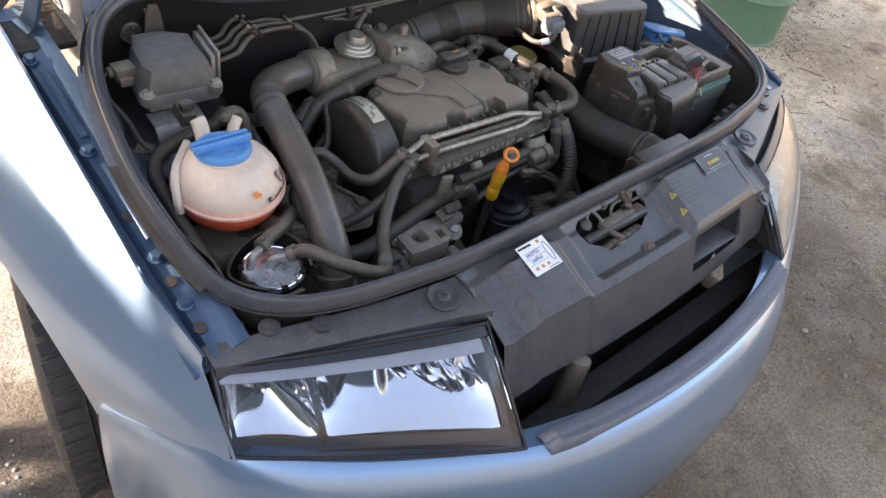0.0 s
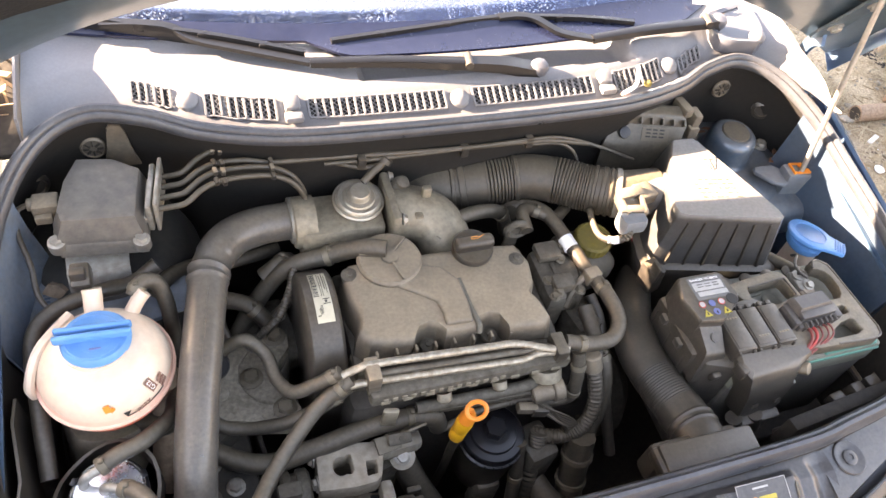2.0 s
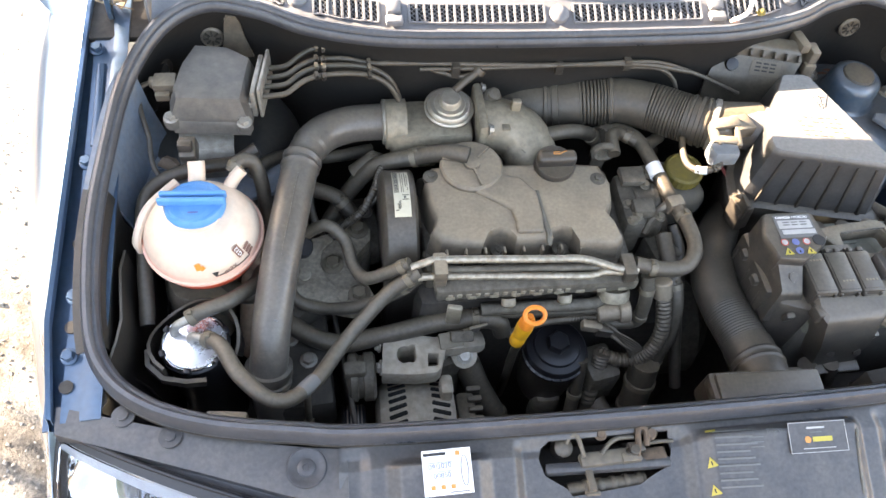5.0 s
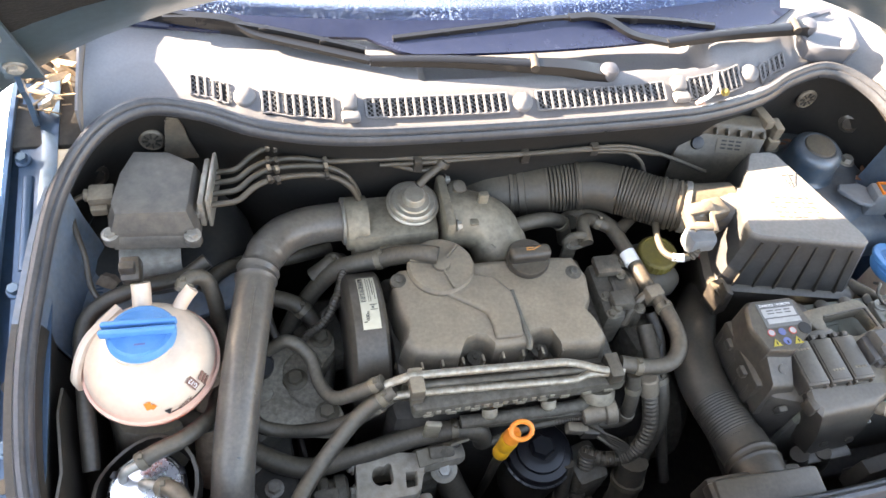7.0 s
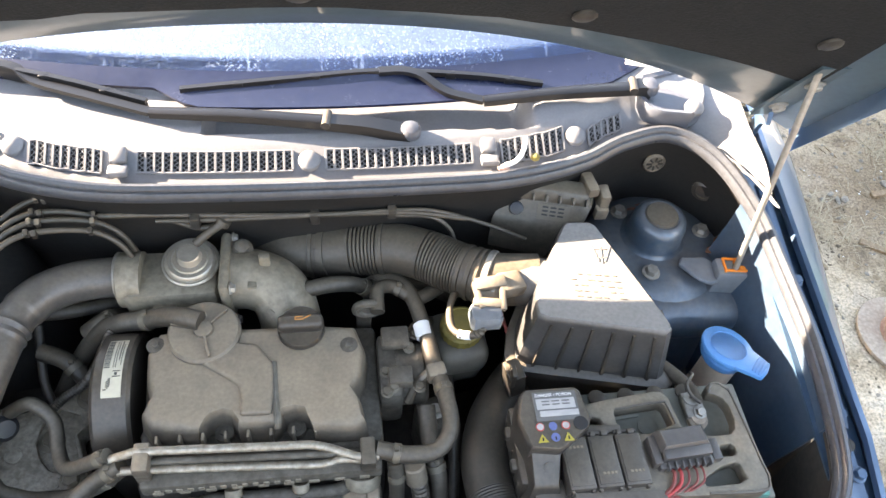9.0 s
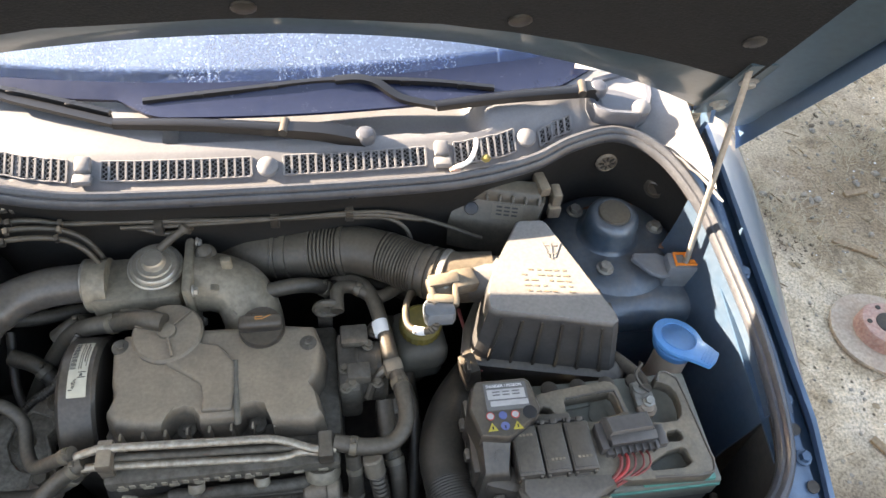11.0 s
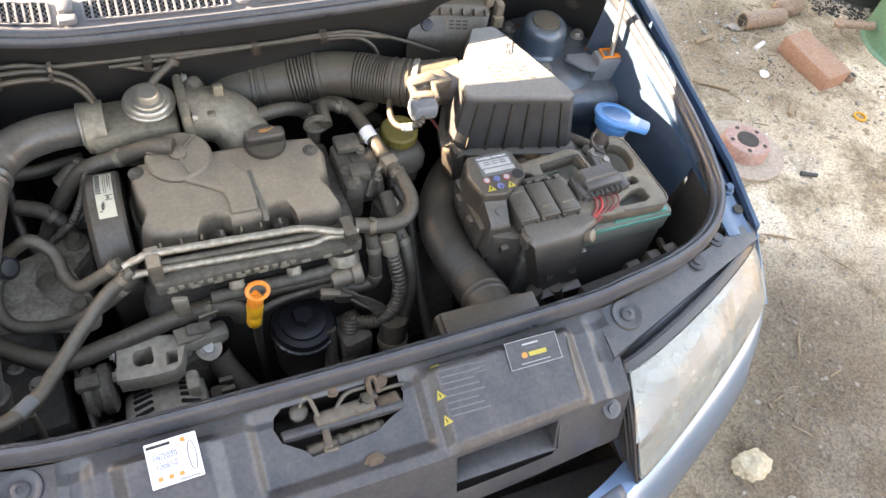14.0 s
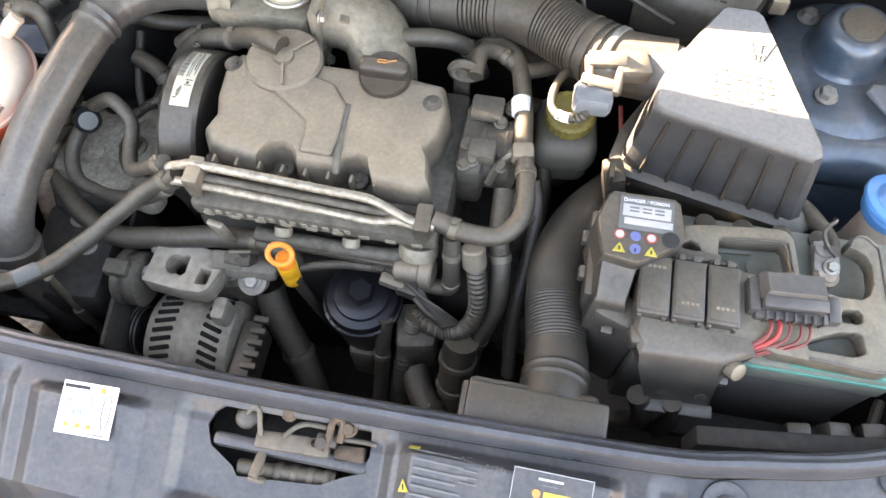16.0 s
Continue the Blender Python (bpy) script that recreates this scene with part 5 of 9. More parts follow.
cover = part("valve_cover", loft([cover_outline(0.014, 0.672), cover_outline(0.013, 0.684), cover_outline(0.008, 0.687), cover_outline(0.003, 0.722), cover_outline(0.0, 0.731), cover_outline(-0.004, 0.7345), cover_outline(-0.012, 0.7355)]), "cover", engine, "dusty grey plastic valve cover")
part("raised_panel", plate([(-0.169, 0.369), (-0.136, 0.350), (-0.109, 0.331), (-0.095, 0.320), (-0.092, 0.300), (-0.093, 0.282), (-0.056, 0.281), (-0.054, 0.306), (-0.055, 0.347), (-0.075, 0.374), (-0.130, 0.388), (-0.165, 0.386)], 0.731, 0.7405, 0.0045, seg=3), "cover", cover)
part("moulded_step", tube([(-0.055, 0.350, 0.7345), (-0.053, 0.310, 0.7345), (-0.050, 0.278, 0.7345), (-0.050, 0.270, 0.725)], 0.0042, 6, 8), "worn_tan", cover, "moulded step worn to pale tan")
for k in range(9):
    x = -0.186 + k * 0.0255
    part("rib", box((x, 0.2665, 0.706), (0.0035, 0.010, 0.034), 0.001), "cover", cover)
for x, y, z in ((-0.196, 0.384, 0.735), (0.036, 0.368, 0.7355), (-0.114, 0.278, 0.704), (-0.030, 0.277, 0.704)):
    part("cover_screw", join(spin([(0.011, -0.006), (0.011, 0.0), (0.0075, 0.001)], (x, y, z), (0, 0, 1), 18), hexbolt((x, y, z), (0, 0, 1), 0.005, 0.004, False)), "alu_dark", cover)
# breather cap with cross ribs
rc = part("breather_cap", spin([(0.044, 0), (0.044, 0.008), (0.041, 0.0115), (0.012, 0.0125), (0.011, 0.016), (0.004, 0.017)], (-0.139, 0.396, 0.732), (0, 0, 1), 36), "cover", engine, "round ribbed breather cap")
for a in (45, 165, 285):
    part("rib", box((-0.140 + 0.024 * math.cos(radians(a)), 0.396 + 0.024 * math.sin(radians(a)), 0.7455), (0.032, 0.0035, 0.004), 0.001, (0, 0, a)), "cover", rc)
oc = part("oil_filler_cap", spin([(0.026, 0), (0.029, 0.004), (0.029, 0.012), (0.027, 0.015), (0.010, 0.016)], (-0.022, 0.394, 0.732), (0, -0.1, 1), 28), "black", engine, "black oil filler cap with an orange symbol")
part("grip", box((-0.022, 0.392, 0.753), (0.056, 0.020, 0.022), 0.007, (6, 0, 0), 3), "black", oc)
part("symbol", join(box((-0.023, 0.3910, 0.7643), (0.010, 0.0012, 0.0006), 0, (6, 0, 0)), box((-0.023, 0.3945, 0.7645), (0.009, 0.0012, 0.0006), 0, (6, 0, 0)), box((-0.0275, 0.3925, 0.7644), (0.0012, 0.004, 0.0006), 0, (6, 0, 0)), box((-0.013, 0.3940, 0.7645), (0.010, 0.0012, 0.0006), 0, (6, 0, 25))), "orange_ink", oc)
# timing belt cover
def belt_arc(a, r=1.0):
    return 0.352 + 0.092 * r * math.cos(radians(a)), 0.640 + 0.102 * r * math.sin(radians(a))


prof = [belt_arc(200 - 220 * k / 20) for k in range(21)] + [(0.41, 0.45), (0.28, 0.45)]
rings = [[(x, 0.352 + (y - 0.352) * s, 0.58 + (z - 0.58) * s) for y, z in prof] for x, s in ((-0.268, 0.90), (-0.265, 0.97), (-0.260, 1.0), (-0.223, 1.0), (-0.219, 0.97))]
belt = part("timing_belt_cover", loft(rings), "black", engine, "black plastic timing belt cover")


def arc_patch(x0, x1, a0, a1, lift, n=8):
    """A patch that lies on the belt cover's round top."""
    return sheet([[(x, *belt_arc(lerp(a0, a1, k / n), 1 + lift / 0.095)) for x in (x0, x1)] for k in range(n + 1)], 0.0004)


part("label", arc_patch(-0.250, -0.228, 62, 112, 0.0012), "paper", belt, "yellowed paper barcode label")
for k in range(22):
    a = 64 + 1.2 * k
    part("barcode_bar", arc_patch(-0.2492, -0.2425, a, a + (0.42 if k % 3 else 0.75), 0.0018, 1), "label_ink", belt, flat=True)
for x0, x1, a0, a1 in ((-0.2392, -0.2384, 64, 90), (-0.2368, -0.2360, 66, 90), (-0.2338, -0.2326, 64, 84), (-0.2312, -0.2304, 68, 88), (-0.2385, -0.2300, 92.5, 93.1), (-0.2385, -0.2300, 96.6, 97.2), (-0.2366, -0.2336, 94, 95.8), (-0.2480, -0.2440, 106, 106.8)):
    part("print", arc_patch(x0, x1, a0, a1, 0.0018, 2), "label_ink", belt, flat=True)
yy, zz = belt_arc(102, 1.022)
tag_text("4006", 0.0070, (-0.2425, yy, zz), (-12, 0, 90), "label_ink", belt, "number")

# lifting eye
part("lifting_eye", join(box((0.058, 0.430, 0.700), (0.006, 0.020, 0.05), 0.002, (0, 0, 80)), tube([(0.062 + 0.015 * math.cos(radians(a)), 0.428, 0.722 + 0.013 * math.sin(radians(a))) for a in range(0, 360, 45)], 0.0055, 3, 8, closed=True)), "alu_dark", engine)

# injector rail and fuel pipes
rail = part("fuel_rail_housing", box((-0.068, 0.234, 0.693), (0.272, 0.034, 0.024), 0.005), "alu_dark", engine, "cast aluminium rail housing")
for k in range(14):
    part("rail_boss", box((-0.185 + k * 0.012, 0.2175, 0.694), (0.007, 0.004, 0.008), 0.0015), "alu", rail)
for x in (-0.105, -0.028):
    part("rail_stud", spin([(0.010, 0), (0.010, 0.010), (0.006, 0.014)], (x, 0.222, 0.674), (0, -0.7, -0.7), 14), "alu", rail)
part("rail_end", spin([(0.020, 0), (0.022, 0.006), (0.022, 0.016), (0.015, 0.020)], (0.045, 0.232, 0.668), (0, -0.5, -0.85), 20), "alu", rail)
for pts, r, mk in (([(-0.245, 0.248, 0.714), (-0.215, 0.250, 0.727), (-0.189, 0.250, 0.731), (-0.05, 0.247, 0.7245), (-0.013, 0.246, 0.723), (0.012, 0.240, 0.7205), (0.039, 0.230, 0.718), (0.064, 0.229, 0.716)], 0.0052, "steel"),
                   ([(-0.205, 0.243, 0.719), (-0.05, 0.240, 0.7135), (0.03, 0.238, 0.711), (0.060, 0.240, 0.710)], 0.0045, "alu_dark"),
                   ([(-0.235, 0.238, 0.708), (-0.20, 0.235, 0.716), (-0.05, 0.230, 0.7095), (0.0, 0.228, 0.7085), (0.020, 0.231, 0.711), (0.045, 0.228, 0.7125)], 0.0050, "steel")):
    part("fuel_pipe", tube(pts, r, 6, 10), mk, rail, "bare steel fuel pipe")
part("rail_strip", box((-0.068, 0.249, 0.705), (0.26, 0.010, 0.006), 0.002), "alu_dark", rail)
for x, y, z in ((-0.198, 0.243, 0.724), (0.052, 0.234, 0.713)):
    part("pipe_clamp", join(box((x, y, z), (0.018, 0.034, 0.022), 0.003), box((x, y - 0.012, z - 0.016), (0.016, 0.010, 0.02), 0.002)), "rubber" if x > 0 else "cover", rail)
part("bracket", box((-0.178, 0.212, 0.655), (0.020, 0.008, 0.055), 0.003, (8, 0, -12)), "alu", engine)
part("bracket", join(box((-0.165, 0.202, 0.612), (0.032, 0.016, 0.028), 0.003, (35, 0, 0)), hexbolt((-0.163, 0.196, 0.622), (0, -0.6, 0.8), 0.004, 0.003)), "alu_dark", engine)
part("head_pipe", tube([(-0.14, 0.218, 0.652), (-0.05, 0.216, 0.654), (0.01, 0.216, 0.654), (0.035, 0.225, 0.650)], 0.0085, 6, 10), "alu_dark", engine)
part("harness_rail", tube([(-0.14, 0.220, 0.632), (-0.05, 0.216, 0.634), (0.03, 0.212, 0.640)], 0.005, 6, 8), "rubber", engine)

# throttle body, EGR valve and intake elbow
thr = part("throttle_body", join(box((-0.186, 0.488, 0.709), (0.118, 0.074, 0.066), 0.010), spin([(0.034, 0), (0.036, 0.002), (0.036, 0.03)], (-0.252, 0.490, 0.727), (1, 0, 0), 28), box((-0.195, 0.447, 0.706), (0.03, 0.02, 0.034), 0.006)), "alu", engine, "cast aluminium throttle body")
part("flange", box((-0.116, 0.487, 0.722), (0.014, 0.092, 0.088), 0.006), "alu", thr)
for y, z in ((0.447, 0.685), (0.528, 0.757), (0.447, 0.757)):
    part("flange_bolt", hexbolt((-0.108, y, z), (1, 0, 0), 0.006, 0.006), "zinc", thr)
egr = part("egr_valve", spin([(0.022, -0.03), (0.031, -0.003), (0.0355, 0.0), (0.0362, 0.003), (0.0345, 0.005), (0.0320, 0.0045), (0.0312, 0.008), (0.0285, 0.0105), (0.0230, 0.0100), (0.0215, 0.0125), (0.0158, 0.0135), (0.0150, 0.0215), (0.0130, 0.0240), (0.003, 0.0245)], (-0.160, 0.494, 0.752), (0.02, -0.10, 1), 44), "disc_steel", thr, "dull zinc vacuum actuator disc")
part("vacuum_nipple", tube([(-0.152, 0.506, 0.775), (-0.136, 0.516, 0.783), (-0.120, 0.524, 0.790)], 0.0055, 5, 10), "rubber", egr)
part("intake_elbow", tube([(-0.112, 0.487, 0.722), (-0.082, 0.484, 0.722), (-0.054, 0.470, 0.715), (-0.040, 0.445, 0.695), (-0.037, 0.425, 0.655)], 0.040, 8, 24), "alu", thr, "cast aluminium intake elbow")
part("elbow_lug", box((-0.066, 0.482, 0.765), (0.014, 0.010, 0.024), 0.003), "alu", thr)
part("elbow_mark", box((-0.082, 0.455, 0.751), (0.011, 0.011, 0.004), 0.001), "alu", thr)
part("sensor_port", spin([(0.014, 0), (0.014, 0.014), (0.009, 0.018), (0.009, 0.026), (0.005, 0.028)], (-0.097, 0.512, 0.745), (0.1, -0.3, 1), 18), "alu_dark", thr)
part("linkage", join(box((-0.150, 0.440, 0.700), (0.040, 0.012, 0.03), 0.004, (20, 0, 0)), tube([(-0.125, 0.437, 0.715), (-0.118, 0.430, 0.700), (-0.120, 0.432, 0.68)], 0.004, 4, 8)), "alu_dark", thr)

# tandem pump beside the head
pump = part("tandem_pump", join(box((0.086, 0.352, 0.672), (0.030, 0.092, 0.074), 0.008), spin([(0.040, 0), (0.0405, 0.004), (0.039, 0.006), (0.039, 0.026), (0.0405, 0.028), (0.0400, 0.034), (0.034, 0.039), (0.012, 0.041)], (0.096, 0.355, 0.672), (1, 0, 0.05), 36)), "alu_dark", engine, "grimy aluminium tandem pump")
part("pump_boss", box((0.098, 0.330, 0.713), (0.030, 0.024, 0.018), 0.003), "alu_dark", pump)
for x, y in ((0.080, 0.312), (0.121, 0.316), (0.122, 0.392), (0.080, 0.340)):
    part("pump_bolt", hexbolt((x, y, 0.7095), (0, 0, 1), 0.0058, 0.006), "clamp_dull", pump)
part("pump_rib", join(*[box((0.127, 0.325 + 0.014 * k, 0.672), (0.006, 0.003, 0.062), 0.001) for k in range(5)]), "alu_dark", pump)
part("pump_union", join(rod((0.122, 0.372, 0.690), (0.142, 0.372, 0.694), 0.008, seg=12, bev=0.001), hexbolt((0.130, 0.372, 0.692), (1, 0, 0.2), 0.010, 0.006)), "zinc", pump)
part("pump_cap", box((0.095, 0.385, 0.716), (0.036, 0.03, 0.012), 0.003), "alu_dark", pump)

# dipstick
dip = part("dipstick", tube([(-0.088, 0.178, 0.640), (-0.090, 0.186, 0.58), (-0.085, 0.196, 0.48), (-0.08, 0.21, 0.38)], 0.0065, 6, 10), "rubber", engine, "dipstick tube")
part("handle", spin([(0.0085, 0.0), (0.0105, 0.004), (0.0105, 0.02), (0.0085, 0.024), (0.0105, 0.028), (0.0115, 0.05), (0.0105, 0.056)], (-0.0935, 0.181, 0.622), (0.07, -0.06, 1), 18), "yellow", dip, "yellow dipstick grip")
part("loop", join(spin([(0.0100, 0), (0.0108, 0.006), (0.0085, 0.016), (0.0035, 0.027)], (-0.0895, 0.1775, 0.678), (0.07, -0.06, 1), 18),
                  tube([Vector((-0.0855, 0.174, 0.722)) + Vector((0.0130 * math.cos(radians(a)), 0.0085 * math.sin(radians(a)) - 0.004, 0.0060 * math.sin(radians(a)) - 0.006)) for a in range(0, 360, 30)], 0.0031, 3, 8, closed=True)), "orange", dip, "orange dipstick loop")

# oil filter housing
flt = part("oil_filter_housing", spin([(0.030, 0), (0.040, 0.03), (0.046, 0.11), (0.0475, 0.125)], (-0.023, 0.200, 0.425), (0, -0.03, 1), 36), "black", engine, "black oil filter housing")
part("lid", spin([(0.0485, 0), (0.049, 0.008), (0.046, 0.0095), (0.0455, 0.016), (0.043, 0.0195), (0.034, 0.0215), (0.0325, 0.026), (0.024, 0.0285), (0.020, 0.029)], (-0.023, 0.197, 0.548), (0, -0.03, 1), 40), "black_clean", flt)
part("lid_hex", spin([(0.0175, 0), (0.0165, 0.011), (0.0145, 0.013)], (-0.023, 0.196, 0.576), (0, -0.03, 1), 6), "black_clean", flt)
for k in range(24):
    a = 2 * math.pi * k / 24
    part("lid_rib", box((-0.023 + 0.0478 * math.cos(a), 0.197 + 0.0478 * math.sin(a), 0.5525), (0.0022, 0.003, 0.010), 0.0006, (0, 0, math.degrees(a))), "black_clean", flt)
part("filter_bracket", box((-0.024, 0.165, 0.43), (0.04, 0.03, 0.09), 0.01), "alu_dark", flt)

# alternator, its bracket and tensioner
alt = part("alternator", spin([(0.030, 0), (0.055, 0.006), (0.063, 0.020), (0.064, 0.050), (0.0655, 0.052), (0.0655, 0.058), (0.064, 0.060), (0.063, 0.095), (0.054, 0.110), (0.030, 0.114)], (-0.286, 0.130, 0.486), (1, 0, 0.0), 44), "alu_bright", engine, "dusty aluminium alternator")
for xo, lean in ((-0.256, 16), (-0.196, -16)):
    for k in range(15):
        a = radians(18 + 144 * k / 14)
        c = (xo, 0.130 - 0.0637 * math.cos(a), 0.486 + 0.0637 * math.sin(a))
        slot = box((0, 0, 0), (0.026, 0.0060, 0.004), 0.0018, (0, 0, lean))
        slot.transform(pose(*c, 90 - math.degrees(a), 0, 0))
        part("vent_slot", slot, "liner", alt)
part("pulley", join(spin([(0.027, 0), (0.031, 0.003), (0.031, 0.03), (0.027, 0.033)], (-0.333, 0.130, 0.486), (1, 0, 0), 32), spin([(0.033, 0), (0.033, 0.003)], (-0.334, 0.130, 0.486), (1, 0, 0), 32)), "black_clean", alt)
for k in range(5):
    part("groove", spin([(0.0318, 0), (0.0318, 0.002)], (-0.327 + 0.005 * k, 0.130, 0.486), (1, 0, 0), 32), "zinc", alt)
part("rectifier", join(box((-0.158, 0.120, 0.495), (0.028, 0.075, 0.06), 0.008), *[box((-0.146, 0.097 + 0.015 * k, 0.528), (0.02, 0.008, 0.012), 0.002) for k in range(5)]), "rubber", alt)
hole_c = [(-0.2445 + 0.0105 * math.cos(radians(a)), 0.184 + 0.0125 * math.sin(radians(a))) for a in range(60, 301, 24)] + [(-0.233, 0.171), (-0.229, 0.176), (-0.229, 0.197), (-0.233, 0.199)]
brk = part("alternator_bracket", holed([(-0.277, 0.158), (-0.272, 0.213), (-0.240, 0.215), (-0.222, 0.212), (-0.190, 0.206), (-0.186, 0.190), (-0.196, 0.160), (-0.204, 0.154), (-0.231, 0.153)], [hole_c, [(-0.214, 0.164), (-0.200, 0.165), (-0.198, 0.183), (-0.212, 0.184)]], 0.568, 0.602, 0.003), "alu_bright", engine, "cast aluminium alternator bracket")
for nm, c, sz, rr, rot in (("web", (-0.228, 0.205, 0.560), (0.09, 0.012, 0.06), 0.004, (0, 0, 0)), ("arm", (-0.165, 0.205, 0.580), (0.075, 0.030, 0.028), 0.010, (0, 10, 8)), ("foot", (-0.188, 0.150, 0.548), (0.018, 0.03, 0.05), 0.006, (0, 0, 0))):
    part(nm, box(c, sz, rr, rot), "alu_bright", brk)
for y in (0.172, 0.206):
    part("bracket_bolt", hexbolt((-0.2775, y, 0.590), (-1, 0, 0.15), 0.008, 0.006), "zinc", brk)
part("bolt_boss", spin([(0.018, 0), (0.018, 0.014)], (-0.158, 0.197, 0.560), (0, -0.5, 0.85), 20), "alu_bright", brk)
part("bracket_bolt", hexbolt((-0.158, 0.190, 0.573), (0, -0.5, 0.85), 0.009, 0.006), "zinc", brk)
part("tensioner", join(spin([(0.030, 0), (0.034, 0.004), (0.034, 0.012), (0.030, 0.014), (0.030, 0.020), (0.034, 0.022), (0.034, 0.034), (0.028, 0.038)], (-0.322, 0.172, 0.565), (1, 0, 0), 28), box((-0.312, 0.168, 0.598), (0.03, 0.02, 0.016), 0.004)), "alu_dark", engine)

# left engine mount
MOUNT = [(-0.422, 0.270), (-0.424, 0.300), (-0.396, 0.366), (-0.378, 0.358), (-0.342, 0.369), (-0.308, 0.383), (-0.290, 0.384), (-0.280, 0.374), (-0.281, 0.354), (-0.305, 0.324), (-0.292, 0.290), (-0.281, 0.262), (-0.285, 0.247), (-0.297, 0.242), (-0.324, 0.248), (-0.366, 0.262)]
mount = part("engine_mount", plate(MOUNT, 0.596, 0.624, 0.006, seg=3), "mount_cast", engine, "rust-specked cast aluminium engine mount")
rim_in = [(-0.332, 0.362), (-0.350, 0.340), (-0.353, 0.316), (-0.345, 0.296), (-0.332, 0.280), (-0.317, 0.274), (-0.296, 0.280), (-0.301, 0.300), (-0.3085, 0.3235), (-0.300, 0.336), (-0.306, 0.352)]
round_holes = [[(x + 0.0075 * math.cos(radians(a)), y + 0.0075 * math.sin(radians(a))) for a in range(0, 360, 30)] for x, y in ((-0.376, 0.302), (-0.400, 0.304))]
part("mount_rim", holed(MOUNT, [rim_in, *round_holes], 0.6245, 0.6320, 0.0022), "mount_cast", mount)
for x, y in ((-0.376, 0.302), (-0.400, 0.304)):
    part("mount_hole", spin([(0.0072, 0), (0.0072, 0.001)], (x, y, 0.6245), (0, 0, 1), 18), "liner", mount)
    part("hole_rim", spin([(0.0078, 0), (0.0108, 0.0), (0.0100, 0.0016), (0.0082, 0.0018)], (x, y, 0.632), (0, 0, 1), 20), "mount_cast", mount)
for x, y, z in ((-0.336, 0.320, 0.6245), (-0.301, 0.264, 0.632), (-0.298, 0.373, 0.632)):
    part("mount_bolt", join(spin([(0.0155, 0), (0.0155, 0.002), (0.0125, 0.0035)], (x, y, z), (0, 0, 1), 24), hexbolt((x, y, z + 0.002), (0, 0, 1), 0.0105, 0.009)), "clamp_dull", mount)
part("mount_dimple", spin([(0.0085, 0), (0.0080, 0.0012), (0.004, 0.0016)], (-0.323, 0.262, 0.632), (0, 0, 1), 18), "mount_cast", mount)
part("mount_web", box((-0.38, 0.30, 0.57), (0.14, 0.08, 0.07), 0.012, (0, 0, 35)), "dark", mount)
part("mount_stud", spin([(0.014, 0), (0.016, 0.004), (0.016, 0.018), (0.011, 0.022)], (-0.384, 0.326, 0.668), (0.6, -0.5, 0.5), 18), "black_clean", mount)

# ---- pipes and hoses ----
boost = thing("boost_pipe", (-0.425, 0.12, 0.45), "dusty black plastic boost pipe across the bay", "pipe")
boost_pts = [(-0.246, 0.495, 0.727), (-0.270, 0.494, 0.728), (-0.302, 0.489, 0.730), (-0.334, 0.474, 0.733), (-0.355, 0.450, 0.736), (-0.369, 0.418, 0.738), (-0.376, 0.383, 0.737), (-0.384, 0.342, 0.733), (-0.399, 0.269, 0.717), (-0.411, 0.208, 0.688), (-0.418, 0.172, 0.655), (-0.424, 0.152, 0.605), (-0.427, 0.145, 0.45)]
boost_path = spline(boost_pts, 10)


def boost_at(y):
    """The share of the boost pipe's length at which it passes y."""
    return min(range(len(boost_path)), key=lambda k: abs(boost_path[k].y - y) + (1 if boost_path[k].z < 0.6 else 0)) / (len(boost_path) - 1)


B_COLLAR, B_SEAM = boost_at(0.418), boost_at(0.440)
part("pipe", tube(boost_pts, 0.0244, 10, 32, lambda s: 1 + (0.07 if s < B_SEAM else 0.0) + 0.13 * math.exp(-((s - B_COLLAR) / 0.009) ** 2) + 0.13 * math.exp(-((s - B_COLLAR - 0.03) / 0.006) ** 2)), "pipe", boost)
part("mould_line", tube([q + Vector((0.004, -0.004, 0.0236)) for q in boost_path[len(boost_path) * 6 // 12:len(boost_path) * 9 // 12:4]], 0.0009, 3, 6), "pipe", boost)
for r in (0.0275,):
    part("clamp", spin([(r, 0), (r + 0.003, 0.002), (r + 0.003, 0.010), (r, 0.012), (r, 0.02), (r + 0.002, 0.022), (r + 0.002, 0.03), (r, 0.032)], (-0.4205, 0.164, 0.640), (-0.1, -0.35, -0.93), 30), "pipe", boost)
part("clamp", spin([(0.031, 0), (0.0325, 0.001), (0.0325, 0.006), (0.031, 0.007)], (-0.256, 0.495, 0.727), (1, 0, 0), 30), "zinc", boost, "wire spring clip")
for k in range(4):
    part("moulded_mark", box((-0.366 - 0.006 * k, 0.352 - 0.03 * k, 0.7505 - 0.0065 * k), (0.006, 0.016, 0.002), 0.0006, (0, 25, -8)), "pipe", boost)

air = thing("air_intake_hose", (0.0, 0.53, 0.69), "black corrugated rubber air intake hose", "hose", "engine hoses")


air_path = spline([(-0.090, 0.565, 0.680), (-0.039, 0.541, 0.705), (0.004, 0.533, 0.712), (0.042, 0.526, 0.722), (0.081, 0.520, 0.730), (0.112, 0.513, 0.736), (0.148, 0.494, 0.742), (0.176, 0.474, 0.746), (0.200, 0.458, 0.750), (0.230, 0.443, 0.754), (0.285, 0.436, 0.757)], 70)


def air_cut(x0, x1):
    return [q for q in air_path if x0 <= q.x <= x1]


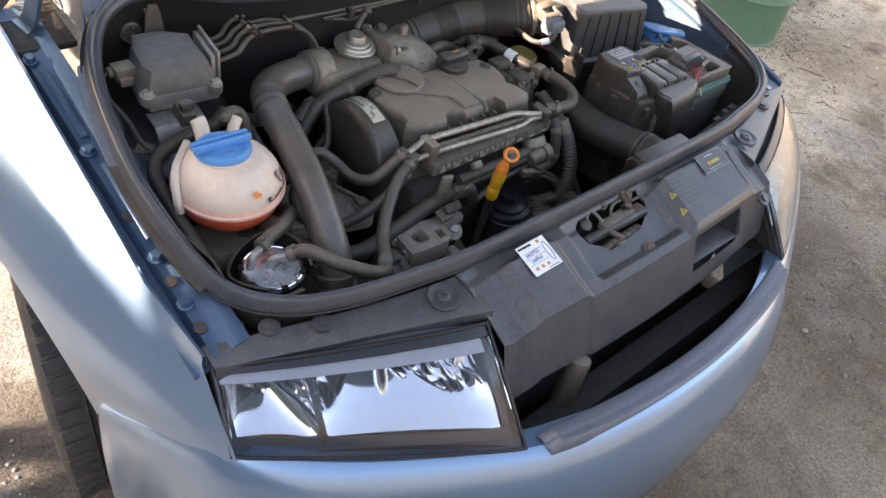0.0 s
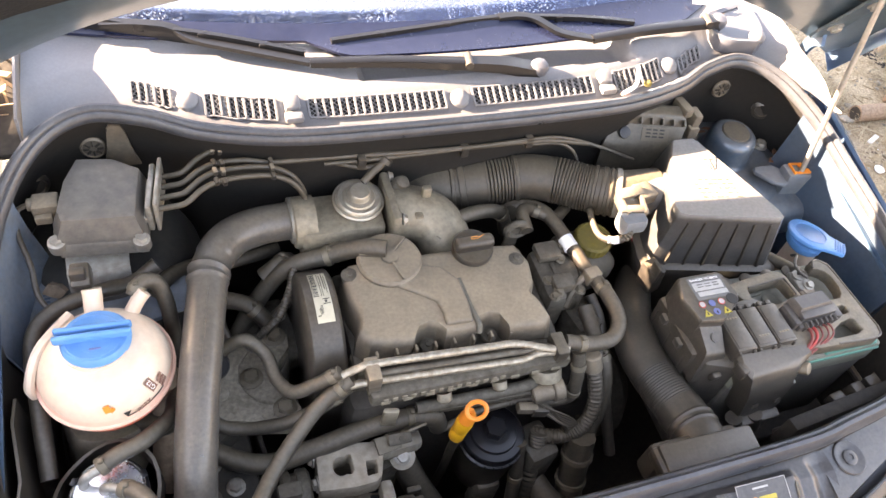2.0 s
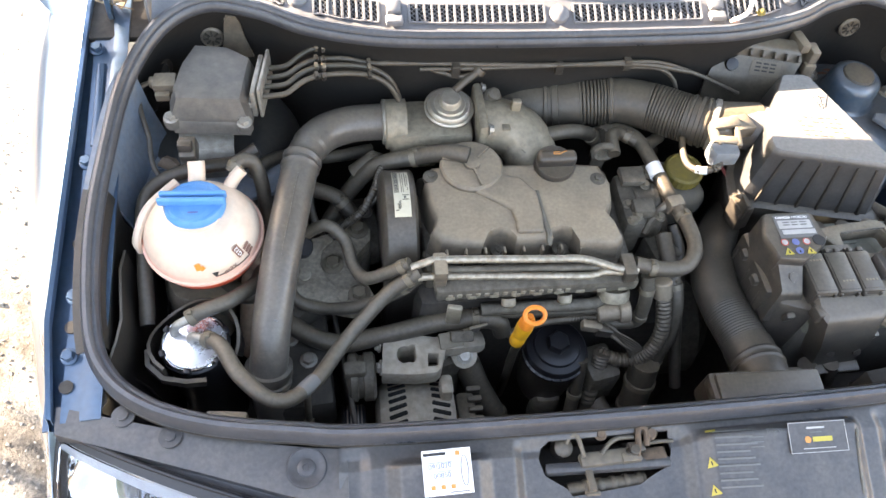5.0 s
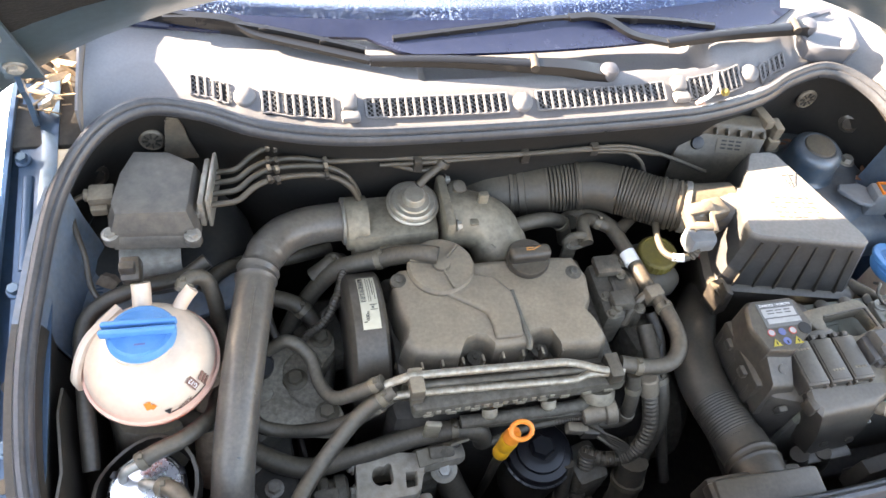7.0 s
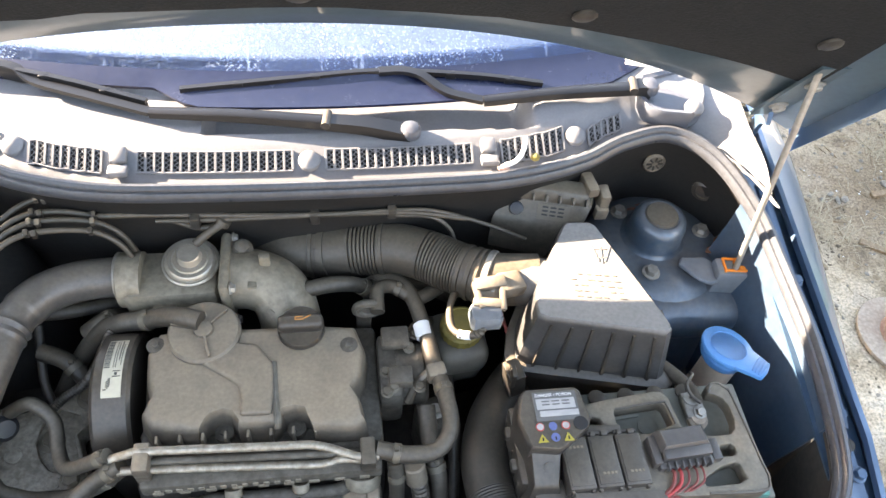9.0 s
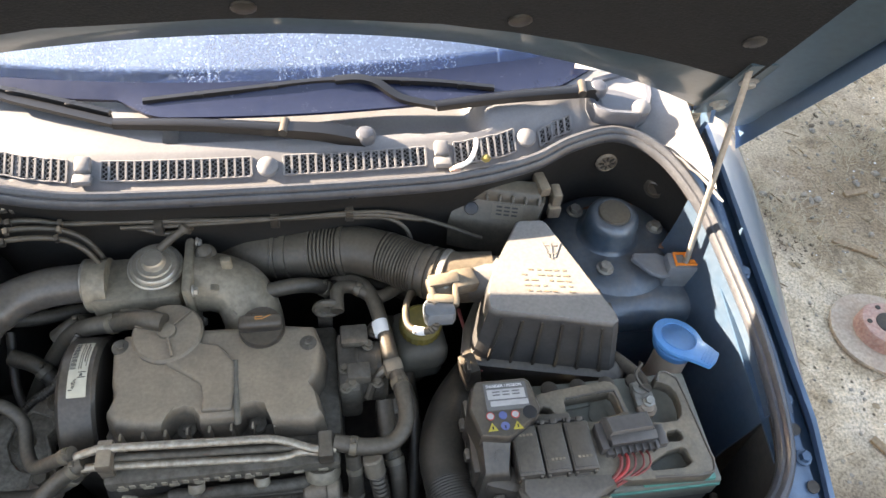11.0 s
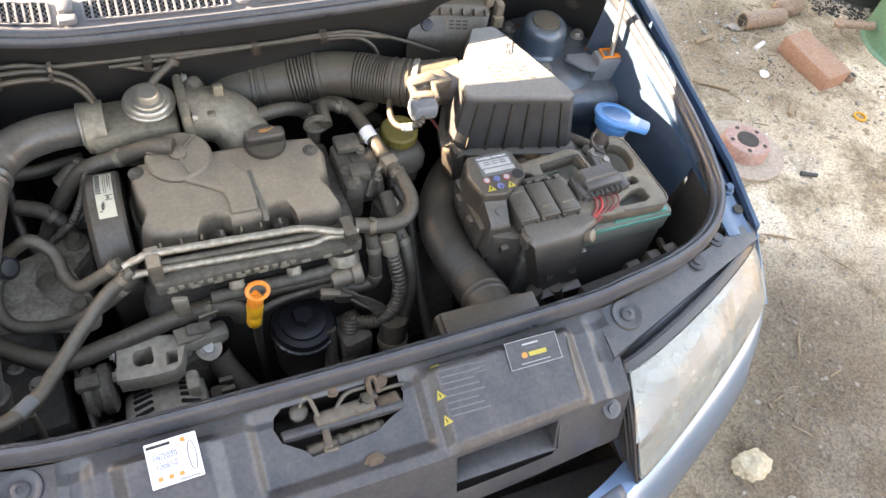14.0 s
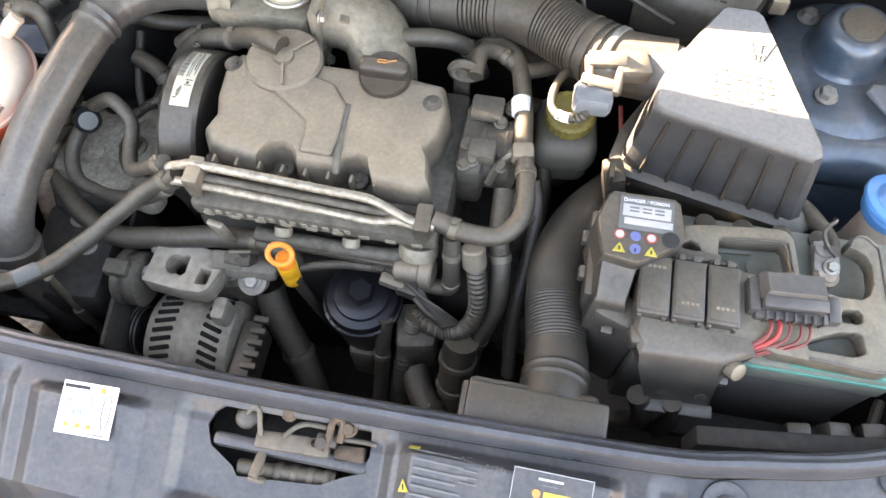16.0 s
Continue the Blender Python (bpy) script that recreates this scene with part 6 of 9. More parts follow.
for nm, x0, x1, waves in (("smooth_elbow", -0.1, 0.0455, 0), ("bellows", 0.044, 0.0885, 9), ("smooth_sleeve", 0.0875, 0.142, 0), ("bellows", 0.1405, 0.191, 13), ("end_sleeve", 0.190, 0.29, 0)):
    part(nm, sweep(air_cut(x0, x1), ring_section(0.0345, 32), radius=(lambda q: 1.03 - 0.085 * max(0.0, math.cos(q * 2 * math.pi * waves)) ** 3) if waves else (lambda q: 1.01)), "rubber", air)
for x, w in ((-0.006, 0.0025), (0.012, 0.0045), (0.090, 0.0025), (0.194, 0.0020), (0.205, 0.0030), (0.213, 0.0020)):
    i = min(range(1, len(air_path) - 1), key=lambda k: abs(air_path[k].x - x))
    d = (air_path[i + 1] - air_path[i - 1]).normalized()
    part("bead", spin([(0.0345, -w - 0.001), (0.0370, -w), (0.0370, w), (0.0345, w + 0.001)], air_path[i], d, 32), "rubber", air)
maf = thing("airflow_meter", (0.285, 0.43, 0.70), "black airflow meter with a plugged-in connector", "sensor")
part("body", rod((0.235, 0.443, 0.755), (0.325, 0.418, 0.762), 0.033, seg=28, bev=0.003), "lid_dust", maf)
part("clamp", spin([(0.0355, 0), (0.0375, 0.001), (0.0375, 0.008), (0.0355, 0.009)], (0.219, 0.448, 0.7525), (0.88, -0.45, 0.12), 30), "zinc", maf, "steel hose clamp")
mc = part("connector", loft([[(x, y, z) for x, y, z in ring_] for ring_ in [[(0.2040 + sx * w + 0.1 * dy, 0.3715 + dy + sy * h, 0.776 + z + 0.35 * dy) for sx, sy in ((-1, -0.6), (-0.8, -1), (0.8, -1), (1, -0.6), (1, 0.6), (0.8, 1), (-0.8, 1), (-1, 0.6))] for dy, w, h, z in ((0, 0.0185, 0.0115, -0.012), (0, 0.0200, 0.0145, -0.006), (0, 0.0200, 0.0145, 0.008), (0, 0.0180, 0.0120, 0.0125))]]), "socket", maf, "grey rounded sensor connector")
part("connector_frame", join(box((0.1965, 0.394, 0.790), (0.008, 0.036, 0.010), 0.002, (12, 0, 10)), box((0.2265, 0.390, 0.790), (0.008, 0.036, 0.010), 0.002, (12, 0, -4)), box((0.213, 0.4085, 0.7945), (0.040, 0.016, 0.012), 0.002, (12, 0, 6)), box((0.208, 0.3835, 0.787), (0.038, 0.012, 0.012), 0.002, (12, 0, -8)), box((0.213, 0.398, 0.782), (0.038, 0.034, 0.012), 0.002, (12, 0, 0)), box((0.240, 0.412, 0.785), (0.034, 0.030, 0.020), 0.004, (0, 10, 15))), "cover", mc, "open clip frame of the connector")
part("connector_screw", spin([(0.0035, 0), (0.0035, 0.003), (0.002, 0.0034)], (0.216, 0.403, 0.7875), (0, -0.2, 1), 12), "zinc", mc)
part("boot", tube([(0.199, 0.3625, 0.772), (0.197, 0.358, 0.766), (0.191, 0.3565, 0.760)], 0.0062, 10, 12, lambda s: 1 + 0.10 * math.sin(s * 2 * math.pi * 4)), "rubber", mc)
part("cable", tube([(0.191, 0.3565, 0.760), (0.183, 0.358, 0.756), (0.172, 0.363, 0.753), (0.164, 0.378, 0.750), (0.166, 0.405, 0.749), (0.176, 0.430, 0.742), (0.186, 0.448, 0.72)], 0.0048, 6, 10, lambda s: 1 + 0.05 * math.sin(s * 2 * math.pi * 40)), "rubber", maf)
part("cable_wrap", tube([(0.185, 0.3575, 0.757), (0.178, 0.360, 0.7545), (0.1715, 0.3635, 0.753)], 0.0056, 6, 10), "white", maf, "white tape wrapped round the cable")

duct = thing("air_inlet_duct", (0.21, 0.12, 0.60), "dusty black corrugated air inlet duct", "duct")
part("pipe", tube([(0.272, 0.378, 0.622), (0.256, 0.357, 0.630), (0.220, 0.301, 0.643), (0.200, 0.245, 0.650), (0.200, 0.205, 0.650), (0.205, 0.165, 0.653), (0.210, 0.124, 0.658), (0.210, 0.090, 0.666), (0.206, 0.066, 0.668)], 0.0315, 56, 28,
                  lambda s: 1 - 0.25 * max(0.0, 1 - s / 0.26) + (0.015 * math.cos(s * 2 * math.pi * 84) if 0.53 < s < 0.69 else 0) + (0.05 if s > 0.71 else 0) + 0.07 * math.exp(-((s - 0.80) / 0.008) ** 2) + 0.07 * math.exp(-((s - 0.84) / 0.007) ** 2)), "duct_black", duct)
part("mouth", join(box((0.194, 0.060, 0.692), (0.136, 0.040, 0.026), 0.005, (4, 0, -1)), box((0.128, 0.060, 0.690), (0.016, 0.040, 0.020), 0.004), box((0.252, 0.060, 0.690), (0.016, 0.040, 0.020), 0.004), box((0.19, 0.075, 0.66), (0.13, 0.03, 0.06), 0.008)), "black", duct, "black duct mouthpiece on the lock carrier")

hose("fuel_hose", [(0.062, 0.237, 0.717), (0.098, 0.229, 0.713), (0.132, 0.232, 0.712), (0.151, 0.255, 0.717), (0.150, 0.295, 0.721), (0.141, 0.343, 0.717), (0.135, 0.390, 0.716), (0.119, 0.455, 0.718), (0.088, 0.486, 0.706), (0.06, 0.49, 0.68)], 0.0105, "grey-dusted rubber fuel return hose", clamps=(0.07, 0.47))
part("white_band", rod((0.1335, 0.383, 0.717), (0.1305, 0.402, 0.7185), 0.0112, seg=16), "white", bpy.data.objects["fuel_hose"], "white marking band")
part("tee", join(box((0.142, 0.330, 0.719), (0.024, 0.020, 0.022), 0.004, (0, 0, 10)), tube([(0.138, 0.335, 0.72), (0.118, 0.325, 0.70), (0.108, 0.315, 0.675)], 0.006, 4, 8)), "cover", bpy.data.objects["fuel_hose"])
hose("fuel_hose", [(-0.236, 0.252, 0.724), (-0.262, 0.252, 0.706), (-0.292, 0.258, 0.684), (-0.308, 0.285, 0.676), (-0.316, 0.318, 0.684), (-0.338, 0.334, 0.700), (-0.36, 0.335, 0.690), (-0.384, 0.33, 0.672)], 0.0086, "dusty rubber fuel hose beside the engine", clamps=(0.06, 0.97))
hose("fuel_hose", [(-0.222, 0.243, 0.716), (-0.262, 0.232, 0.690), (-0.300, 0.205, 0.665), (-0.332, 0.172, 0.652), (-0.366, 0.122, 0.662), (-0.405, 0.092, 0.690), (-0.446, 0.122, 0.702), (-0.470, 0.162, 0.704), (-0.490, 0.178, 0.694)], 0.0098, "long dusty fuel hose looping to the filter", clamps=(0.05, 0.97))
part("printed_mark", rod((-0.362, 0.128, 0.6612), (-0.378, 0.109, 0.6698), 0.0101, seg=14), "grey_ink", bpy.data.objects["fuel_hose.002"])
hose("fuel_hose", [(-0.514, 0.207, 0.693), (-0.494, 0.216, 0.697), (-0.464, 0.228, 0.697), (-0.436, 0.258, 0.682), (-0.43, 0.30, 0.65), (-0.41, 0.34, 0.62)], 0.0098, "short dusty fuel hose from the filter", clamps=(0.06,))
hose("coolant_hose", [(-0.37, 0.325, 0.668), (-0.392, 0.312, 0.655), (-0.398, 0.285, 0.640), (-0.385, 0.262, 0.628), (-0.350, 0.252, 0.622), (-0.308, 0.240, 0.640), (-0.262, 0.236, 0.672), (-0.225, 0.240, 0.708)], 0.0090, "rubber hose curling over the engine mount", clamps=(0.93,))
hose("coolant_hose", [(-0.46, 0.31, 0.60), (-0.40, 0.245, 0.598), (-0.34, 0.215, 0.588), (-0.28, 0.215, 0.598), (-0.20, 0.222, 0.615), (-0.145, 0.218, 0.628), (-0.115, 0.215, 0.622), (-0.105, 0.21, 0.60)], 0.0135, "thick rubber coolant hose along the engine", clamps=(0.72,))
hose("radiator_hose", [(-0.150, 0.200, 0.530), (-0.135, 0.175, 0.500), (-0.112, 0.148, 0.462), (-0.090, 0.115, 0.42), (-0.075, 0.075, 0.36), (-0.07, 0.04, 0.32)], 0.0195, "thick dark radiator hose", clamps=(0.42,))
hose("vacuum_hose", [(0.083, 0.228, 0.700), (0.085, 0.214, 0.672), (0.085, 0.205, 0.640), (0.082, 0.204, 0.618), (0.062, 0.206, 0.612), (0.045, 0.208, 0.612)], 0.0095, "grey hose bending down beside the rail", clamps=(0.15, 0.45))
hose("wiring_conduit", [(0.108, 0.222, 0.680), (0.114, 0.205, 0.650), (0.118, 0.188, 0.615), (0.110, 0.176, 0.580), (0.090, 0.172, 0.560), (0.066, 0.176, 0.555), (0.04, 0.19, 0.55)], 0.0105, "corrugated black wiring conduit", radius=lambda s: 1 + 0.07 * math.sin(s * 2 * math.pi * 34), n=26)
part("collar", rod((0.106, 0.226, 0.688), (0.110, 0.214, 0.665), 0.0135, seg=16, bev=0.002), "cover", bpy.data.objects["wiring_conduit"])
hose("coolant_hose", [(0.128, 0.300, 0.690), (0.130, 0.255, 0.672), (0.138, 0.222, 0.645), (0.138, 0.195, 0.600), (0.126, 0.178, 0.560), (0.118, 0.168, 0.52), (0.115, 0.16, 0.44)], 0.0115, "rubber hose running down beside the gearbox", clamps=(0.28, 0.72))
hose("coolant_hose", [(0.105, 0.165, 0.560), (0.102, 0.150, 0.520), (0.10, 0.13, 0.46), (0.10, 0.10, 0.40)], 0.021, "thick grey radiator hose with a clamp", clamps=(0.3, 0.6))
hose("wiring_conduit", [(0.045, 0.185, 0.56), (0.038, 0.165, 0.52), (0.03, 0.14, 0.46), (0.028, 0.12, 0.40)], 0.0125, "ribbed black conduit going down", radius=lambda s: 1 + 0.07 * math.sin(s * 2 * math.pi * 22), n=30)
hose("coolant_hose", [(0.01, 0.175, 0.565), (0.008, 0.155, 0.52), (0.005, 0.13, 0.45), (0.0, 0.10, 0.38)], 0.010, "thin rubber hose behind the filter", clamps=(0.4,))
hose("coolant_hose", [(-0.06, 0.43, 0.72), (-0.035, 0.455, 0.724), (0.02, 0.470, 0.722), (0.06, 0.478, 0.700), (0.075, 0.475, 0.66)], 0.011, "dark coolant hose behind the cover", clamps=(0.75,))
hose("coolant_hose", [(0.075, 0.42, 0.725), (0.078, 0.452, 0.730), (0.10, 0.462, 0.720), (0.13, 0.445, 0.716), (0.165, 0.472, 0.70)], 0.0095, "short branched coolant hose", clamps=(0.55,))
hose("breather_hose", [(-0.350, 0.405, 0.585), (-0.322, 0.424, 0.630), (-0.290, 0.436, 0.674), (-0.268, 0.438, 0.696), (-0.243, 0.434, 0.712), (-0.214, 0.430, 0.722), (-0.191, 0.424, 0.735), (-0.165, 0.414, 0.748), (-0.142, 0.405, 0.750)], 0.0125, "grey rubber breather hose into the round cap", clamps=(0.62,))
part("nipple_end", spin([(0.005, 0), (0.0095, 0.001), (0.0095, 0.009), (0.006, 0.010)], (-0.119, 0.525, 0.788), (0.5, 0.3, 0.6), 16), "rubber", egr)
hose("vacuum_hose", [(-0.20, 0.534, 0.790), (-0.12, 0.528, 0.795), (0.0, 0.525, 0.800), (0.10, 0.525, 0.804), (0.155, 0.525, 0.800), (0.22, 0.522, 0.776), (0.285, 0.51, 0.75)], 0.0030, "thin black line along the bulkhead", "rubber")
hose("vacuum_hose", [(0.10, 0.524, 0.796), (0.15, 0.522, 0.792), (0.178, 0.515, 0.772), (0.185, 0.50, 0.74), (0.18, 0.48, 0.70)], 0.0030, "thin black line dropping from the bulkhead", "rubber")
for x in (-0.15, 0.0, 0.10):
    q = thing("pipe_clip", (x, 0.562, 0.785), "small black pipe clip on the bulkhead", "clip", "pipe clips")
    part("body", box((x, 0.528, 0.799 if x > 0 else 0.794), (0.012, 0.014, 0.018), 0.002), "black", q)

# harness connectors beside the filter
con = thing("injector_connector", (0.03, 0.20, 0.62), "dusty grey harness connectors with wires", "connector")
part("plug", rod((0.022, 0.207, 0.640), (0.052, 0.206, 0.646), 0.013, seg=18, bev=0.002), "cover", con)
part("collar", rod((0.050, 0.206, 0.645), (0.066, 0.205, 0.647), 0.0165, seg=20, bev=0.002), "cover", con)
part("plug", box((0.018, 0.200, 0.618), (0.030, 0.014, 0.014), 0.003, (0, 10, -8)), "cover", con)
part("plug", box((0.036, 0.196, 0.612), (0.024, 0.016, 0.018), 0.003, (0, 10, -8)), "black", con)
for k in range(5):
    part("wire", tube([(0.040, 0.192 + 0.003 * k, 0.612), (0.058, 0.178 + 0.004 * k, 0.604 - 0.003 * k), (0.074, 0.172 + 0.002 * k, 0.590), (0.082, 0.172, 0.566)], 0.0024, 6, 6), "rubber", con)

# ---- coolant tank ----
tank = thing("coolant_tank", (-0.506, 0.322, 0.56), "white spherical coolant tank with red coolant and a blue cap", "coolant tank")
TC = Vector((-0.4965, 0.317, 0.698))


TB = TC + Vector((0, 0, 0.020))
TW, TUP, TLOW = 0.0735, 0.059, 0.062


def ball(z0, z1, n=14):
    """Profile of the flattened ball between two heights about its seam."""
    out = []
    for k in range(n + 1):
        z = lerp(z0, z1, k / n)
        out.append((TW * math.sqrt(max(1e-6, 1 - (z / (TUP if z > 0 else TLOW)) ** 2)), z))
    return out


part("body", spin([*ball(0.012, 0.046), (0.042, 0.048)], TB, (0, -0.06, 1), 48), "tank", tank)
part("lower_body", spin(ball(-0.002, 0.012), TB, (0, -0.06, 1), 48), "tank_pink", tank)
part("coolant", spin(ball(-0.060, -0.002), TB, (0, -0.06, 1), 48), "red", tank, "part of the tank tinted red by coolant")
part("seam", spin([(TW - 0.006, -0.002), (TW + 0.003, -0.001), (TW + 0.003, 0.003), (TW - 0.005, 0.004)], TB, (0, -0.06, 1), 48), "tank_pink", tank)
part("rib", tube([TC + Vector((-0.030, 0.055, 0.060)), TC + Vector((-0.064, 0.020, 0.052)), TC + Vector((-0.079, -0.010, 0.030)), TC + Vector((-0.078, -0.014, 0.010))], 0.006, 6, 8), "tank", tank)
part("neck", spin([(0.037, 0), (0.037, 0.012)], TC + Vector((-0.003, 0.006, 0.056)), (0, 0.08, 1), 36), "tank", tank)
cap = part("cap", spin([(0.0370, 0), (0.0376, 0.003), (0.0376, 0.011), (0.0350, 0.0145), (0.006, 0.016)], TC + Vector((-0.002, 0.009, 0.062)), (0, 0.10, 1), 44), "blue", tank, "blue plastic screw cap")
part("grip", box(TC + Vector((-0.003, 0.0165, 0.0815)), (0.081, 0.0065, 0.012), 0.003, (-5, 0, -2), 3), "blue", cap)
part("grip", box(TC + Vector((-0.004, 0.0055, 0.0825)), (0.082, 0.0065, 0.012), 0.003, (-5, 0, -2), 3), "blue", cap)
part("groove", box(TC + Vector((-0.003, 0.011, 0.0785)), (0.076, 0.004, 0.002), 0, (-5, 0, -2)), "ink", cap)
part("inset_ring", spin([(0.030, 0), (0.031, 0.0006), (0.030, 0.0012), (0.029, 0.0006)], TC + Vector((-0.003, 0.008, 0.0770)), (0, 0.08, 1), 40), "blue", cap)
part("moulded_symbol", box(TC + Vector((-0.002, -0.009, 0.0795)), (0.012, 0.0025, 0.0008), 0.0003, (-5, 0, 0)), "blue_ink", cap)
part("outlet", tube([TC + Vector((-0.006, 0.050, 0.050)), TC + Vector((-0.004, 0.066, 0.070)), TC + Vector((-0.004, 0.074, 0.078))], 0.011, 4, 14), "tank", tank)
part("level_plug", join(box((-0.510, 0.408, 0.778), (0.022, 0.03, 0.026), 0.004, (20, 0, 0)), box((-0.511, 0.400, 0.795), (0.018, 0.012, 0.014), 0.003)), "black", tank, "black level sensor plug")
part("outlet", tube([TC + Vector((0.034, 0.052, 0.050)), TC + Vector((0.044, 0.062, 0.060)), TC + Vector((0.052, 0.068, 0.066))], 0.0085, 4, 12), "tank", tank)
def on_ball(az, el, lift=0.0006):
    h = TUP if el > 0 else TLOW
    p = Vector((TW * math.cos(el) * math.sin(az), -TW * math.cos(el) * math.cos(az), h * math.sin(el)))
    n = Vector((p.x / TW ** 2, p.y / TW ** 2, p.z / h ** 2)).normalized()
    p.y -= 0.06 * p.z
    return TB + p + n * lift, n


def ball_mark(az, el, w, h, material, turn=0):
    q, n = on_ball(radians(az), radians(el))
    b = box((0, 0, 0), (w, h, 0.0006), 0, seg=1)
    b.transform(Matrix.Translation(q) @ n.to_track_quat("Z", "Y").to_matrix().to_4x4() @ pose(0, 0, 0, 0, 0, turn))
    return b


part("stain", join(ball_mark(2, 26, 0.007, 0.009, "", 15), ball_mark(6, 24, 0.006, 0.005, "", 40)), "orange", tank, "small orange stain")
def ball_text(body, size, az, el, turn, material):
    q, n = on_ball(radians(az), radians(el), 0.0012)
    e = (n.to_track_quat("Z", "Y").to_matrix().to_4x4() @ pose(0, 0, 0, 0, 0, turn)).to_euler()
    return tag_text(body, size, q[:], (math.degrees(e.x), math.degrees(e.y), math.degrees(e.z)), material, tank)


ball_text("max", 0.011, 32, 12, 12, "tank_ink")
part("print_box", ball_mark(47, 26, 0.009, 0.016, "", 10), "tank_ink", tank)
ball_text("G12", 0.0075, 47, 26, 100, "white")
for k in range(3):
    part("print", ball_mark(58 + 0.4 * k, 24 - 5 * k, 0.011, 0.0035, "", 15), "tank_ink", tank)
part("level_line", sweep([on_ball(radians(a), radians(7 + 0.05 * a))[0] for a in range(16, 60, 4)], ring_section(0.0006, 5)), "ink", tank)
part("level_arrow", plate([(-0.004, 0.004), (0.004, 0.004), (0, -0.004)], 0, 0.0006, 0, Matrix.Translation(on_ball(radians(17), radians(11))[0]) @ on_ball(radians(17), radians(11))[1].to_track_quat("Z", "Y").to_matrix().to_4x4()), "ink", tank)
hose("coolant_hose", [(-0.458, 0.386, 0.756), (-0.448, 0.398, 0.764), (-0.432, 0.402, 0.756), (-0.424, 0.392, 0.728), (-0.422, 0.372, 0.68), (-0.42, 0.35, 0.62)], 0.0098, "rubber hose on the coolant tank", clamps=(0.1,))
hose("coolant_hose", [(-0.49, 0.30, 0.62), (-0.45, 0.275, 0.63), (-0.43, 0.30, 0.62), (-0.42, 0.36, 0.60)], 0.013, "hose below the coolant tank")

# ---- fuel filter ----
FX, FY = -0.508, 0.186
ff = thing("fuel_filter", (FX, FY, 0.45), "fuel filter with a bright steel lid in a black holder", "fuel filter")
part("canister", spin([(0.034, 0), (0.0395, 0.006), (0.0395, 0.195), (0.0425, 0.200), (0.0425, 0.2085), (0.0400, 0.2105), (0.0375, 0.2085)], (FX, FY, 0.46), (0, 0, 1), 40), "black_clean", ff)
part("lid", spin([(0.0375, 0), (0.0375, 0.003), (0.0362, 0.0042), (0.018, 0.0046), (0.016, 0.0056), (0.006, 0.006)], (FX, FY, 0.6685), (0, 0, 1), 40), "bright_lid", ff, "shiny steel filter lid")
part("lid_ring", spin([(0.0392, 0), (0.0404, 0.0012), (0.0392, 0.0024), (0.0380, 0.0012)], (FX, FY, 0.6712), (0, 0, 1), 44), "chrome", ff, "bright crimped ring")
for x, y, dx, dy in ((-0.522, 0.203, 0.011, 0.004), (-0.500, 0.182, 0.012, -0.006)):
    part("spigot", tube([(x - dx, y - dy, 0.672), (x - dx * 0.8, y - dy * 0.8, 0.684), (x - dx * 0.2, y - dy * 0.2, 0.691), (x + dx, y + dy, 0.693)], 0.0055, 5, 12), "zinc", ff)
for a in (20, 75, 150, 200, 262, 318):
    a = radians(a)
    part("crimp", box((FX + 0.0400 * math.cos(a), FY + 0.0400 * math.sin(a), 0.6725), (0.007, 0.009, 0.005), 0.0012, (0, 0, math.degrees(a))), "black_clean", ff)
holder = [Vector((FX + 0.054 * math.cos(radians(a)), FY + 0.004 + 0.054 * math.sin(radians(a)), 0.664 + 0.012 * math.sin(radians(a * 2)))) for a in range(-20, 250, 15)]
part("holder", sweep(holder, [(-0.002, -0.022), (0.002, -0.022), (0.002, 0.010), (-0.002, 0.010)], up=(0, 0, 1)), "black", ff, "black plastic filter holder")
part("holder_arm", sweep([Vector(p) for p in ((-0.566, 0.182, 0.660), (-0.562, 0.160, 0.664), (-0.542, 0.140, 0.666), (-0.515, 0.134, 0.665), (-0.492, 0.136, 0.662))], [(-0.003, -0.006), (0.003, -0.006), (0.003, 0.006), (-0.003, 0.006)], up=(0, 0, 1)), "black", ff)
part("base", box((-0.504, 0.18, 0.46), (0.11, 0.11, 0.02), 0.006), "dark", ff)
part("pull_tab", box((-0.470, 0.095, 0.640), (0.05, 0.016, 0.014), 0.003, (0, 0, -6)), "cover", ff)

# ---- brake pressure unit ----
M["abs"] = mat("charcoal_plastic", (0.030, 0.030, 0.033), 0.42, 0.0, (0.25, 0.22, 0.18), 0.34, 13.0, 0.08, 0.05, up=0.20)
ab = thing("abs_unit", (-0.475, 0.50, 0.70), "black brake pressure unit on a grey bracket", "brake unit")
TOP = [(-0.507, 0.568), (-0.465, 0.563), (-0.434, 0.541), (-0.4435, 0.462), (-0.525, 0.467), (-0.530, 0.486), (-0.522, 0.532)]
LOW = [(-0.508, 0.576), (-0.462, 0.570), (-0.428, 0.545), (-0.437, 0.452), (-0.534, 0.460), (-0.539, 0.486), (-0.529, 0.536)]
MID = Vector((-0.482, 0.514))


def abs_ring(pts, g, z):
    return [(MID.x + (x - MID.x) * g, MID.y + (y - MID.y) * g, z) for x, y in pts]


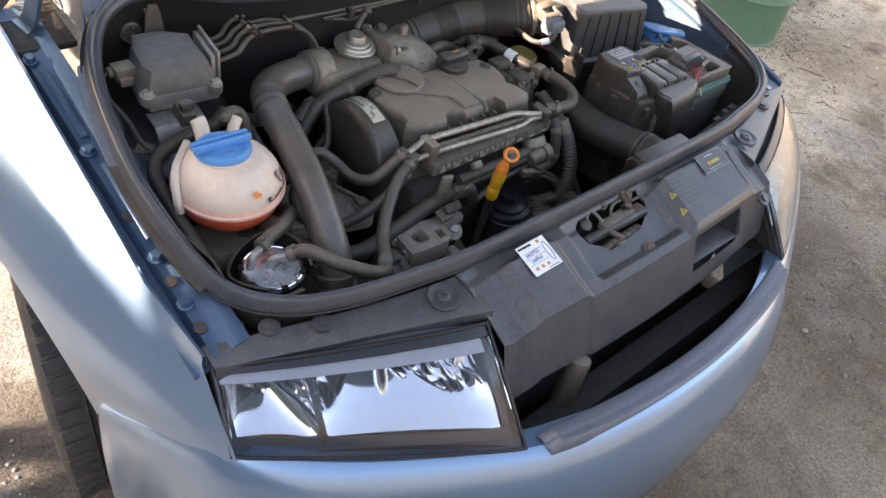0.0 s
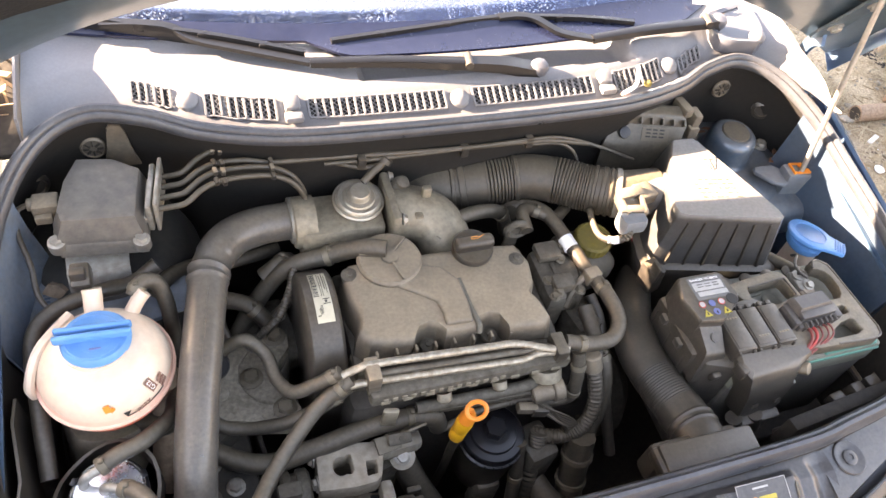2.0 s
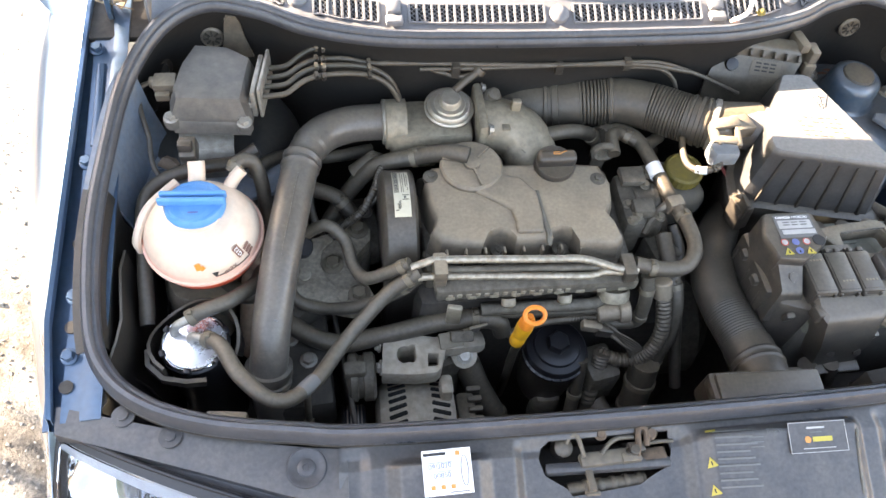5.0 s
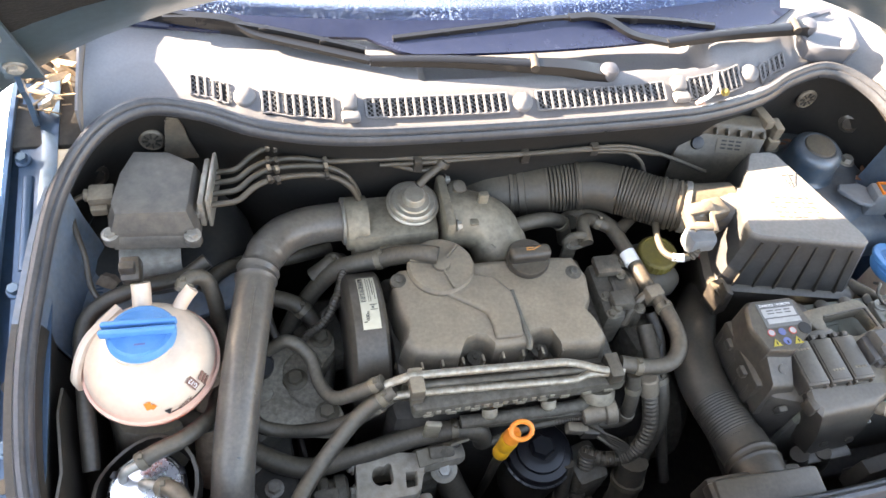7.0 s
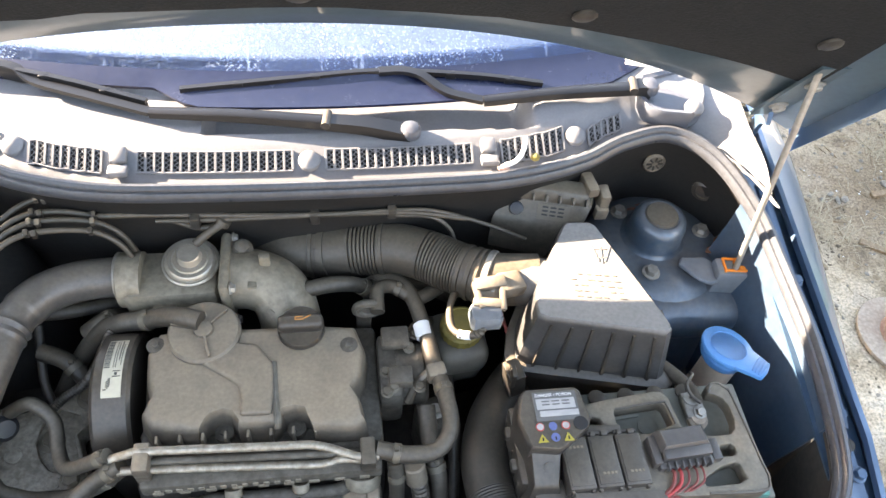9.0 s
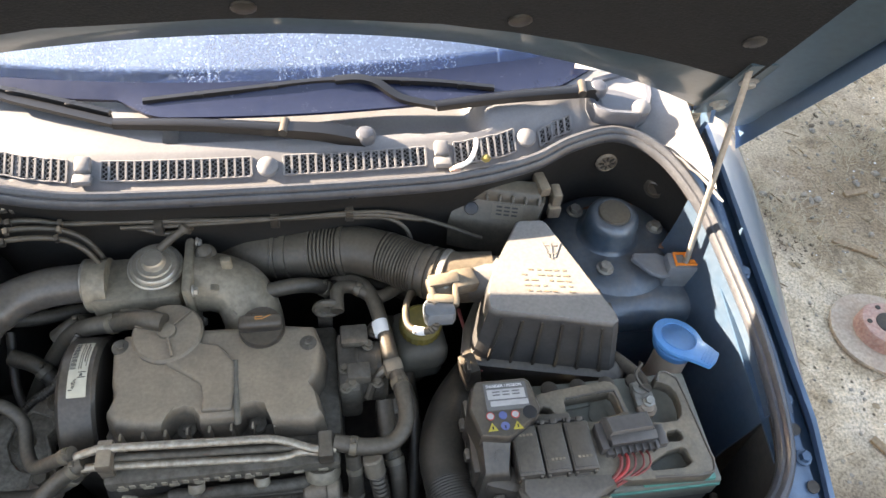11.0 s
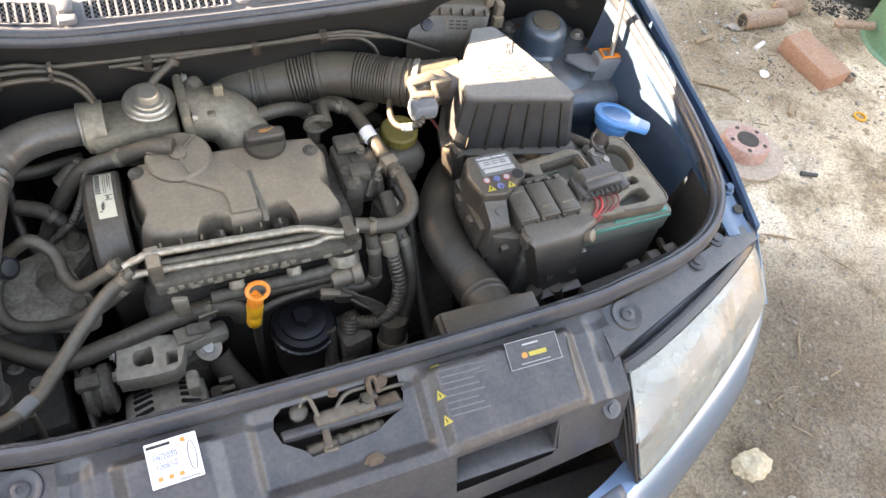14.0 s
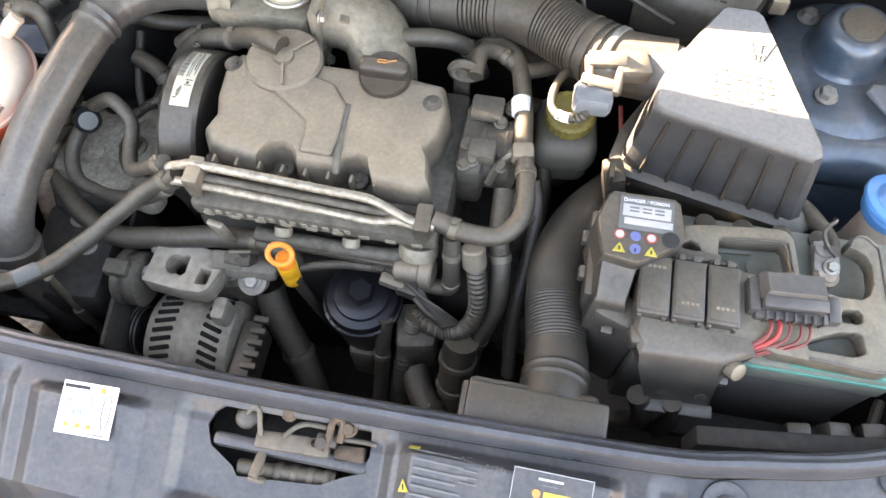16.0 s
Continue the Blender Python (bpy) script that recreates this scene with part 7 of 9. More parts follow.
part("housing", loft([abs_ring(LOW, 1.0, 0.778), abs_ring(LOW, 1.0, 0.786), abs_ring(TOP, 1.012, 0.806), abs_ring(TOP, 0.985, 0.8115), abs_ring(TOP, 0.93, 0.8130), abs_ring(TOP, 0.5, 0.8135)]), "abs", ab)
part("base", loft([abs_ring(LOW, 0.96, 0.752), abs_ring(LOW, 1.03, 0.756), abs_ring(LOW, 1.03, 0.776), abs_ring(LOW, 0.99, 0.779)]), "abs", ab)
for x, y in ((-0.536, 0.464), (-0.441, 0.452)):
    part("ear", spin([(0.0105, 0), (0.0105, 0.012), (0.009, 0.014)], (x, y, 0.768), (0, -0.15, 1), 20), "abs", ab)
part("plug", join(box((-0.545, 0.514, 0.792), (0.030, 0.026, 0.020), 0.003), box((-0.548, 0.498, 0.786), (0.020, 0.010, 0.012), 0.002)), "cover", ab)
part("plug_boot", rod((-0.558, 0.518, 0.792), (-0.566, 0.518, 0.792), 0.008, seg=14, bev=0.001), "cover", ab)
part("valve_block", join(box((-0.424, 0.514, 0.786), (0.007, 0.076, 0.044), 0.002, (0, 0, -8)), box((-0.415, 0.516, 0.788), (0.005, 0.082, 0.050), 0.002, (0, 0, -8)), box((-0.431, 0.510, 0.784), (0.010, 0.066, 0.010), 0.002, (0, 0, -8))), "zinc", ab, "steel valve block of two plates")
for x, y in ((-0.536, 0.463), (-0.441, 0.451)):
    part("screw", hexbolt((x, y, 0.781), (0, -0.15, 1), 0.0075, 0.007), "zinc", ab)
part("bracket", sheet([[(-0.535, y, z), (-0.50, y - 0.004, z), (-0.462, y, z)] for y, z in ((0.475, 0.742), (0.450, 0.735), (0.438, 0.715), (0.434, 0.68), (0.43, 0.62))], 0.004, (0, 0.7, -0.7)), "zinc", ab, "pressed steel bracket")
part("bracket_bolt", hexbolt((-0.458, 0.608, 0.822), (0, -1, 0.2), 0.008, 0.006), "zinc", ab)
part("upper_bracket", sheet([[(-0.469 - w, 0.600, z), (-0.447 + w, 0.600, z)] for z, w in ((0.832, -0.004), (0.82, 0), (0.79, 0.004), (0.76, 0.012))], 0.004, (0, 1, 0)), "cover", ab)
for k in range(4):
    y0 = 0.541 - 0.0178 * k
    y1, y2 = (0.564, 0.541, 0.526, 0.508)[k], (0.560, 0.538, 0.527, 0.512)[k]
    pts = [(-0.420, y0, 0.791), (-0.404, y0, 0.792), (-0.384, y0 - 0.002, 0.798), (-0.364, lerp(y0, y1, 0.55), 0.804), (-0.342, y1, 0.806), (-0.305, lerp(y1, y2, 0.5) + 0.002, 0.806), (-0.268, y2, 0.800)]
    pts += [(-0.225, 0.552, 0.796), (-0.180, 0.538, 0.785), (-0.145, 0.526, 0.783), (-0.121, 0.525, 0.788)] if k == 0 else [(-0.20, 0.538, 0.798), (-0.10, 0.530, 0.800), (0.0, 0.526, 0.800), (0.12, 0.524, 0.800), (0.20, 0.522, 0.785)] if k == 1 else [(-0.242, y2 - 0.006, 0.782), (-0.228, y2 - 0.012, 0.745), (-0.224, y2 - 0.012, 0.69)]
    part("brake_line", tube(pts, 0.0038, 8, 10), "line_dust", ab, "dusty coated brake line")
    for x, yy in ((-0.344, y1), (-0.334, y1 - 0.002), (-0.272, y2)):
        part("line_clip", box((x, yy - 0.001, 0.808 if x < -0.3 else 0.803), (0.006, 0.009, 0.010), 0.0015, (15, 0, 12)), "black" if k % 2 else "cover", ab)
part("cable", tube([(-0.566, 0.518, 0.792), (-0.578, 0.512, 0.788), (-0.580, 0.490, 0.775), (-0.570, 0.455, 0.755), (-0.565, 0.42, 0.735), (-0.545, 0.39, 0.725)], 0.0035, 6, 8), "black", ab)
hose("wiring_conduit", [(-0.43, 0.445, 0.735), (-0.46, 0.43, 0.725), (-0.50, 0.415, 0.735), (-0.55, 0.40, 0.73), (-0.575, 0.37, 0.72), (-0.575, 0.30, 0.69), (-0.57, 0.22, 0.66)], 0.010, "black wiring conduit along the inner wing", "black", category="conduit")
hose("wiring_conduit", [(-0.37, 0.47, 0.66), (-0.36, 0.40, 0.62), (-0.33, 0.36, 0.60), (-0.30, 0.40, 0.63), (-0.255, 0.42, 0.66)], 0.006, "thin black cable below the boost pipe", "black", category="conduit")

# ---- strut towers ----
for sg in (-1, 1):
    tw = part("strut_tower", spin([(0.135, -0.20), (0.120, -0.06), (0.105, -0.025), (0.085, -0.012), (0.060, -0.008)], (sg * 0.495, 0.525, 0.722), (0, 0, 1), 36), "tower_dark" if sg < 0 else "tower_dust", car, "dark strut tower" if sg < 0 else "dusty blue strut tower")
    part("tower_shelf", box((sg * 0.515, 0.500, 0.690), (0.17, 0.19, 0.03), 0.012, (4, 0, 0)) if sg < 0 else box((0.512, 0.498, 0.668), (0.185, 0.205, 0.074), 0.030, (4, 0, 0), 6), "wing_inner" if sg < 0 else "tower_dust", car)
    if sg > 0:
        part("strut_cap", spin([(0.048, -0.014), (0.0425, -0.010), (0.0405, -0.004), (0.0395, 0.018), (0.0370, 0.028), (0.031, 0.0335), (0.026, 0.0345), (0.0245, 0.0335), (0.004, 0.034)], (0.487, 0.533, 0.728), (0, -0.03, 1), 40), "tower_dust", tw, "blue domed strut cap")
        part("cap_centre", spin([(0.0245, 0), (0.0225, 0.0035), (0.004, 0.0045)], (0.487, 0.5325, 0.7610), (0, -0.03, 1), 32), "rubber", tw)
        for a in (8, 128, 248):
            part("nut", hexbolt((0.492 + 0.072 * math.cos(radians(a)), 0.528 + 0.066 * math.sin(radians(a)), 0.716), (0, 0, 1), 0.0095, 0.009), "zinc", tw)
    # star-shaped plug in the bulkhead
    pl = part("drain_plug", spin([(0.0165, 0), (0.0165, 0.003), (0.014, 0.005), (0.013, 0.003)], (sg * 0.490, 0.612, 0.788), (0, -1, 0.1), 28), "cover", car, "round slotted plug")
    for k in range(8):
        a = 2 * math.pi * k / 8
        part("slot", box((sg * 0.490 + 0.0085 * math.cos(a), 0.6075, 0.788 + 0.0085 * math.sin(a)), (0.0075, 0.002, 0.0022), 0, (0, -math.degrees(a), 0)), "dark", pl)
    part("grommet", spin([(0.017, 0), (0.017, 0.004), (0.011, 0.007), (0.010, 0.004)], (sg * 0.563, 0.575, 0.765), (-sg * 0.6, -0.8, 0.1), 22), "black", car)

# ---- air filter box ----
abx = thing("air_filter_box", (0.35, 0.40, 0.50), "dusty black air filter box with ribbed sides", "air filter box")


def ring(pts, z, dz=0.0):
    return [(x, y, z) for x, y in pts]


top = [(0.324, 0.494), (0.330, 0.498), (0.360, 0.497), (0.367, 0.491), (0.424, 0.332), (0.424, 0.322), (0.416, 0.317), (0.272, 0.348), (0.262, 0.354), (0.261, 0.366), (0.268, 0.395), (0.292, 0.440)]
c0 = Vector((0.345, 0.40))


def grow(pts, g):
    return [(c0.x + (x - c0.x) * g, c0.y + (y - c0.y) * g) for x, y in pts]


part("lid", loft([ring(grow(top, 1.16), 0.705), ring(grow(top, 1.14), 0.714), ring(grow(top, 1.0), 0.792), ring(grow(top, 0.985), 0.799), ring(grow(top, 0.95), 0.802)]), "lid_dust", abx)
part("flange", loft([ring(grow(top, 1.22), 0.688), ring(grow(top, 1.30), 0.691), ring(grow(top, 1.30), 0.704), ring(grow(top, 1.22), 0.708)]), "fuse", abx)
part("lower_box", loft([ring(grow(top, 1.0), 0.45), ring(grow(top, 1.16), 0.690)]), "black", abx)
for a, b, n_ribs in (((0.272, 0.348), (0.416, 0.317), 6), ((0.424, 0.332), (0.392, 0.42), 4)):
    for k in range(n_ribs):
        t = (k + 0.4) / n_ribs
        p = Vector((lerp(a[0], b[0], t), lerp(a[1], b[1], t)))
        o = (p - c0)
        p1 = c0 + o * 1.03
        p2 = c0 + o * 1.21
        part("side_rib", loft([[(p1.x - 0.0018, p1.y, 0.790), (p1.x + 0.0018, p1.y, 0.790), (p2.x + 0.0018, p2.y, 0.707), (p2.x - 0.0018, p2.y, 0.707)], [(p1.x - 0.0018, p1.y + 0.02, 0.788), (p1.x + 0.0018, p1.y + 0.02, 0.788), (p1.x + 0.0018, p1.y + 0.01, 0.707), (p1.x - 0.0018, p1.y + 0.01, 0.707)]]), "black", abx)
af = pose(0.345, 0.40, 0.8026, 0, 0, -8)
for k, (x, y, w, h, r) in enumerate(((0.004, 0.042, 0.004, 0.034, 20), (0.012, 0.040, 0.004, 0.034, 0), (0.020, 0.042, 0.004, 0.034, -20), (0.012, 0.050, 0.030, 0.003, 0), (0.012, 0.036, 0.026, 0.003, 0))):
    b = box((x, y, -0.0003), (w * 0.6, h * 0.8, 0.0012), 0.0003, (0, 0, r))
    b.transform(af)
    part("moulded_arrow", b, "lid_dust", abx)
bars(af, [(-0.030 + 0.011 * i + 0.002 * k, 0.008 - 0.0085 * k, 0.008 - 0.002 * ((i + k) % 3), 0.0026) for k in range(5) for i in range(6) if (i * 7 + k * 5) % 6], "cover", abx, "moulded_print")
part("side_clip", join(box((0.243, 0.325, 0.700), (0.022, 0.03, 0.05), 0.003, (0, -8, 12)), box((0.236, 0.315, 0.725), (0.006, 0.02, 0.03), 0.002)), "black", abx)
part("neck", rod((0.318, 0.421, 0.762), (0.345, 0.408, 0.765), 0.037, seg=24), "black", abx)
part("side_hose", tube([(0.435, 0.335, 0.70), (0.450, 0.315, 0.705), (0.462, 0.285, 0.715), (0.458, 0.262, 0.728)], 0.009, 6, 10), "rubber", abx)

# ---- relay box on the bulkhead ----
ecu = thing("relay_box", (0.32, 0.55, 0.70), "dusty black relay box on the bulkhead", "relay box")
part("case", loft([[(0.240, 0.533, 0.712), (0.348, 0.496, 0.712), (0.384, 0.556, 0.712), (0.262, 0.585, 0.712)], [(0.239, 0.536, 0.760), (0.354, 0.504, 0.757), (0.386, 0.556, 0.775), (0.262, 0.583, 0.775)], [(0.243, 0.541, 0.770), (0.360, 0.510, 0.767), (0.386, 0.556, 0.785), (0.262, 0.583, 0.785)], [(0.262, 0.553, 0.798), (0.374, 0.528, 0.796), (0.382, 0.557, 0.804), (0.278, 0.576, 0.804)]]), "relay", ecu)
part("lid", loft([[(0.268, 0.546, 0.797), (0.372, 0.526, 0.792), (0.381, 0.556, 0.801), (0.281, 0.576, 0.802)], [(0.274, 0.549, 0.811), (0.368, 0.531, 0.806), (0.376, 0.553, 0.812), (0.286, 0.571, 0.813)], [(0.284, 0.552, 0.814), (0.360, 0.536, 0.810), (0.368, 0.550, 0.814), (0.292, 0.566, 0.815)]]), "relay", ecu, "dusty lid of the relay box")
for k in range(5):
    part("lid_rib", box((0.292 + 0.018 * k, 0.539 - 0.0033 * k, 0.805 - 0.0008 * k), (0.003, 0.010, 0.010), 0.001, (40, 0, -10)), "relay", ecu)
part("latch", join(box((0.372, 0.551, 0.812), (0.016, 0.036, 0.016), 0.003, (0, 0, 8)), box((0.392, 0.540, 0.796), (0.014, 0.026, 0.030), 0.003), box((0.390, 0.528, 0.780), (0.018, 0.012, 0.020), 0.002)), "cover", ecu)
part("round_stud", spin([(0.010, 0), (0.009, 0.004), (0.004, 0.005)], (0.272, 0.540, 0.782), (-0.1, -0.7, 0.6), 18), "black_clean", ecu)
part("label", box((0.322, 0.5285, 0.7815), (0.044, 0.022, 0.0008), 0, (57, 0, -13.5)), "relay_label", ecu, "brownish printed label")
bars(pose(0.322, 0.5280, 0.7820, 57, 0, -13.5), [(-0.012 + 0.011 * (k % 3), 0.007 - 0.0055 * (k // 3), 0.008, 0.0024) for k in range(9)], "ink", ecu)
part("support", box((0.32, 0.575, 0.74), (0.05, 0.03, 0.06), 0.004), "bulk", ecu)

# ---- brake fluid reservoir ----
M["fluid_tank"] = mat("cloudy_reservoir_plastic", (0.10, 0.098, 0.085), 0.4, 0.0, (0.22, 0.19, 0.14), 0.4, 18.0, 0.08, 0.05, up=0.1)
res = thing("brake_fluid_reservoir", (0.187, 0.41, 0.55), "cloudy brake fluid reservoir with a yellow cap", "reservoir")
part("body", join(box((0.187, 0.412, 0.650), (0.074, 0.084, 0.052), 0.018, (0, 0, 6), 4), box((0.187, 0.412, 0.618), (0.062, 0.070, 0.050), 0.014, (0, 0, 6), 3), spin([(0.024, 0), (0.024, 0.02)], (0.188, 0.411, 0.668), (0, -0.05, 1), 24)), "fluid_tank", res)
part("cap", spin([(0.027, 0), (0.029, 0.002), (0.029, 0.016), (0.0265, 0.019), (0.024, 0.0195), (0.0235, 0.0175), (0.004, 0.0175)], (0.188, 0.411, 0.682), (0, -0.05, 1), 72, 0.022, 24), "yellow_dull", res, "yellow reservoir cap")
part("cylinder", rod((0.187, 0.412, 0.60), (0.187, 0.44, 0.52), 0.022, seg=18), "alu_dark", res)

# ---- washer bottle ----
wash = thing("washer_bottle", (0.535, 0.33, 0.55), "white washer filler neck with a blue hinged cap", "washer bottle")
part("neck", spin([(0.030, 0), (0.024, 0.05), (0.024, 0.125), (0.026, 0.13)], (0.534, 0.336, 0.575), (0, 0, 1), 26), "tank", wash)
part("collar", spin([(0.027, 0), (0.030, 0.004), (0.030, 0.014), (0.027, 0.016)], (0.532, 0.340, 0.694), (0.10, -0.05, 1), 30), "blue", wash, "blue collar")
lid_m = look((0.533, 0.339, 0.717), Vector((0.533, 0.339, 0.717)) - Vector((0.18, 0.16, 1)))
lid_x = (lid_m.inverted().to_3x3() @ Vector((0.031, -0.038, -0.016)))
turn_lid = math.degrees(math.atan2(lid_x.y, lid_x.x))
ol = [(0.036 * math.cos(radians(a)), 0.036 * math.sin(radians(a))) for a in range(38, 323, 15)] + [(0.045, -0.020), (0.056, -0.017), (0.058, 0.0), (0.056, 0.017), (0.045, 0.020)]
cap_lid = part("flap", plate(ol, -0.004, 0.003, 0.0022, lid_m @ pose(0, 0, 0, 0, 0, turn_lid), 2), "blue", wash, "blue hinged flap")
for k in range(4):
    b_rib = box((0.040 + 0.0045 * k, 0, 0.0036), (0.0018, 0.032, 0.002), 0.0006)
    b_rib.transform(lid_m @ pose(0, 0, 0, 0, 0, turn_lid))
    part("flap_rib", b_rib, "blue", cap_lid)
b_ring = spin([(0.025, 0.002), (0.026, 0.0038), (0.025, 0.0042), (0.024, 0.003)], (0, 0, 0), (0, 0, 1), 30)
b_ring.transform(lid_m)
part("flap_ring", b_ring, "blue", cap_lid)

# ---- cables and hoses deep between the parts ----
hose("wiring_conduit", [(-0.335, 0.345, 0.655), (-0.318, 0.362, 0.66), (-0.292, 0.375, 0.672), (-0.272, 0.402, 0.69), (-0.262, 0.425, 0.705), (-0.25, 0.445, 0.70)], 0.0058, "corrugated black cable beside the belt cover", "black", category="conduit", radius=lambda s: 1 + 0.08 * math.sin(s * 2 * math.pi * 40), n=30)
hose("coolant_hose", [(-0.36, 0.43, 0.66), (-0.325, 0.415, 0.655), (-0.30, 0.39, 0.63), (-0.29, 0.36, 0.60), (-0.30, 0.32, 0.57)], 0.0115, "dusty rubber hose behind the boost pipe", clamps=(0.3,))
hose("coolant_hose", [(-0.44, 0.42, 0.70), (-0.42, 0.445, 0.705), (-0.385, 0.47, 0.69), (-0.34, 0.49, 0.66), (-0.27, 0.51, 0.65)], 0.0100, "dusty rubber hose below the boost pipe")
hose("coolant_hose", [(-0.30, 0.445, 0.675), (-0.275, 0.452, 0.690), (-0.262, 0.47, 0.67), (-0.25, 0.49, 0.63)], 0.0125, "short bent rubber hose beside the throttle", clamps=(0.4,))
hose("heater_pipe", [(-0.22, 0.545, 0.70), (-0.10, 0.548, 0.71), (0.03, 0.548, 0.70), (0.15, 0.545, 0.69), (0.24, 0.53, 0.66)], 0.0105, "grimy heater pipe along the bulkhead", "alu_dark", category="pipe")
hose("coolant_hose", [(0.075, 0.478, 0.70), (0.10, 0.50, 0.69), (0.14, 0.51, 0.66), (0.19, 0.51, 0.62)], 0.0115, "rubber heater hose behind the engine", clamps=(0.2,))
hose("coolant_hose", [(0.115, 0.395, 0.700), (0.13, 0.415, 0.69), (0.15, 0.44, 0.66), (0.17, 0.46, 0.62)], 0.0090, "rubber hose beside the tandem pump", clamps=(0.25,))
hose("wiring_conduit", [(0.16, 0.335, 0.66), (0.168, 0.30, 0.64), (0.165, 0.25, 0.60), (0.16, 0.20, 0.56), (0.165, 0.15, 0.50)], 0.0085, "taped wiring loom beside the inlet duct", "black", category="conduit")
hose("wiring_conduit", [(-0.10, 0.205, 0.600), (-0.05, 0.213, 0.612), (0.0, 0.214, 0.618), (0.03, 0.212, 0.622)], 0.0055, "ribbed harness below the fuel rail", "rubber", category="conduit", radius=lambda s: 1 + 0.08 * math.sin(s * 2 * math.pi * 30), n=30)
hose("coolant_hose", [(0.16, 0.41, 0.64), (0.168, 0.38, 0.62), (0.172, 0.34, 0.58), (0.165, 0.28, 0.52)], 0.0100, "dark rubber hose below the brake reservoir")
hose("radiator_hose", [(0.045, 0.15, 0.47), (0.06, 0.12, 0.46), (0.09, 0.08, 0.45), (0.11, 0.04, 0.43)], 0.0180, "dark radiator hose low in the bay", clamps=(0.5,))
for x, y, z, sx, sy, sz in ((-0.30, 0.40, 0.585, 0.07, 0.10, 0.05), (0.045, 0.18, 0.50, 0.05, 0.06, 0.09), (0.145, 0.31, 0.60, 0.05, 0.05, 0.10), (-0.19, 0.20, 0.50, 0.06, 0.04, 0.12)):
    part("casting_lug", box((x, y, z), (sx, sy, sz), 0.010, (0, 0, 12)), "alu_dark", engine)
for x, y, z in ((-0.315, 0.385, 0.612), (-0.285, 0.42, 0.612), (0.145, 0.31, 0.652), (-0.19, 0.20, 0.562), (0.05, 0.19, 0.547)):
    part("lug_bolt", hexbolt((x, y, z), (0, 0, 1), 0.008, 0.008), "zinc", engine)
shelf_pts = [(-0.585, 0.46), (-0.555, 0.475), (-0.43, 0.470), (-0.385, 0.44), (-0.395, 0.40), (-0.45, 0.385), (-0.585, 0.39)]
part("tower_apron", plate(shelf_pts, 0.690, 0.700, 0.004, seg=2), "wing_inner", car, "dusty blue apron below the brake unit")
leaf = thing("dry_leaf", (-0.555, 0.455, 0.705), "curled brown leaf lying in the bay", "leaf")
part("blade", sheet([[(-0.570, 0.448, 0.704), (-0.562, 0.455, 0.712), (-0.556, 0.464, 0.706)], [(-0.558, 0.440, 0.705), (-0.550, 0.448, 0.716), (-0.544, 0.457, 0.708)], [(-0.548, 0.436, 0.704), (-0.541, 0.442, 0.709), (-0.537, 0.450, 0.705)]], 0.0006), "rust", leaf)
for k in range(14):
    part("stamped_mark", box((-0.568 + 0.0004 * k, 0.405 + 0.0052 * k, 0.7008), (0.009, 0.0022, 0.0012), 0.0003), "paint_in", car)

for k in range(9):
    part("rail_pad", box((-0.185 + 0.029 * k, 0.2165, 0.689), (0.012, 0.003, 0.006), 0.001), "alu", rail)
for x, y, z in ((0.088, 0.318, 0.712), (0.112, 0.372, 0.712), (0.118, 0.335, 0.700)):
    part("pump_bolt", hexbolt((x, y, z), (0.2, -0.2, 1), 0.006, 0.006), "clamp_dull", pump)
part("bracket_plate", box((-0.150, 0.196, 0.645), (0.026, 0.004, 0.040), 0.002, (25, 0, 10)), "clamp_dull", engine)
part("bracket_hole", spin([(0.006, 0), (0.006, 0.001)], (-0.150, 0.1935, 0.646), (0, -0.9, 0.42), 16), "dark", engine)
part("bracket_tab", box((-0.180, 0.196, 0.612), (0.034, 0.022, 0.005), 0.0015, (25, 6, 10)), "clamp_dull", engine)
for k in range(7):
    part("wire", tube([(0.024 + 0.004 * k, 0.205, 0.634 - 0.003 * k), (0.05 + 0.003 * k, 0.190 - 0.002 * k, 0.618 - 0.004 * k), (0.078, 0.182 - 0.002 * k, 0.600 - 0.003 * k), (0.098, 0.178, 0.575), (0.104, 0.172, 0.54)], 0.0022, 6, 6), "black" if k % 3 else "rubber", con)
# printed marks along the boost pipe
for k in range(5):
    part("pipe_print", box((-0.388 - 0.0042 * k, 0.275 - 0.02 * k, 0.7385 - 0.0085 * k), (0.0045, 0.011, 0.0012), 0.0004, (-16, 10, -8)), "grey_ink", boost)

hose("battery_cable", [(0.243, 0.425, 0.700), (0.245, 0.400, 0.702), (0.248, 0.375, 0.701), (0.251, 0.350, 0.699), (0.262, 0.330, 0.690)], 0.0026, "thin red cable beside the air filter box", "wire_dark", group="", category="cable")

# ---- battery ----
bat = thing("battery", (0.385, 0.215, 0.52), "car battery under a dusty black fuse carrier", "battery")
part("case", box((0.402, 0.214, 0.605), (0.238, 0.146, 0.17), 0.006), "battery_dark", bat)
part("case_top", box((0.402, 0.214, 0.694), (0.241, 0.149, 0.044), 0.004), "battery", bat, "dusty grey-green battery top")
part("green_strip", box((0.468, 0.146, 0.710), (0.092, 0.010, 0.022), 0.003), "green", bat, "green carrying strip")
part("green_strip", box((0.402, 0.1388, 0.708), (0.236, 0.003, 0.005), 0.001), "green", bat)
part("tray", box((0.40, 0.21, 0.510), (0.29, 0.20, 0.02), 0.005), "dark", bat)
part("terminal", join(spin([(0.010, 0), (0.009, 0.016)], (0.452, 0.265, 0.714), (0, 0, 1), 16), box((0.455, 0.258, 0.722), (0.026, 0.034, 0.010), 0.003)), "zinc", bat, "grey battery terminal clamp")
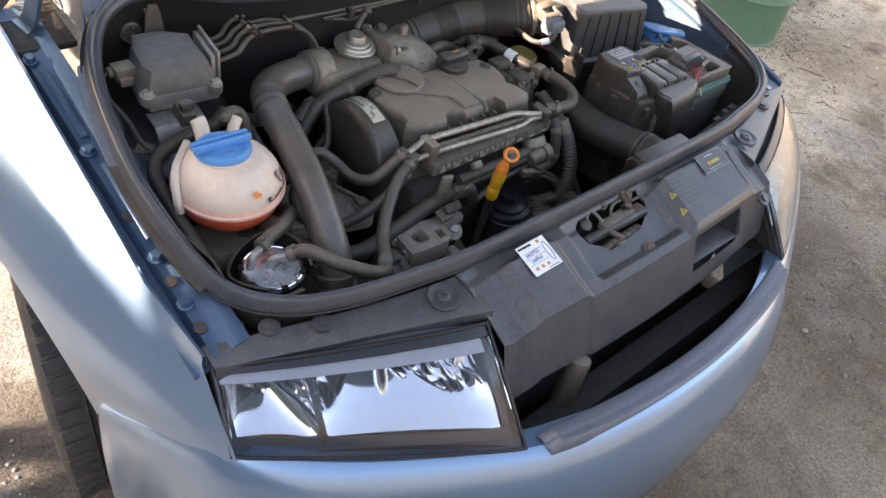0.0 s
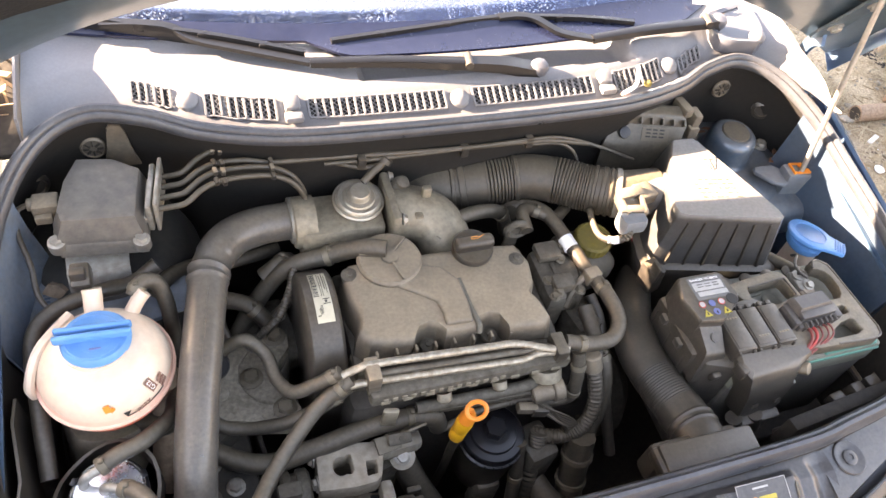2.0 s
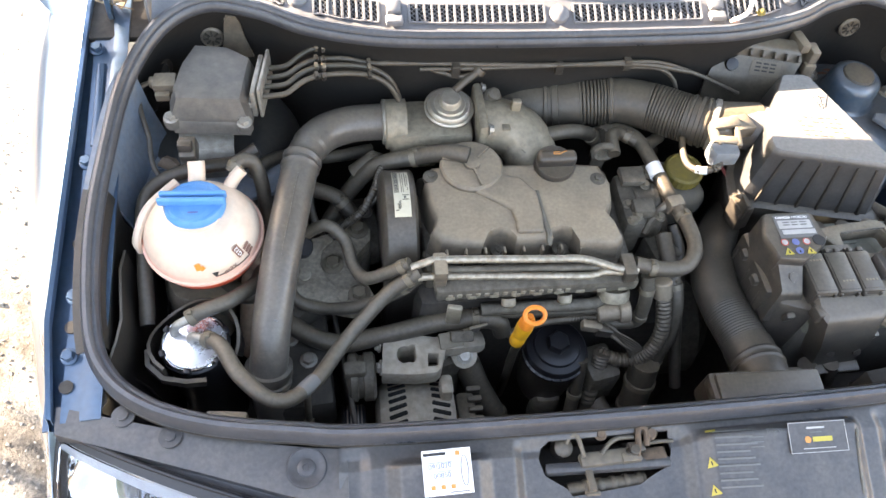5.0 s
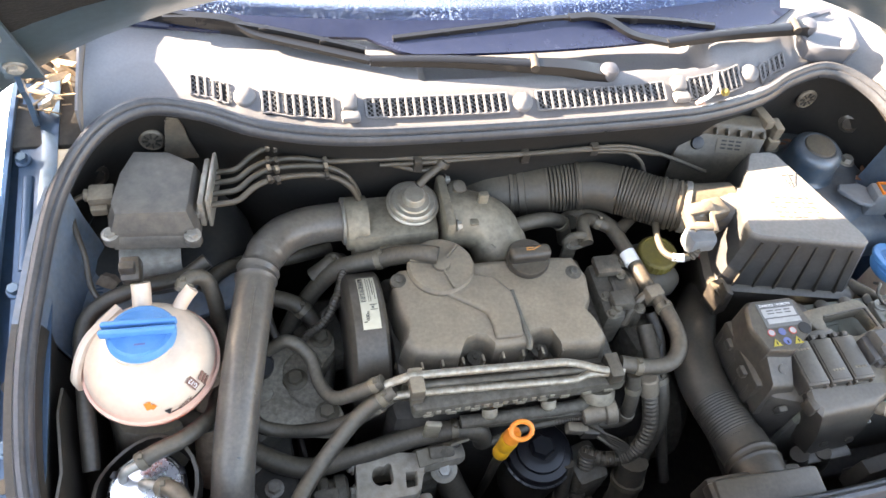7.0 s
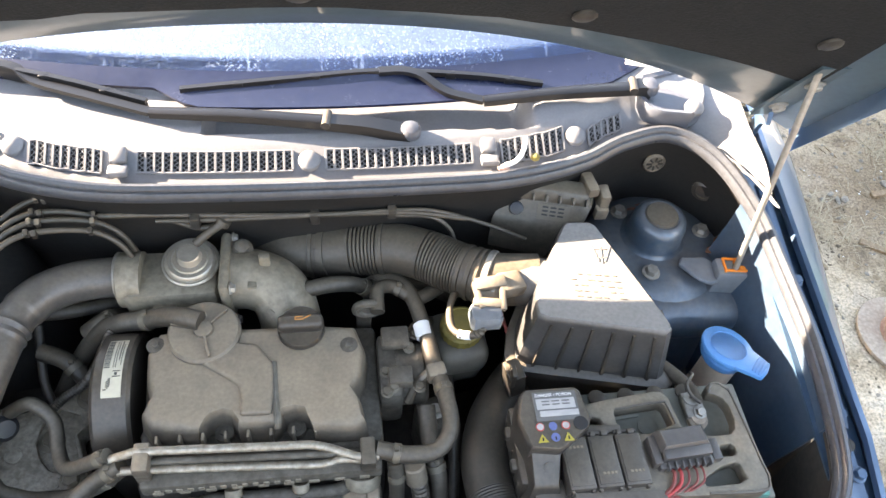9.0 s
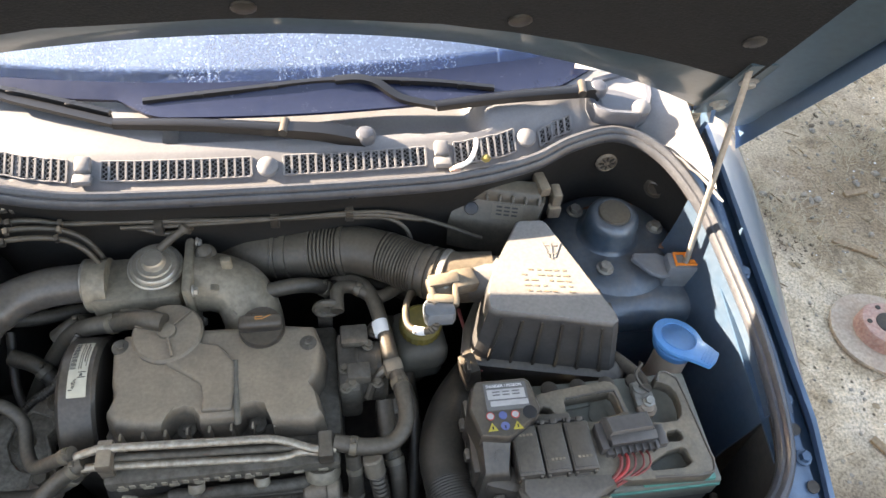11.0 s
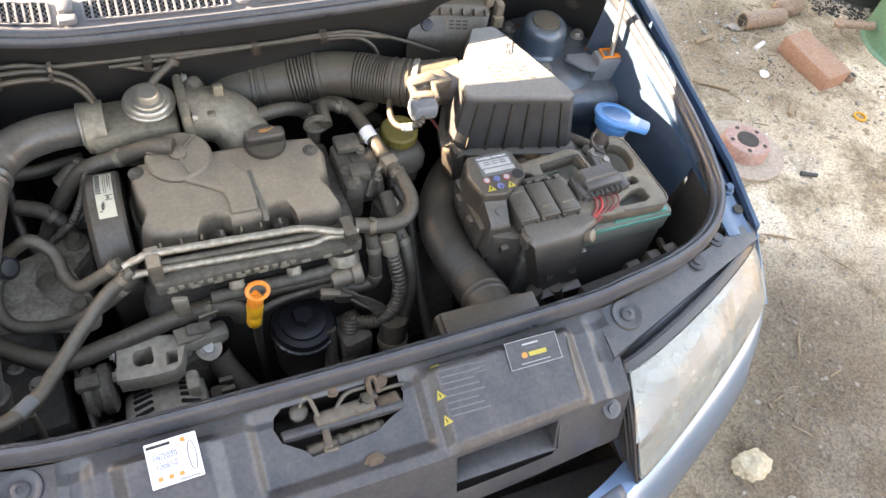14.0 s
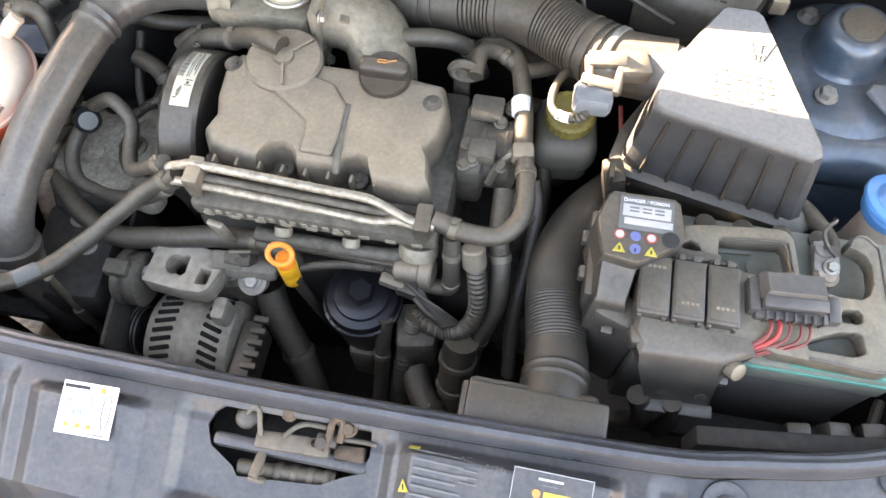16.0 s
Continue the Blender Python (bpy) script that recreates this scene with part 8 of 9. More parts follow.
part("terminal_bolt", hexbolt((0.458, 0.246, 0.729), (0, -0.3, 1), 0.006, 0.006), "zinc", bat)

car_f = thing("fuse_carrier", (0.35, 0.21, 0.60), "dusty black plastic fuse carrier with warning label", "fuse box")
lb = [(0.231, 0.203), (0.222, 0.240), (0.230, 0.270), (0.236, 0.276), (0.297, 0.276), (0.303, 0.271), (0.309, 0.234), (0.305, 0.225), (0.272, 0.202), (0.264, 0.198)]
part("label_box", loft([[(x - 0.002, y, 0.690) for x, y in lb], [(x, y, 0.756) for x, y in lb], [(0.27 + (x - 0.27) * 0.975, 0.238 + (y - 0.238) * 0.975, 0.763) for x, y in lb], [(0.27 + (x - 0.27) * 0.93, 0.238 + (y - 0.238) * 0.93, 0.765) for x, y in lb]]), "fuse", car_f)
part("label_box_foot", loft([[(0.228, 0.160, 0.68), (0.266, 0.158, 0.68), (0.272, 0.210, 0.68), (0.228, 0.214, 0.68)], [(0.231, 0.166, 0.730), (0.263, 0.164, 0.730), (0.270, 0.210, 0.740), (0.230, 0.212, 0.740)], [(0.234, 0.171, 0.739), (0.261, 0.170, 0.739), (0.268, 0.208, 0.756), (0.234, 0.210, 0.756)]]), "fuse", car_f)
part("foot_dimple", spin([(0.0065, 0), (0.0065, 0.001), (0.0045, 0.0012)], (0.252, 0.186, 0.7462), (0, -0.42, 0.9), 18), "fuse", car_f)
part("side_wall", box((0.238, 0.226, 0.650), (0.022, 0.098, 0.150), 0.006, (0, -4, 0)), "black", car_f)
part("front_wall", box((0.262, 0.168, 0.640), (0.050, 0.034, 0.17), 0.008, (0, 0, -20)), "fuse", car_f)
for y in (0.205, 0.245):
    part("wall_clip", box((0.222, y, 0.712), (0.012, 0.014, 0.012), 0.002), "fuse", car_f)
part("label", join(box((0.270, 0.252, 0.7655), (0.052, 0.036, 0.0005), 0)), "grey_ink", car_f, "grey and white warning label")
part("label_panel", box((0.270, 0.2545, 0.7661), (0.046, 0.013, 0.0004), 0), "label_grey", car_f)
part("label_panel", box((0.272, 0.2425, 0.7661), (0.046, 0.007, 0.0004), 0), "label_grey", car_f)
tag_text("DANGER / POISON", 0.0052, (0.269, 0.2655, 0.7661), (0, 0, 0), "white", car_f, "warning_text")
for k in range(6):
    part("small_print", box((0.258 + 0.012 * (k % 3), 0.2575 - 0.004 * (k // 3), 0.7666), (0.009, 0.0016, 0.0002), 0), "grey_ink", car_f, flat=True)
for k, (m_ring, m_in) in enumerate((("red_ink", "label_grey"), ("blue_ink", "blue_ink"), ("red_ink", "label_grey"))):
    c = (0.246 + 0.0150 * k, 0.2270, 0.7656)
    part("pictogram", spin([(0.0050, 0), (0.0050, 0.0005)], c, (0, 0, 1), 20), m_ring, car_f)
    part("pictogram", spin([(0.0040, 0), (0.0040, 0.0008)], c, (0, 0, 1), 20), m_in, car_f)
for k, m_in in enumerate(("yellow_ink", "blue_ink", "yellow_ink")):
    x = 0.2465 + 0.0150 * k
    part("pictogram", plate([(x - 0.006, 0.2085), (x + 0.006, 0.2085), (x, 0.2185)], 0.7645, 0.7662, 0) if k != 1 else spin([(0.0052, 0), (0.0052, 0.0006)], (x, 0.2135, 0.7656), (0, 0, 1), 20), m_in, car_f)
    part("pictogram", box((x, 0.2120, 0.7665), (0.0016, 0.004, 0.0003), 0), "ink", car_f, flat=True)
part("recycling_mark", spin([(0.0085, 0), (0.0085, 0.0006)], (0.294, 0.2285, 0.7652), (0, 0, 1), 20), "ink", car_f)
# three fuse caps
for k in range(3):
    x = 0.2850 + 0.0322 * k
    fc = part("fuse_cap", join(box((x, 0.187, 0.738), (0.0308, 0.061, 0.028), 0.0025), box((x, 0.186, 0.7525), (0.0262, 0.052, 0.0016), 0.0006)), "fuse", car_f, "dusty black fuse cap")
    part("cap_tongue", join(box((x - 0.001, 0.1545, 0.733), (0.017, 0.006, 0.018), 0.0015, (-14, 0, 0)), box((x - 0.001, 0.152, 0.727), (0.010, 0.006, 0.004), 0.001)), "fuse", fc)
    part("cap_tooth", join(box((x - 0.012, 0.1565, 0.742), (0.004, 0.005, 0.014), 0.001), box((x + 0.011, 0.1565, 0.742), (0.004, 0.005, 0.014), 0.001)), "fuse", fc)
    part("cap_hinge", join(box((x - 0.008, 0.2205, 0.748), (0.006, 0.007, 0.008), 0.0015), box((x + 0.006, 0.2205, 0.748), (0.008, 0.007, 0.008), 0.0015), rod((x - 0.013, 0.2225, 0.746), (x + 0.013, 0.2225, 0.746), 0.0026, seg=10)), "fuse", fc)
    part("cap_mark", join(*[box((x - 0.006 + 0.0045 * q, 0.172 if k else 0.205, 0.7536), (0.0032, 0.0032, 0.0005), 0.0001) for q in range(4)]), "cover", fc)
part("hinge_block", box((0.316, 0.2275, 0.740), (0.062, 0.010, 0.012), 0.002), "fuse", car_f)
# moulded deck with its openings, rear window frame and hand grip
deck = [(0.300, 0.258), (0.318, 0.263), (0.345, 0.267), (0.402, 0.2725), (0.411, 0.271), (0.418, 0.263), (0.423, 0.226), (0.434, 0.214), (0.460, 0.2095), (0.480, 0.210), (0.487, 0.216), (0.491, 0.228),
        (0.4905, 0.246), (0.486, 0.256), (0.477, 0.262), (0.470, 0.2635), (0.4705, 0.272), (0.476, 0.278), (0.485, 0.2785), (0.496, 0.270), (0.501, 0.258), (0.507, 0.175), (0.508, 0.152), (0.503, 0.142), (0.494, 0.138),
        (0.400, 0.1415), (0.388, 0.146), (0.300, 0.150)]
holes = [[(0.346, 0.251), (0.406, 0.2555), (0.410, 0.252), (0.414, 0.228), (0.392, 0.222), (0.383, 0.219), (0.347, 0.222), (0.3455, 0.236)],
         [(0.462, 0.197), (0.475, 0.198), (0.479, 0.194), (0.479, 0.187), (0.475, 0.184), (0.459, 0.184)],
         [(0.428, 0.159), (0.455, 0.172), (0.474, 0.176), (0.478, 0.172), (0.481, 0.156), (0.470, 0.151), (0.430, 0.151)],
         [(0.311, 0.241), (0.318, 0.245), (0.326, 0.243), (0.329, 0.235), (0.311, 0.235)]]
part("deck", holed(deck, holes, 0.722, 0.742, 0.0022), "deck_dust", car_f, "dusty moulded deck with hand grip")
part("window_lip", tube([(0.348, 0.2525, 0.742), (0.405, 0.2570, 0.743), (0.4125, 0.2525, 0.743), (0.4165, 0.228, 0.742)], 0.0016, 5, 8), "fuse", car_f)
part("grip_rim", tube([(0.471, 0.2655, 0.7415), (0.4775, 0.276, 0.7415), (0.486, 0.2765, 0.7415), (0.4945, 0.269, 0.7415), (0.4990, 0.258, 0.7415), (0.5050, 0.175, 0.7415), (0.5060, 0.153, 0.7415), (0.4935, 0.140, 0.7415), (0.43, 0.1425, 0.7415)], 0.0018, 6, 8), "fuse", car_f)
part("battery_knob", spin([(0.0125, 0), (0.0125, 0.006), (0.009, 0.008), (0.009, 0.010), (0.003, 0.0105)], (0.456, 0.240, 0.716), (0, 0, 1), 24), "rust_pale", bat, "tan terminal knob")
part("cell_plug", spin([(0.0125, 0), (0.0125, 0.002), (0.010, 0.0028)], (0.392, 0.238, 0.7155), (0, 0, 1), 26), "battery", bat)
part("battery_rib", box((0.366, 0.253, 0.7175), (0.036, 0.007, 0.005), 0.001, (0, 0, 5)), "battery", bat)
part("terminal_wire", tube([(0.462, 0.257, 0.731), (0.452, 0.266, 0.735), (0.447, 0.278, 0.742), (0.458, 0.290, 0.742), (0.463, 0.300, 0.73)], 0.0022, 6, 8), "black", bat)
# plug connector with red wires
cn = part("connector", loft([[(0.376, 0.212, 0.742), (0.440, 0.215, 0.742), (0.444, 0.188, 0.742), (0.379, 0.184, 0.742)], [(0.380, 0.2125, 0.764), (0.436, 0.2155, 0.764), (0.439, 0.192, 0.764), (0.383, 0.189, 0.764)], [(0.383, 0.210, 0.768), (0.433, 0.213, 0.768), (0.436, 0.195, 0.7675), (0.386, 0.192, 0.7675)]]), "connector", car_f, "grey-black plug connector")
part("connector_step", join(box((0.4115, 0.1865, 0.755), (0.058, 0.012, 0.017), 0.002, (8, 0, 3)), box((0.411, 0.178, 0.744), (0.066, 0.010, 0.016), 0.002, (4, 0, 3)), box((0.376, 0.193, 0.748), (0.010, 0.034, 0.018), 0.002, (0, 0, 3)), box((0.449, 0.190, 0.746), (0.012, 0.026, 0.014), 0.002, (0, 0, 3))), "connector", cn)
for k in range(7):
    part("pin_wall", box((0.387 + 0.0085 * k, 0.1735 + 0.0005 * k, 0.7485), (0.0018, 0.009, 0.017), 0.0005, (8, 0, 3)), "connector", cn)
for k, (x, mname) in enumerate(((0.392, "wire_dark"), (0.400, "wire_red"), (0.409, "wire_dark"), (0.419, "wire_dark"), (0.427, "wire_dark"))):
    part("wire", tube([(x, 0.175, 0.746), (x + 0.001, 0.165, 0.749), (x - 0.004, 0.153, 0.746), (x - 0.020 - 0.003 * k, 0.143, 0.737), (x - 0.040 - 0.004 * k, 0.136, 0.726)], 0.0022 if k < 2 else 0.0013, 6, 8), mname, cn, "red wire")
# front flap over the main cable
part("front_cover", loft([[(0.276, 0.156, 0.744), (0.378, 0.151, 0.743), (0.381, 0.140, 0.742), (0.354, 0.132, 0.741), (0.282, 0.130, 0.741), (0.274, 0.142, 0.743)],
                          [(0.272, 0.158, 0.738), (0.382, 0.152, 0.737), (0.384, 0.138, 0.735), (0.356, 0.125, 0.734), (0.279, 0.122, 0.734), (0.270, 0.141, 0.737)],
                          [(0.275, 0.158, 0.722), (0.370, 0.152, 0.722), (0.370, 0.136, 0.720), (0.356, 0.119, 0.716), (0.282, 0.116, 0.716), (0.273, 0.140, 0.720)],
                          [(0.284, 0.155, 0.690), (0.366, 0.150, 0.690), (0.368, 0.132, 0.690), (0.362, 0.116, 0.690), (0.290, 0.113, 0.690), (0.282, 0.136, 0.690)],
                          [(0.302, 0.150, 0.630), (0.374, 0.146, 0.630), (0.377, 0.130, 0.628), (0.373, 0.117, 0.626), (0.308, 0.114, 0.626), (0.300, 0.134, 0.630)]]), "fuse", car_f, "dusty cable cover flap")
part("cover_step", box((0.276, 0.140, 0.730), (0.016, 0.018, 0.020), 0.003, (0, 0, 10)), "fuse", car_f)
part("cover_boss", spin([(0.009, 0), (0.009, 0.012), (0.006, 0.014)], (0.364, 0.129, 0.724), (0.5, -0.6, 0.5), 18), "cover", car_f)
part("cover_lip", box((0.341, 0.110, 0.622), (0.074, 0.014, 0.005), 0.002, (10, 0, 2)), "fuse", car_f)
for x in (0.318, 0.356):
    part("cover_hole", spin([(0.006, 0), (0.006, 0.002)], (x, 0.1145, 0.660), (0, -1, 0.25), 12), "dark", car_f)
part("cable", tube([(0.30, 0.115, 0.63), (0.31, 0.11, 0.60), (0.315, 0.11, 0.55), (0.30, 0.12, 0.50)], 0.012, 5, 10), "fuse", car_f)
part("cable", tube([(0.335, 0.112, 0.63), (0.345, 0.108, 0.59), (0.345, 0.11, 0.52)], 0.010, 5, 10), "fuse", car_f)

# ribs, lugs and latches of the fuse carrier
for k in range(5):
    part("wall_rib", box((0.2265, 0.188 + 0.019 * k, 0.668), (0.004, 0.003, 0.075), 0.001, (0, -4, 0)), "fuse", car_f)
for x, y, z in ((0.250, 0.150, 0.706), (0.300, 0.1245, 0.690), (0.366, 0.1245, 0.688)):
    part("lug", box((x, y, z), (0.012, 0.008, 0.016), 0.002, (10, 0, 0)), "fuse", car_f)
for k in range(6):
    part("front_print", box((0.300 + 0.011 * k, 0.1262, 0.7045), (0.007, 0.0008, 0.003), 0), "grey_ink", car_f, flat=True)
vent_cap = [(0.300 + 0.038 * k, 0.280) for k in range(5)]
for x, y in vent_cap:
    part("cell_plug", spin([(0.011, 0), (0.011, 0.003), (0.008, 0.004)], (x, y, 0.7155), (0, 0, 1), 18), "black", bat)

# gearbox side seen in the gap and relays in front of the battery
gb = thing("gearbox", (0.18, 0.30, 0.206), "grimy gearbox casing deep in the bay", "gearbox")
part("casing", spin([(0.06, 0), (0.09, 0.03), (0.085, 0.12), (0.05, 0.15)], (0.12, 0.30, 0.42), (1, 0, 0), 24), "alu_dark", gb)
part("support", box((0.20, 0.30, 0.34), (0.10, 0.12, 0.27), 0.01), "dark", gb)
cl = thing("headlight_plug", (0.43, 0.085, 0.60), "black cable clips and plugs behind the headlight", "connector")
for k in range(3):
    part("clip", box((0.452 + 0.036 * k, 0.098 + 0.006 * k, 0.652 + 0.004 * (k % 2)), (0.024, 0.016, 0.02), 0.003, (0, 10 * (k % 2), 8)), "black", cl)
part("cable", tube([(0.36, 0.085, 0.615), (0.42, 0.088, 0.618), (0.48, 0.098, 0.622), (0.53, 0.115, 0.625), (0.56, 0.16, 0.60)], 0.006, 6, 8), "black", cl)
part("bracket", box((0.46, 0.085, 0.64), (0.22, 0.02, 0.06), 0.004, (0, 0, 6)), "dark", cl)
# side bracket with the dark rail below the left inner wing
lr = thing("inner_wing_shield", (-0.57, 0.22, 0.40), "folded black plastic shield along the inner wing", "shield")
part("panel", sheet([[(-0.592 + 0.005 * math.sin(y * 40), y, z) for z in (0.715, 0.69, 0.64, 0.55, 0.42)] for y in (0.14, 0.17, 0.20, 0.235, 0.27, 0.30)], 0.003, (1, 0, 0)), "black", lr)
tp = thing("plastic_shield", (-0.545, 0.275, 0.55), "crumpled grey protective sleeve below the coolant tank", "sleeve")
part("sleeve", spin([(0.052, 0), (0.050, 0.03), (0.054, 0.06), (0.050, 0.08), (0.048, 0.082)], (-0.52, 0.295, 0.55), (0.1, 0.2, 1), 18, 0.05, 5), "cover", tp)
rd = thing("crankcase_pipe", (-0.45, 0.27, 0.5), "dusty red-brown pipe behind the coolant tank", "pipe")
part("pipe", tube([(-0.455, 0.245, 0.52), (-0.452, 0.262, 0.57), (-0.445, 0.285, 0.62), (-0.44, 0.32, 0.64), (-0.44, 0.36, 0.62)], 0.018, 6, 12), "rust", rd)
# front crossmember tube below the boost pipe
fm = thing("dipstick_guide", (-0.36, 0.12, 0.45), "slim steel guide tube beside the boost pipe", "tube")
part("tube", rod((-0.382, 0.128, 0.44), (-0.375, 0.135, 0.62), 0.005, seg=12), "clamp_dull", fm)
part("ferrule", rod((-0.380, 0.1295, 0.49), (-0.3785, 0.1312, 0.53), 0.0075, seg=12), "clamp_dull", fm)
sb = thing("side_member", (-0.36, 0.2, 0.4), "dark painted side member below the engine mount", "member")
part("beam", box((-0.40, 0.28, 0.53), (0.10, 0.30, 0.08), 0.01, (0, 0, 4)), "dark", sb)
part("panel", box((-0.325, 0.18, 0.46), (0.006, 0.20, 0.22), 0.002, (0, 0, 8)), "dark", sb)
for x, y in ((-0.375, 0.2), (-0.40, 0.235)):
    part("bolt", hexbolt((x, y, 0.571), (0, 0, 1), 0.009, 0.008), "zinc", sb)

# ---- bonnet latch in the lock carrier ----
la = thing("bonnet_latch", (-0.03, -0.02, 0.64), "rusty bonnet latch with springs and cables", "latch")
part("floor", box((-0.03, -0.018, 0.640), (0.19, 0.085, 0.006), 0.002), "dark", la)
part("bar", box((-0.028, -0.017, 0.688), (0.150, 0.013, 0.014), 0.004, (0, 0, -1)), "carrier", la)
part("bar", join(rod((-0.078, -0.036, 0.672), (0.018, -0.032, 0.672), 0.0085, seg=18, bev=0.001), *[spin([(0.0088, 0), (0.0102, 0.002), (0.0102, 0.006), (0.0088, 0.008)], (-0.058 + 0.016 * k, -0.0352 + 0.0007 * k, 0.672), (1, 0.04, 0), 18) for k in range(5)]), "rubber", la)
part("striker", join(box((-0.0535, -0.030, 0.694), (0.009, 0.034, 0.005), 0.0015, (-14, 0, -3)), box((-0.0525, -0.046, 0.689), (0.017, 0.006, 0.005), 0.0015, (-14, 0, -3))), "latch_steel", la, "worn steel striker plate")
part("lock_body", join(box((-0.034, -0.010, 0.695), (0.056, 0.017, 0.012), 0.003, (0, -2, 2)), box((-0.002, -0.012, 0.698), (0.024, 0.012, 0.010), 0.002, (0, 0, 4))), "latch_steel", la, "dusty steel lock body")
part("spring", tube([(-0.004 + 0.0045 * math.cos(a), -0.006 + 0.0045 * math.sin(a), 0.690 + a * 0.0006) for a in [k * 0.7 for k in range(36)]], 0.001, 2, 5), "alu_dark", la)
part("pivot", join(rod((0.002, -0.006, 0.690), (0.002, -0.006, 0.709), 0.006, seg=14, bev=0.001), box((0.006, -0.002, 0.700), (0.020, 0.012, 0.010), 0.002)), "black", la)
part("hook", tube([(-0.075, 0.010, 0.700), (-0.069, 0.016, 0.708), (-0.063, 0.014, 0.709), (-0.060, 0.004, 0.706), (-0.057, -0.008, 0.700)], 0.0026, 5, 8), "latch_steel", la)
part("hook", tube([(0.006, -0.012, 0.700), (0.008, 0.002, 0.707), (0.009, 0.014, 0.711), (0.014, 0.018, 0.712), (0.019, 0.014, 0.710), (0.018, -0.002, 0.704)], 0.0036, 5, 8), "rust_dark", la, "rusty hook")
part("bolt", hexbolt((0.024, 0.012, 0.706), (0, -0.4, 1), 0.0065, 0.006), "rust_dark", la, "rusty bolt")
part("bolt", hexbolt((-0.034, 0.016, 0.706), (0, -0.4, 1), 0.006, 0.005), "rust_dark", la)
part("stop", spin([(0.011, -0.02), (0.011, 0.004), (0.008, 0.007), (0.003, 0.008)], (-0.077, 0.008, 0.690), (0, -0.3, 1), 18), "black", la, "black rubber stop")
part("cable", tube([(-0.036, -0.006, 0.700), (-0.026, 0.004, 0.704), (-0.014, 0.009, 0.706), (0.004, 0.009, 0.706)], 0.0026, 6, 8), "alu_dark", la)
part("cable", tube([(0.014, 0.002, 0.700), (0.034, 0.003, 0.700), (0.052, 0.003, 0.699)], 0.0024, 4, 8), "alu_dark", la)
part("bracket", box((0.028, -0.010, 0.688), (0.030, 0.018, 0.014), 0.003, (0, 0, 4)), "rust_dark", la)
side = [(-0.062, 0.680), (-0.062, 0.622), (-0.110, 0.619), (-0.112, 0.626), (-0.098, 0.660), (-0.092, 0.672)]
part("carrier_pocket", join(box((0.156, -0.0865, 0.6205), (0.150, 0.050, 0.004), 0.001, (-2, 0, 0)), box((0.156, -0.062, 0.650), (0.150, 0.004, 0.060), 0.001, (8, 0, 0)),
                            *[loft([[(x, y, z) for y, z in side], [(x + 0.004, y, z) for y, z in side]]) for x in (0.079, 0.229)]), "carrier", car, "moulded pocket in the lock carrier")
edge = [(0.2665, 0.010), (0.2655, -0.010), (0.2635, -0.030), (0.2620, -0.050), (0.2610, -0.068), (0.2610, -0.080)]
part("worn_edge", tube([(x, y - 0.03 * (1 - (x / 0.335) ** 2) * max(0, min(1, (-0.05 - y) / 0.1)), carrier_z(x, y) + 0.0004) for x, y in edge], 0.0016, 6, 8, flat=0.6), "worn_tan", car, "edge worn to pale tan")

# ---- stickers and print on the lock carrier ----
stk = thing("service_sticker", (-0.216, -0.018, 0.722), "white service sticker with handwritten date and mileage", "sticker")


def on_carrier(x, y, turn=0.0, lift=0.0012, reach=0.006):
    """A pose that lies on the lock carrier's skin."""
    zx = (carrier_z(x + reach, y) - carrier_z(x - reach, y)) / (2 * reach)
    zy = (carrier_z(x, y + reach) - carrier_z(x, y - reach)) / (2 * reach)
    n = Vector((-zx, -zy, 1)).normalized()
    u = Vector((1, 0, zx)).normalized()
    w = n.cross(u)
    m = Matrix(((u.x, w.x, n.x, x), (u.y, w.y, n.y, y), (u.z, w.z, n.z, carrier_z(x, y)), (0, 0, 0, 1)))
    return m @ pose(0, 0, lift, 0, 0, turn)


sf = on_carrier(-0.2175, -0.017, 1, 0.002, 0.012)


def on(frm, x, y, lift=0.0):
    return frm @ Vector((x, y, lift))


def flat_box(frm, x, y, w, h, lift, material, parent, name, thick=0.0003):
    b = box((x, y, lift), (w, h, thick), 0, seg=1)
    b.transform(frm)
    return part(name, b, material, parent, flat=True)


def flat_text(frm, body, x, y, size, lift, material, parent, turn=0, name="lettering"):
    q = frm @ pose(x, y, lift, 0, 0, turn)
    e = q.to_euler()
    return tag_text(body, size, q.translation[:], [math.degrees(a) for a in e], material, parent, name)


flat_box(sf, 0, 0, 0.054, 0.048, 0.0, "white", stk, "paper", 0.0006)
flat_box(sf, -0.013, 0.0195, 0.025, 0.0032, 0.0006, "ink", stk, "brand_bar")
flat_box(sf, -0.006, 0.0105, 0.036, 0.0005, 0.0006, "grey_ink", stk, "rule")
flat_box(sf, -0.006, 0.0010, 0.036, 0.0005, 0.0006, "grey_ink", stk, "rule")
flat_box(sf, -0.006, -0.0085, 0.036, 0.0005, 0.0006, "grey_ink", stk, "rule")
flat_text(sf, "09/2020", -0.008, 0.0065, 0.0078, 0.0006, "blue_ink", stk, 3)
flat_text(sf, "100850", -0.008, -0.0035, 0.0078, 0.0006, "blue_ink", stk, 3)
for k in range(3):
    flat_box(sf, -0.017 + 0.011 * k, -0.0155, 0.0050, 0.0045, 0.0006, "orange_ink", stk, "picture")
flat_box(sf, 0.0125, 0.019, 0.005, 0.005, 0.0006, "orange_ink", stk, "picture")
belt_line = [on(sf, 0.019 + 0.004 * math.cos(radians(a)), 0.000 + 0.016 * math.sin(radians(a)), 0.0007) for a in range(0, 360, 20)]
part("belt_drawing", sweep(belt_line, ring_section(0.0004, 5), True), "ink", stk)
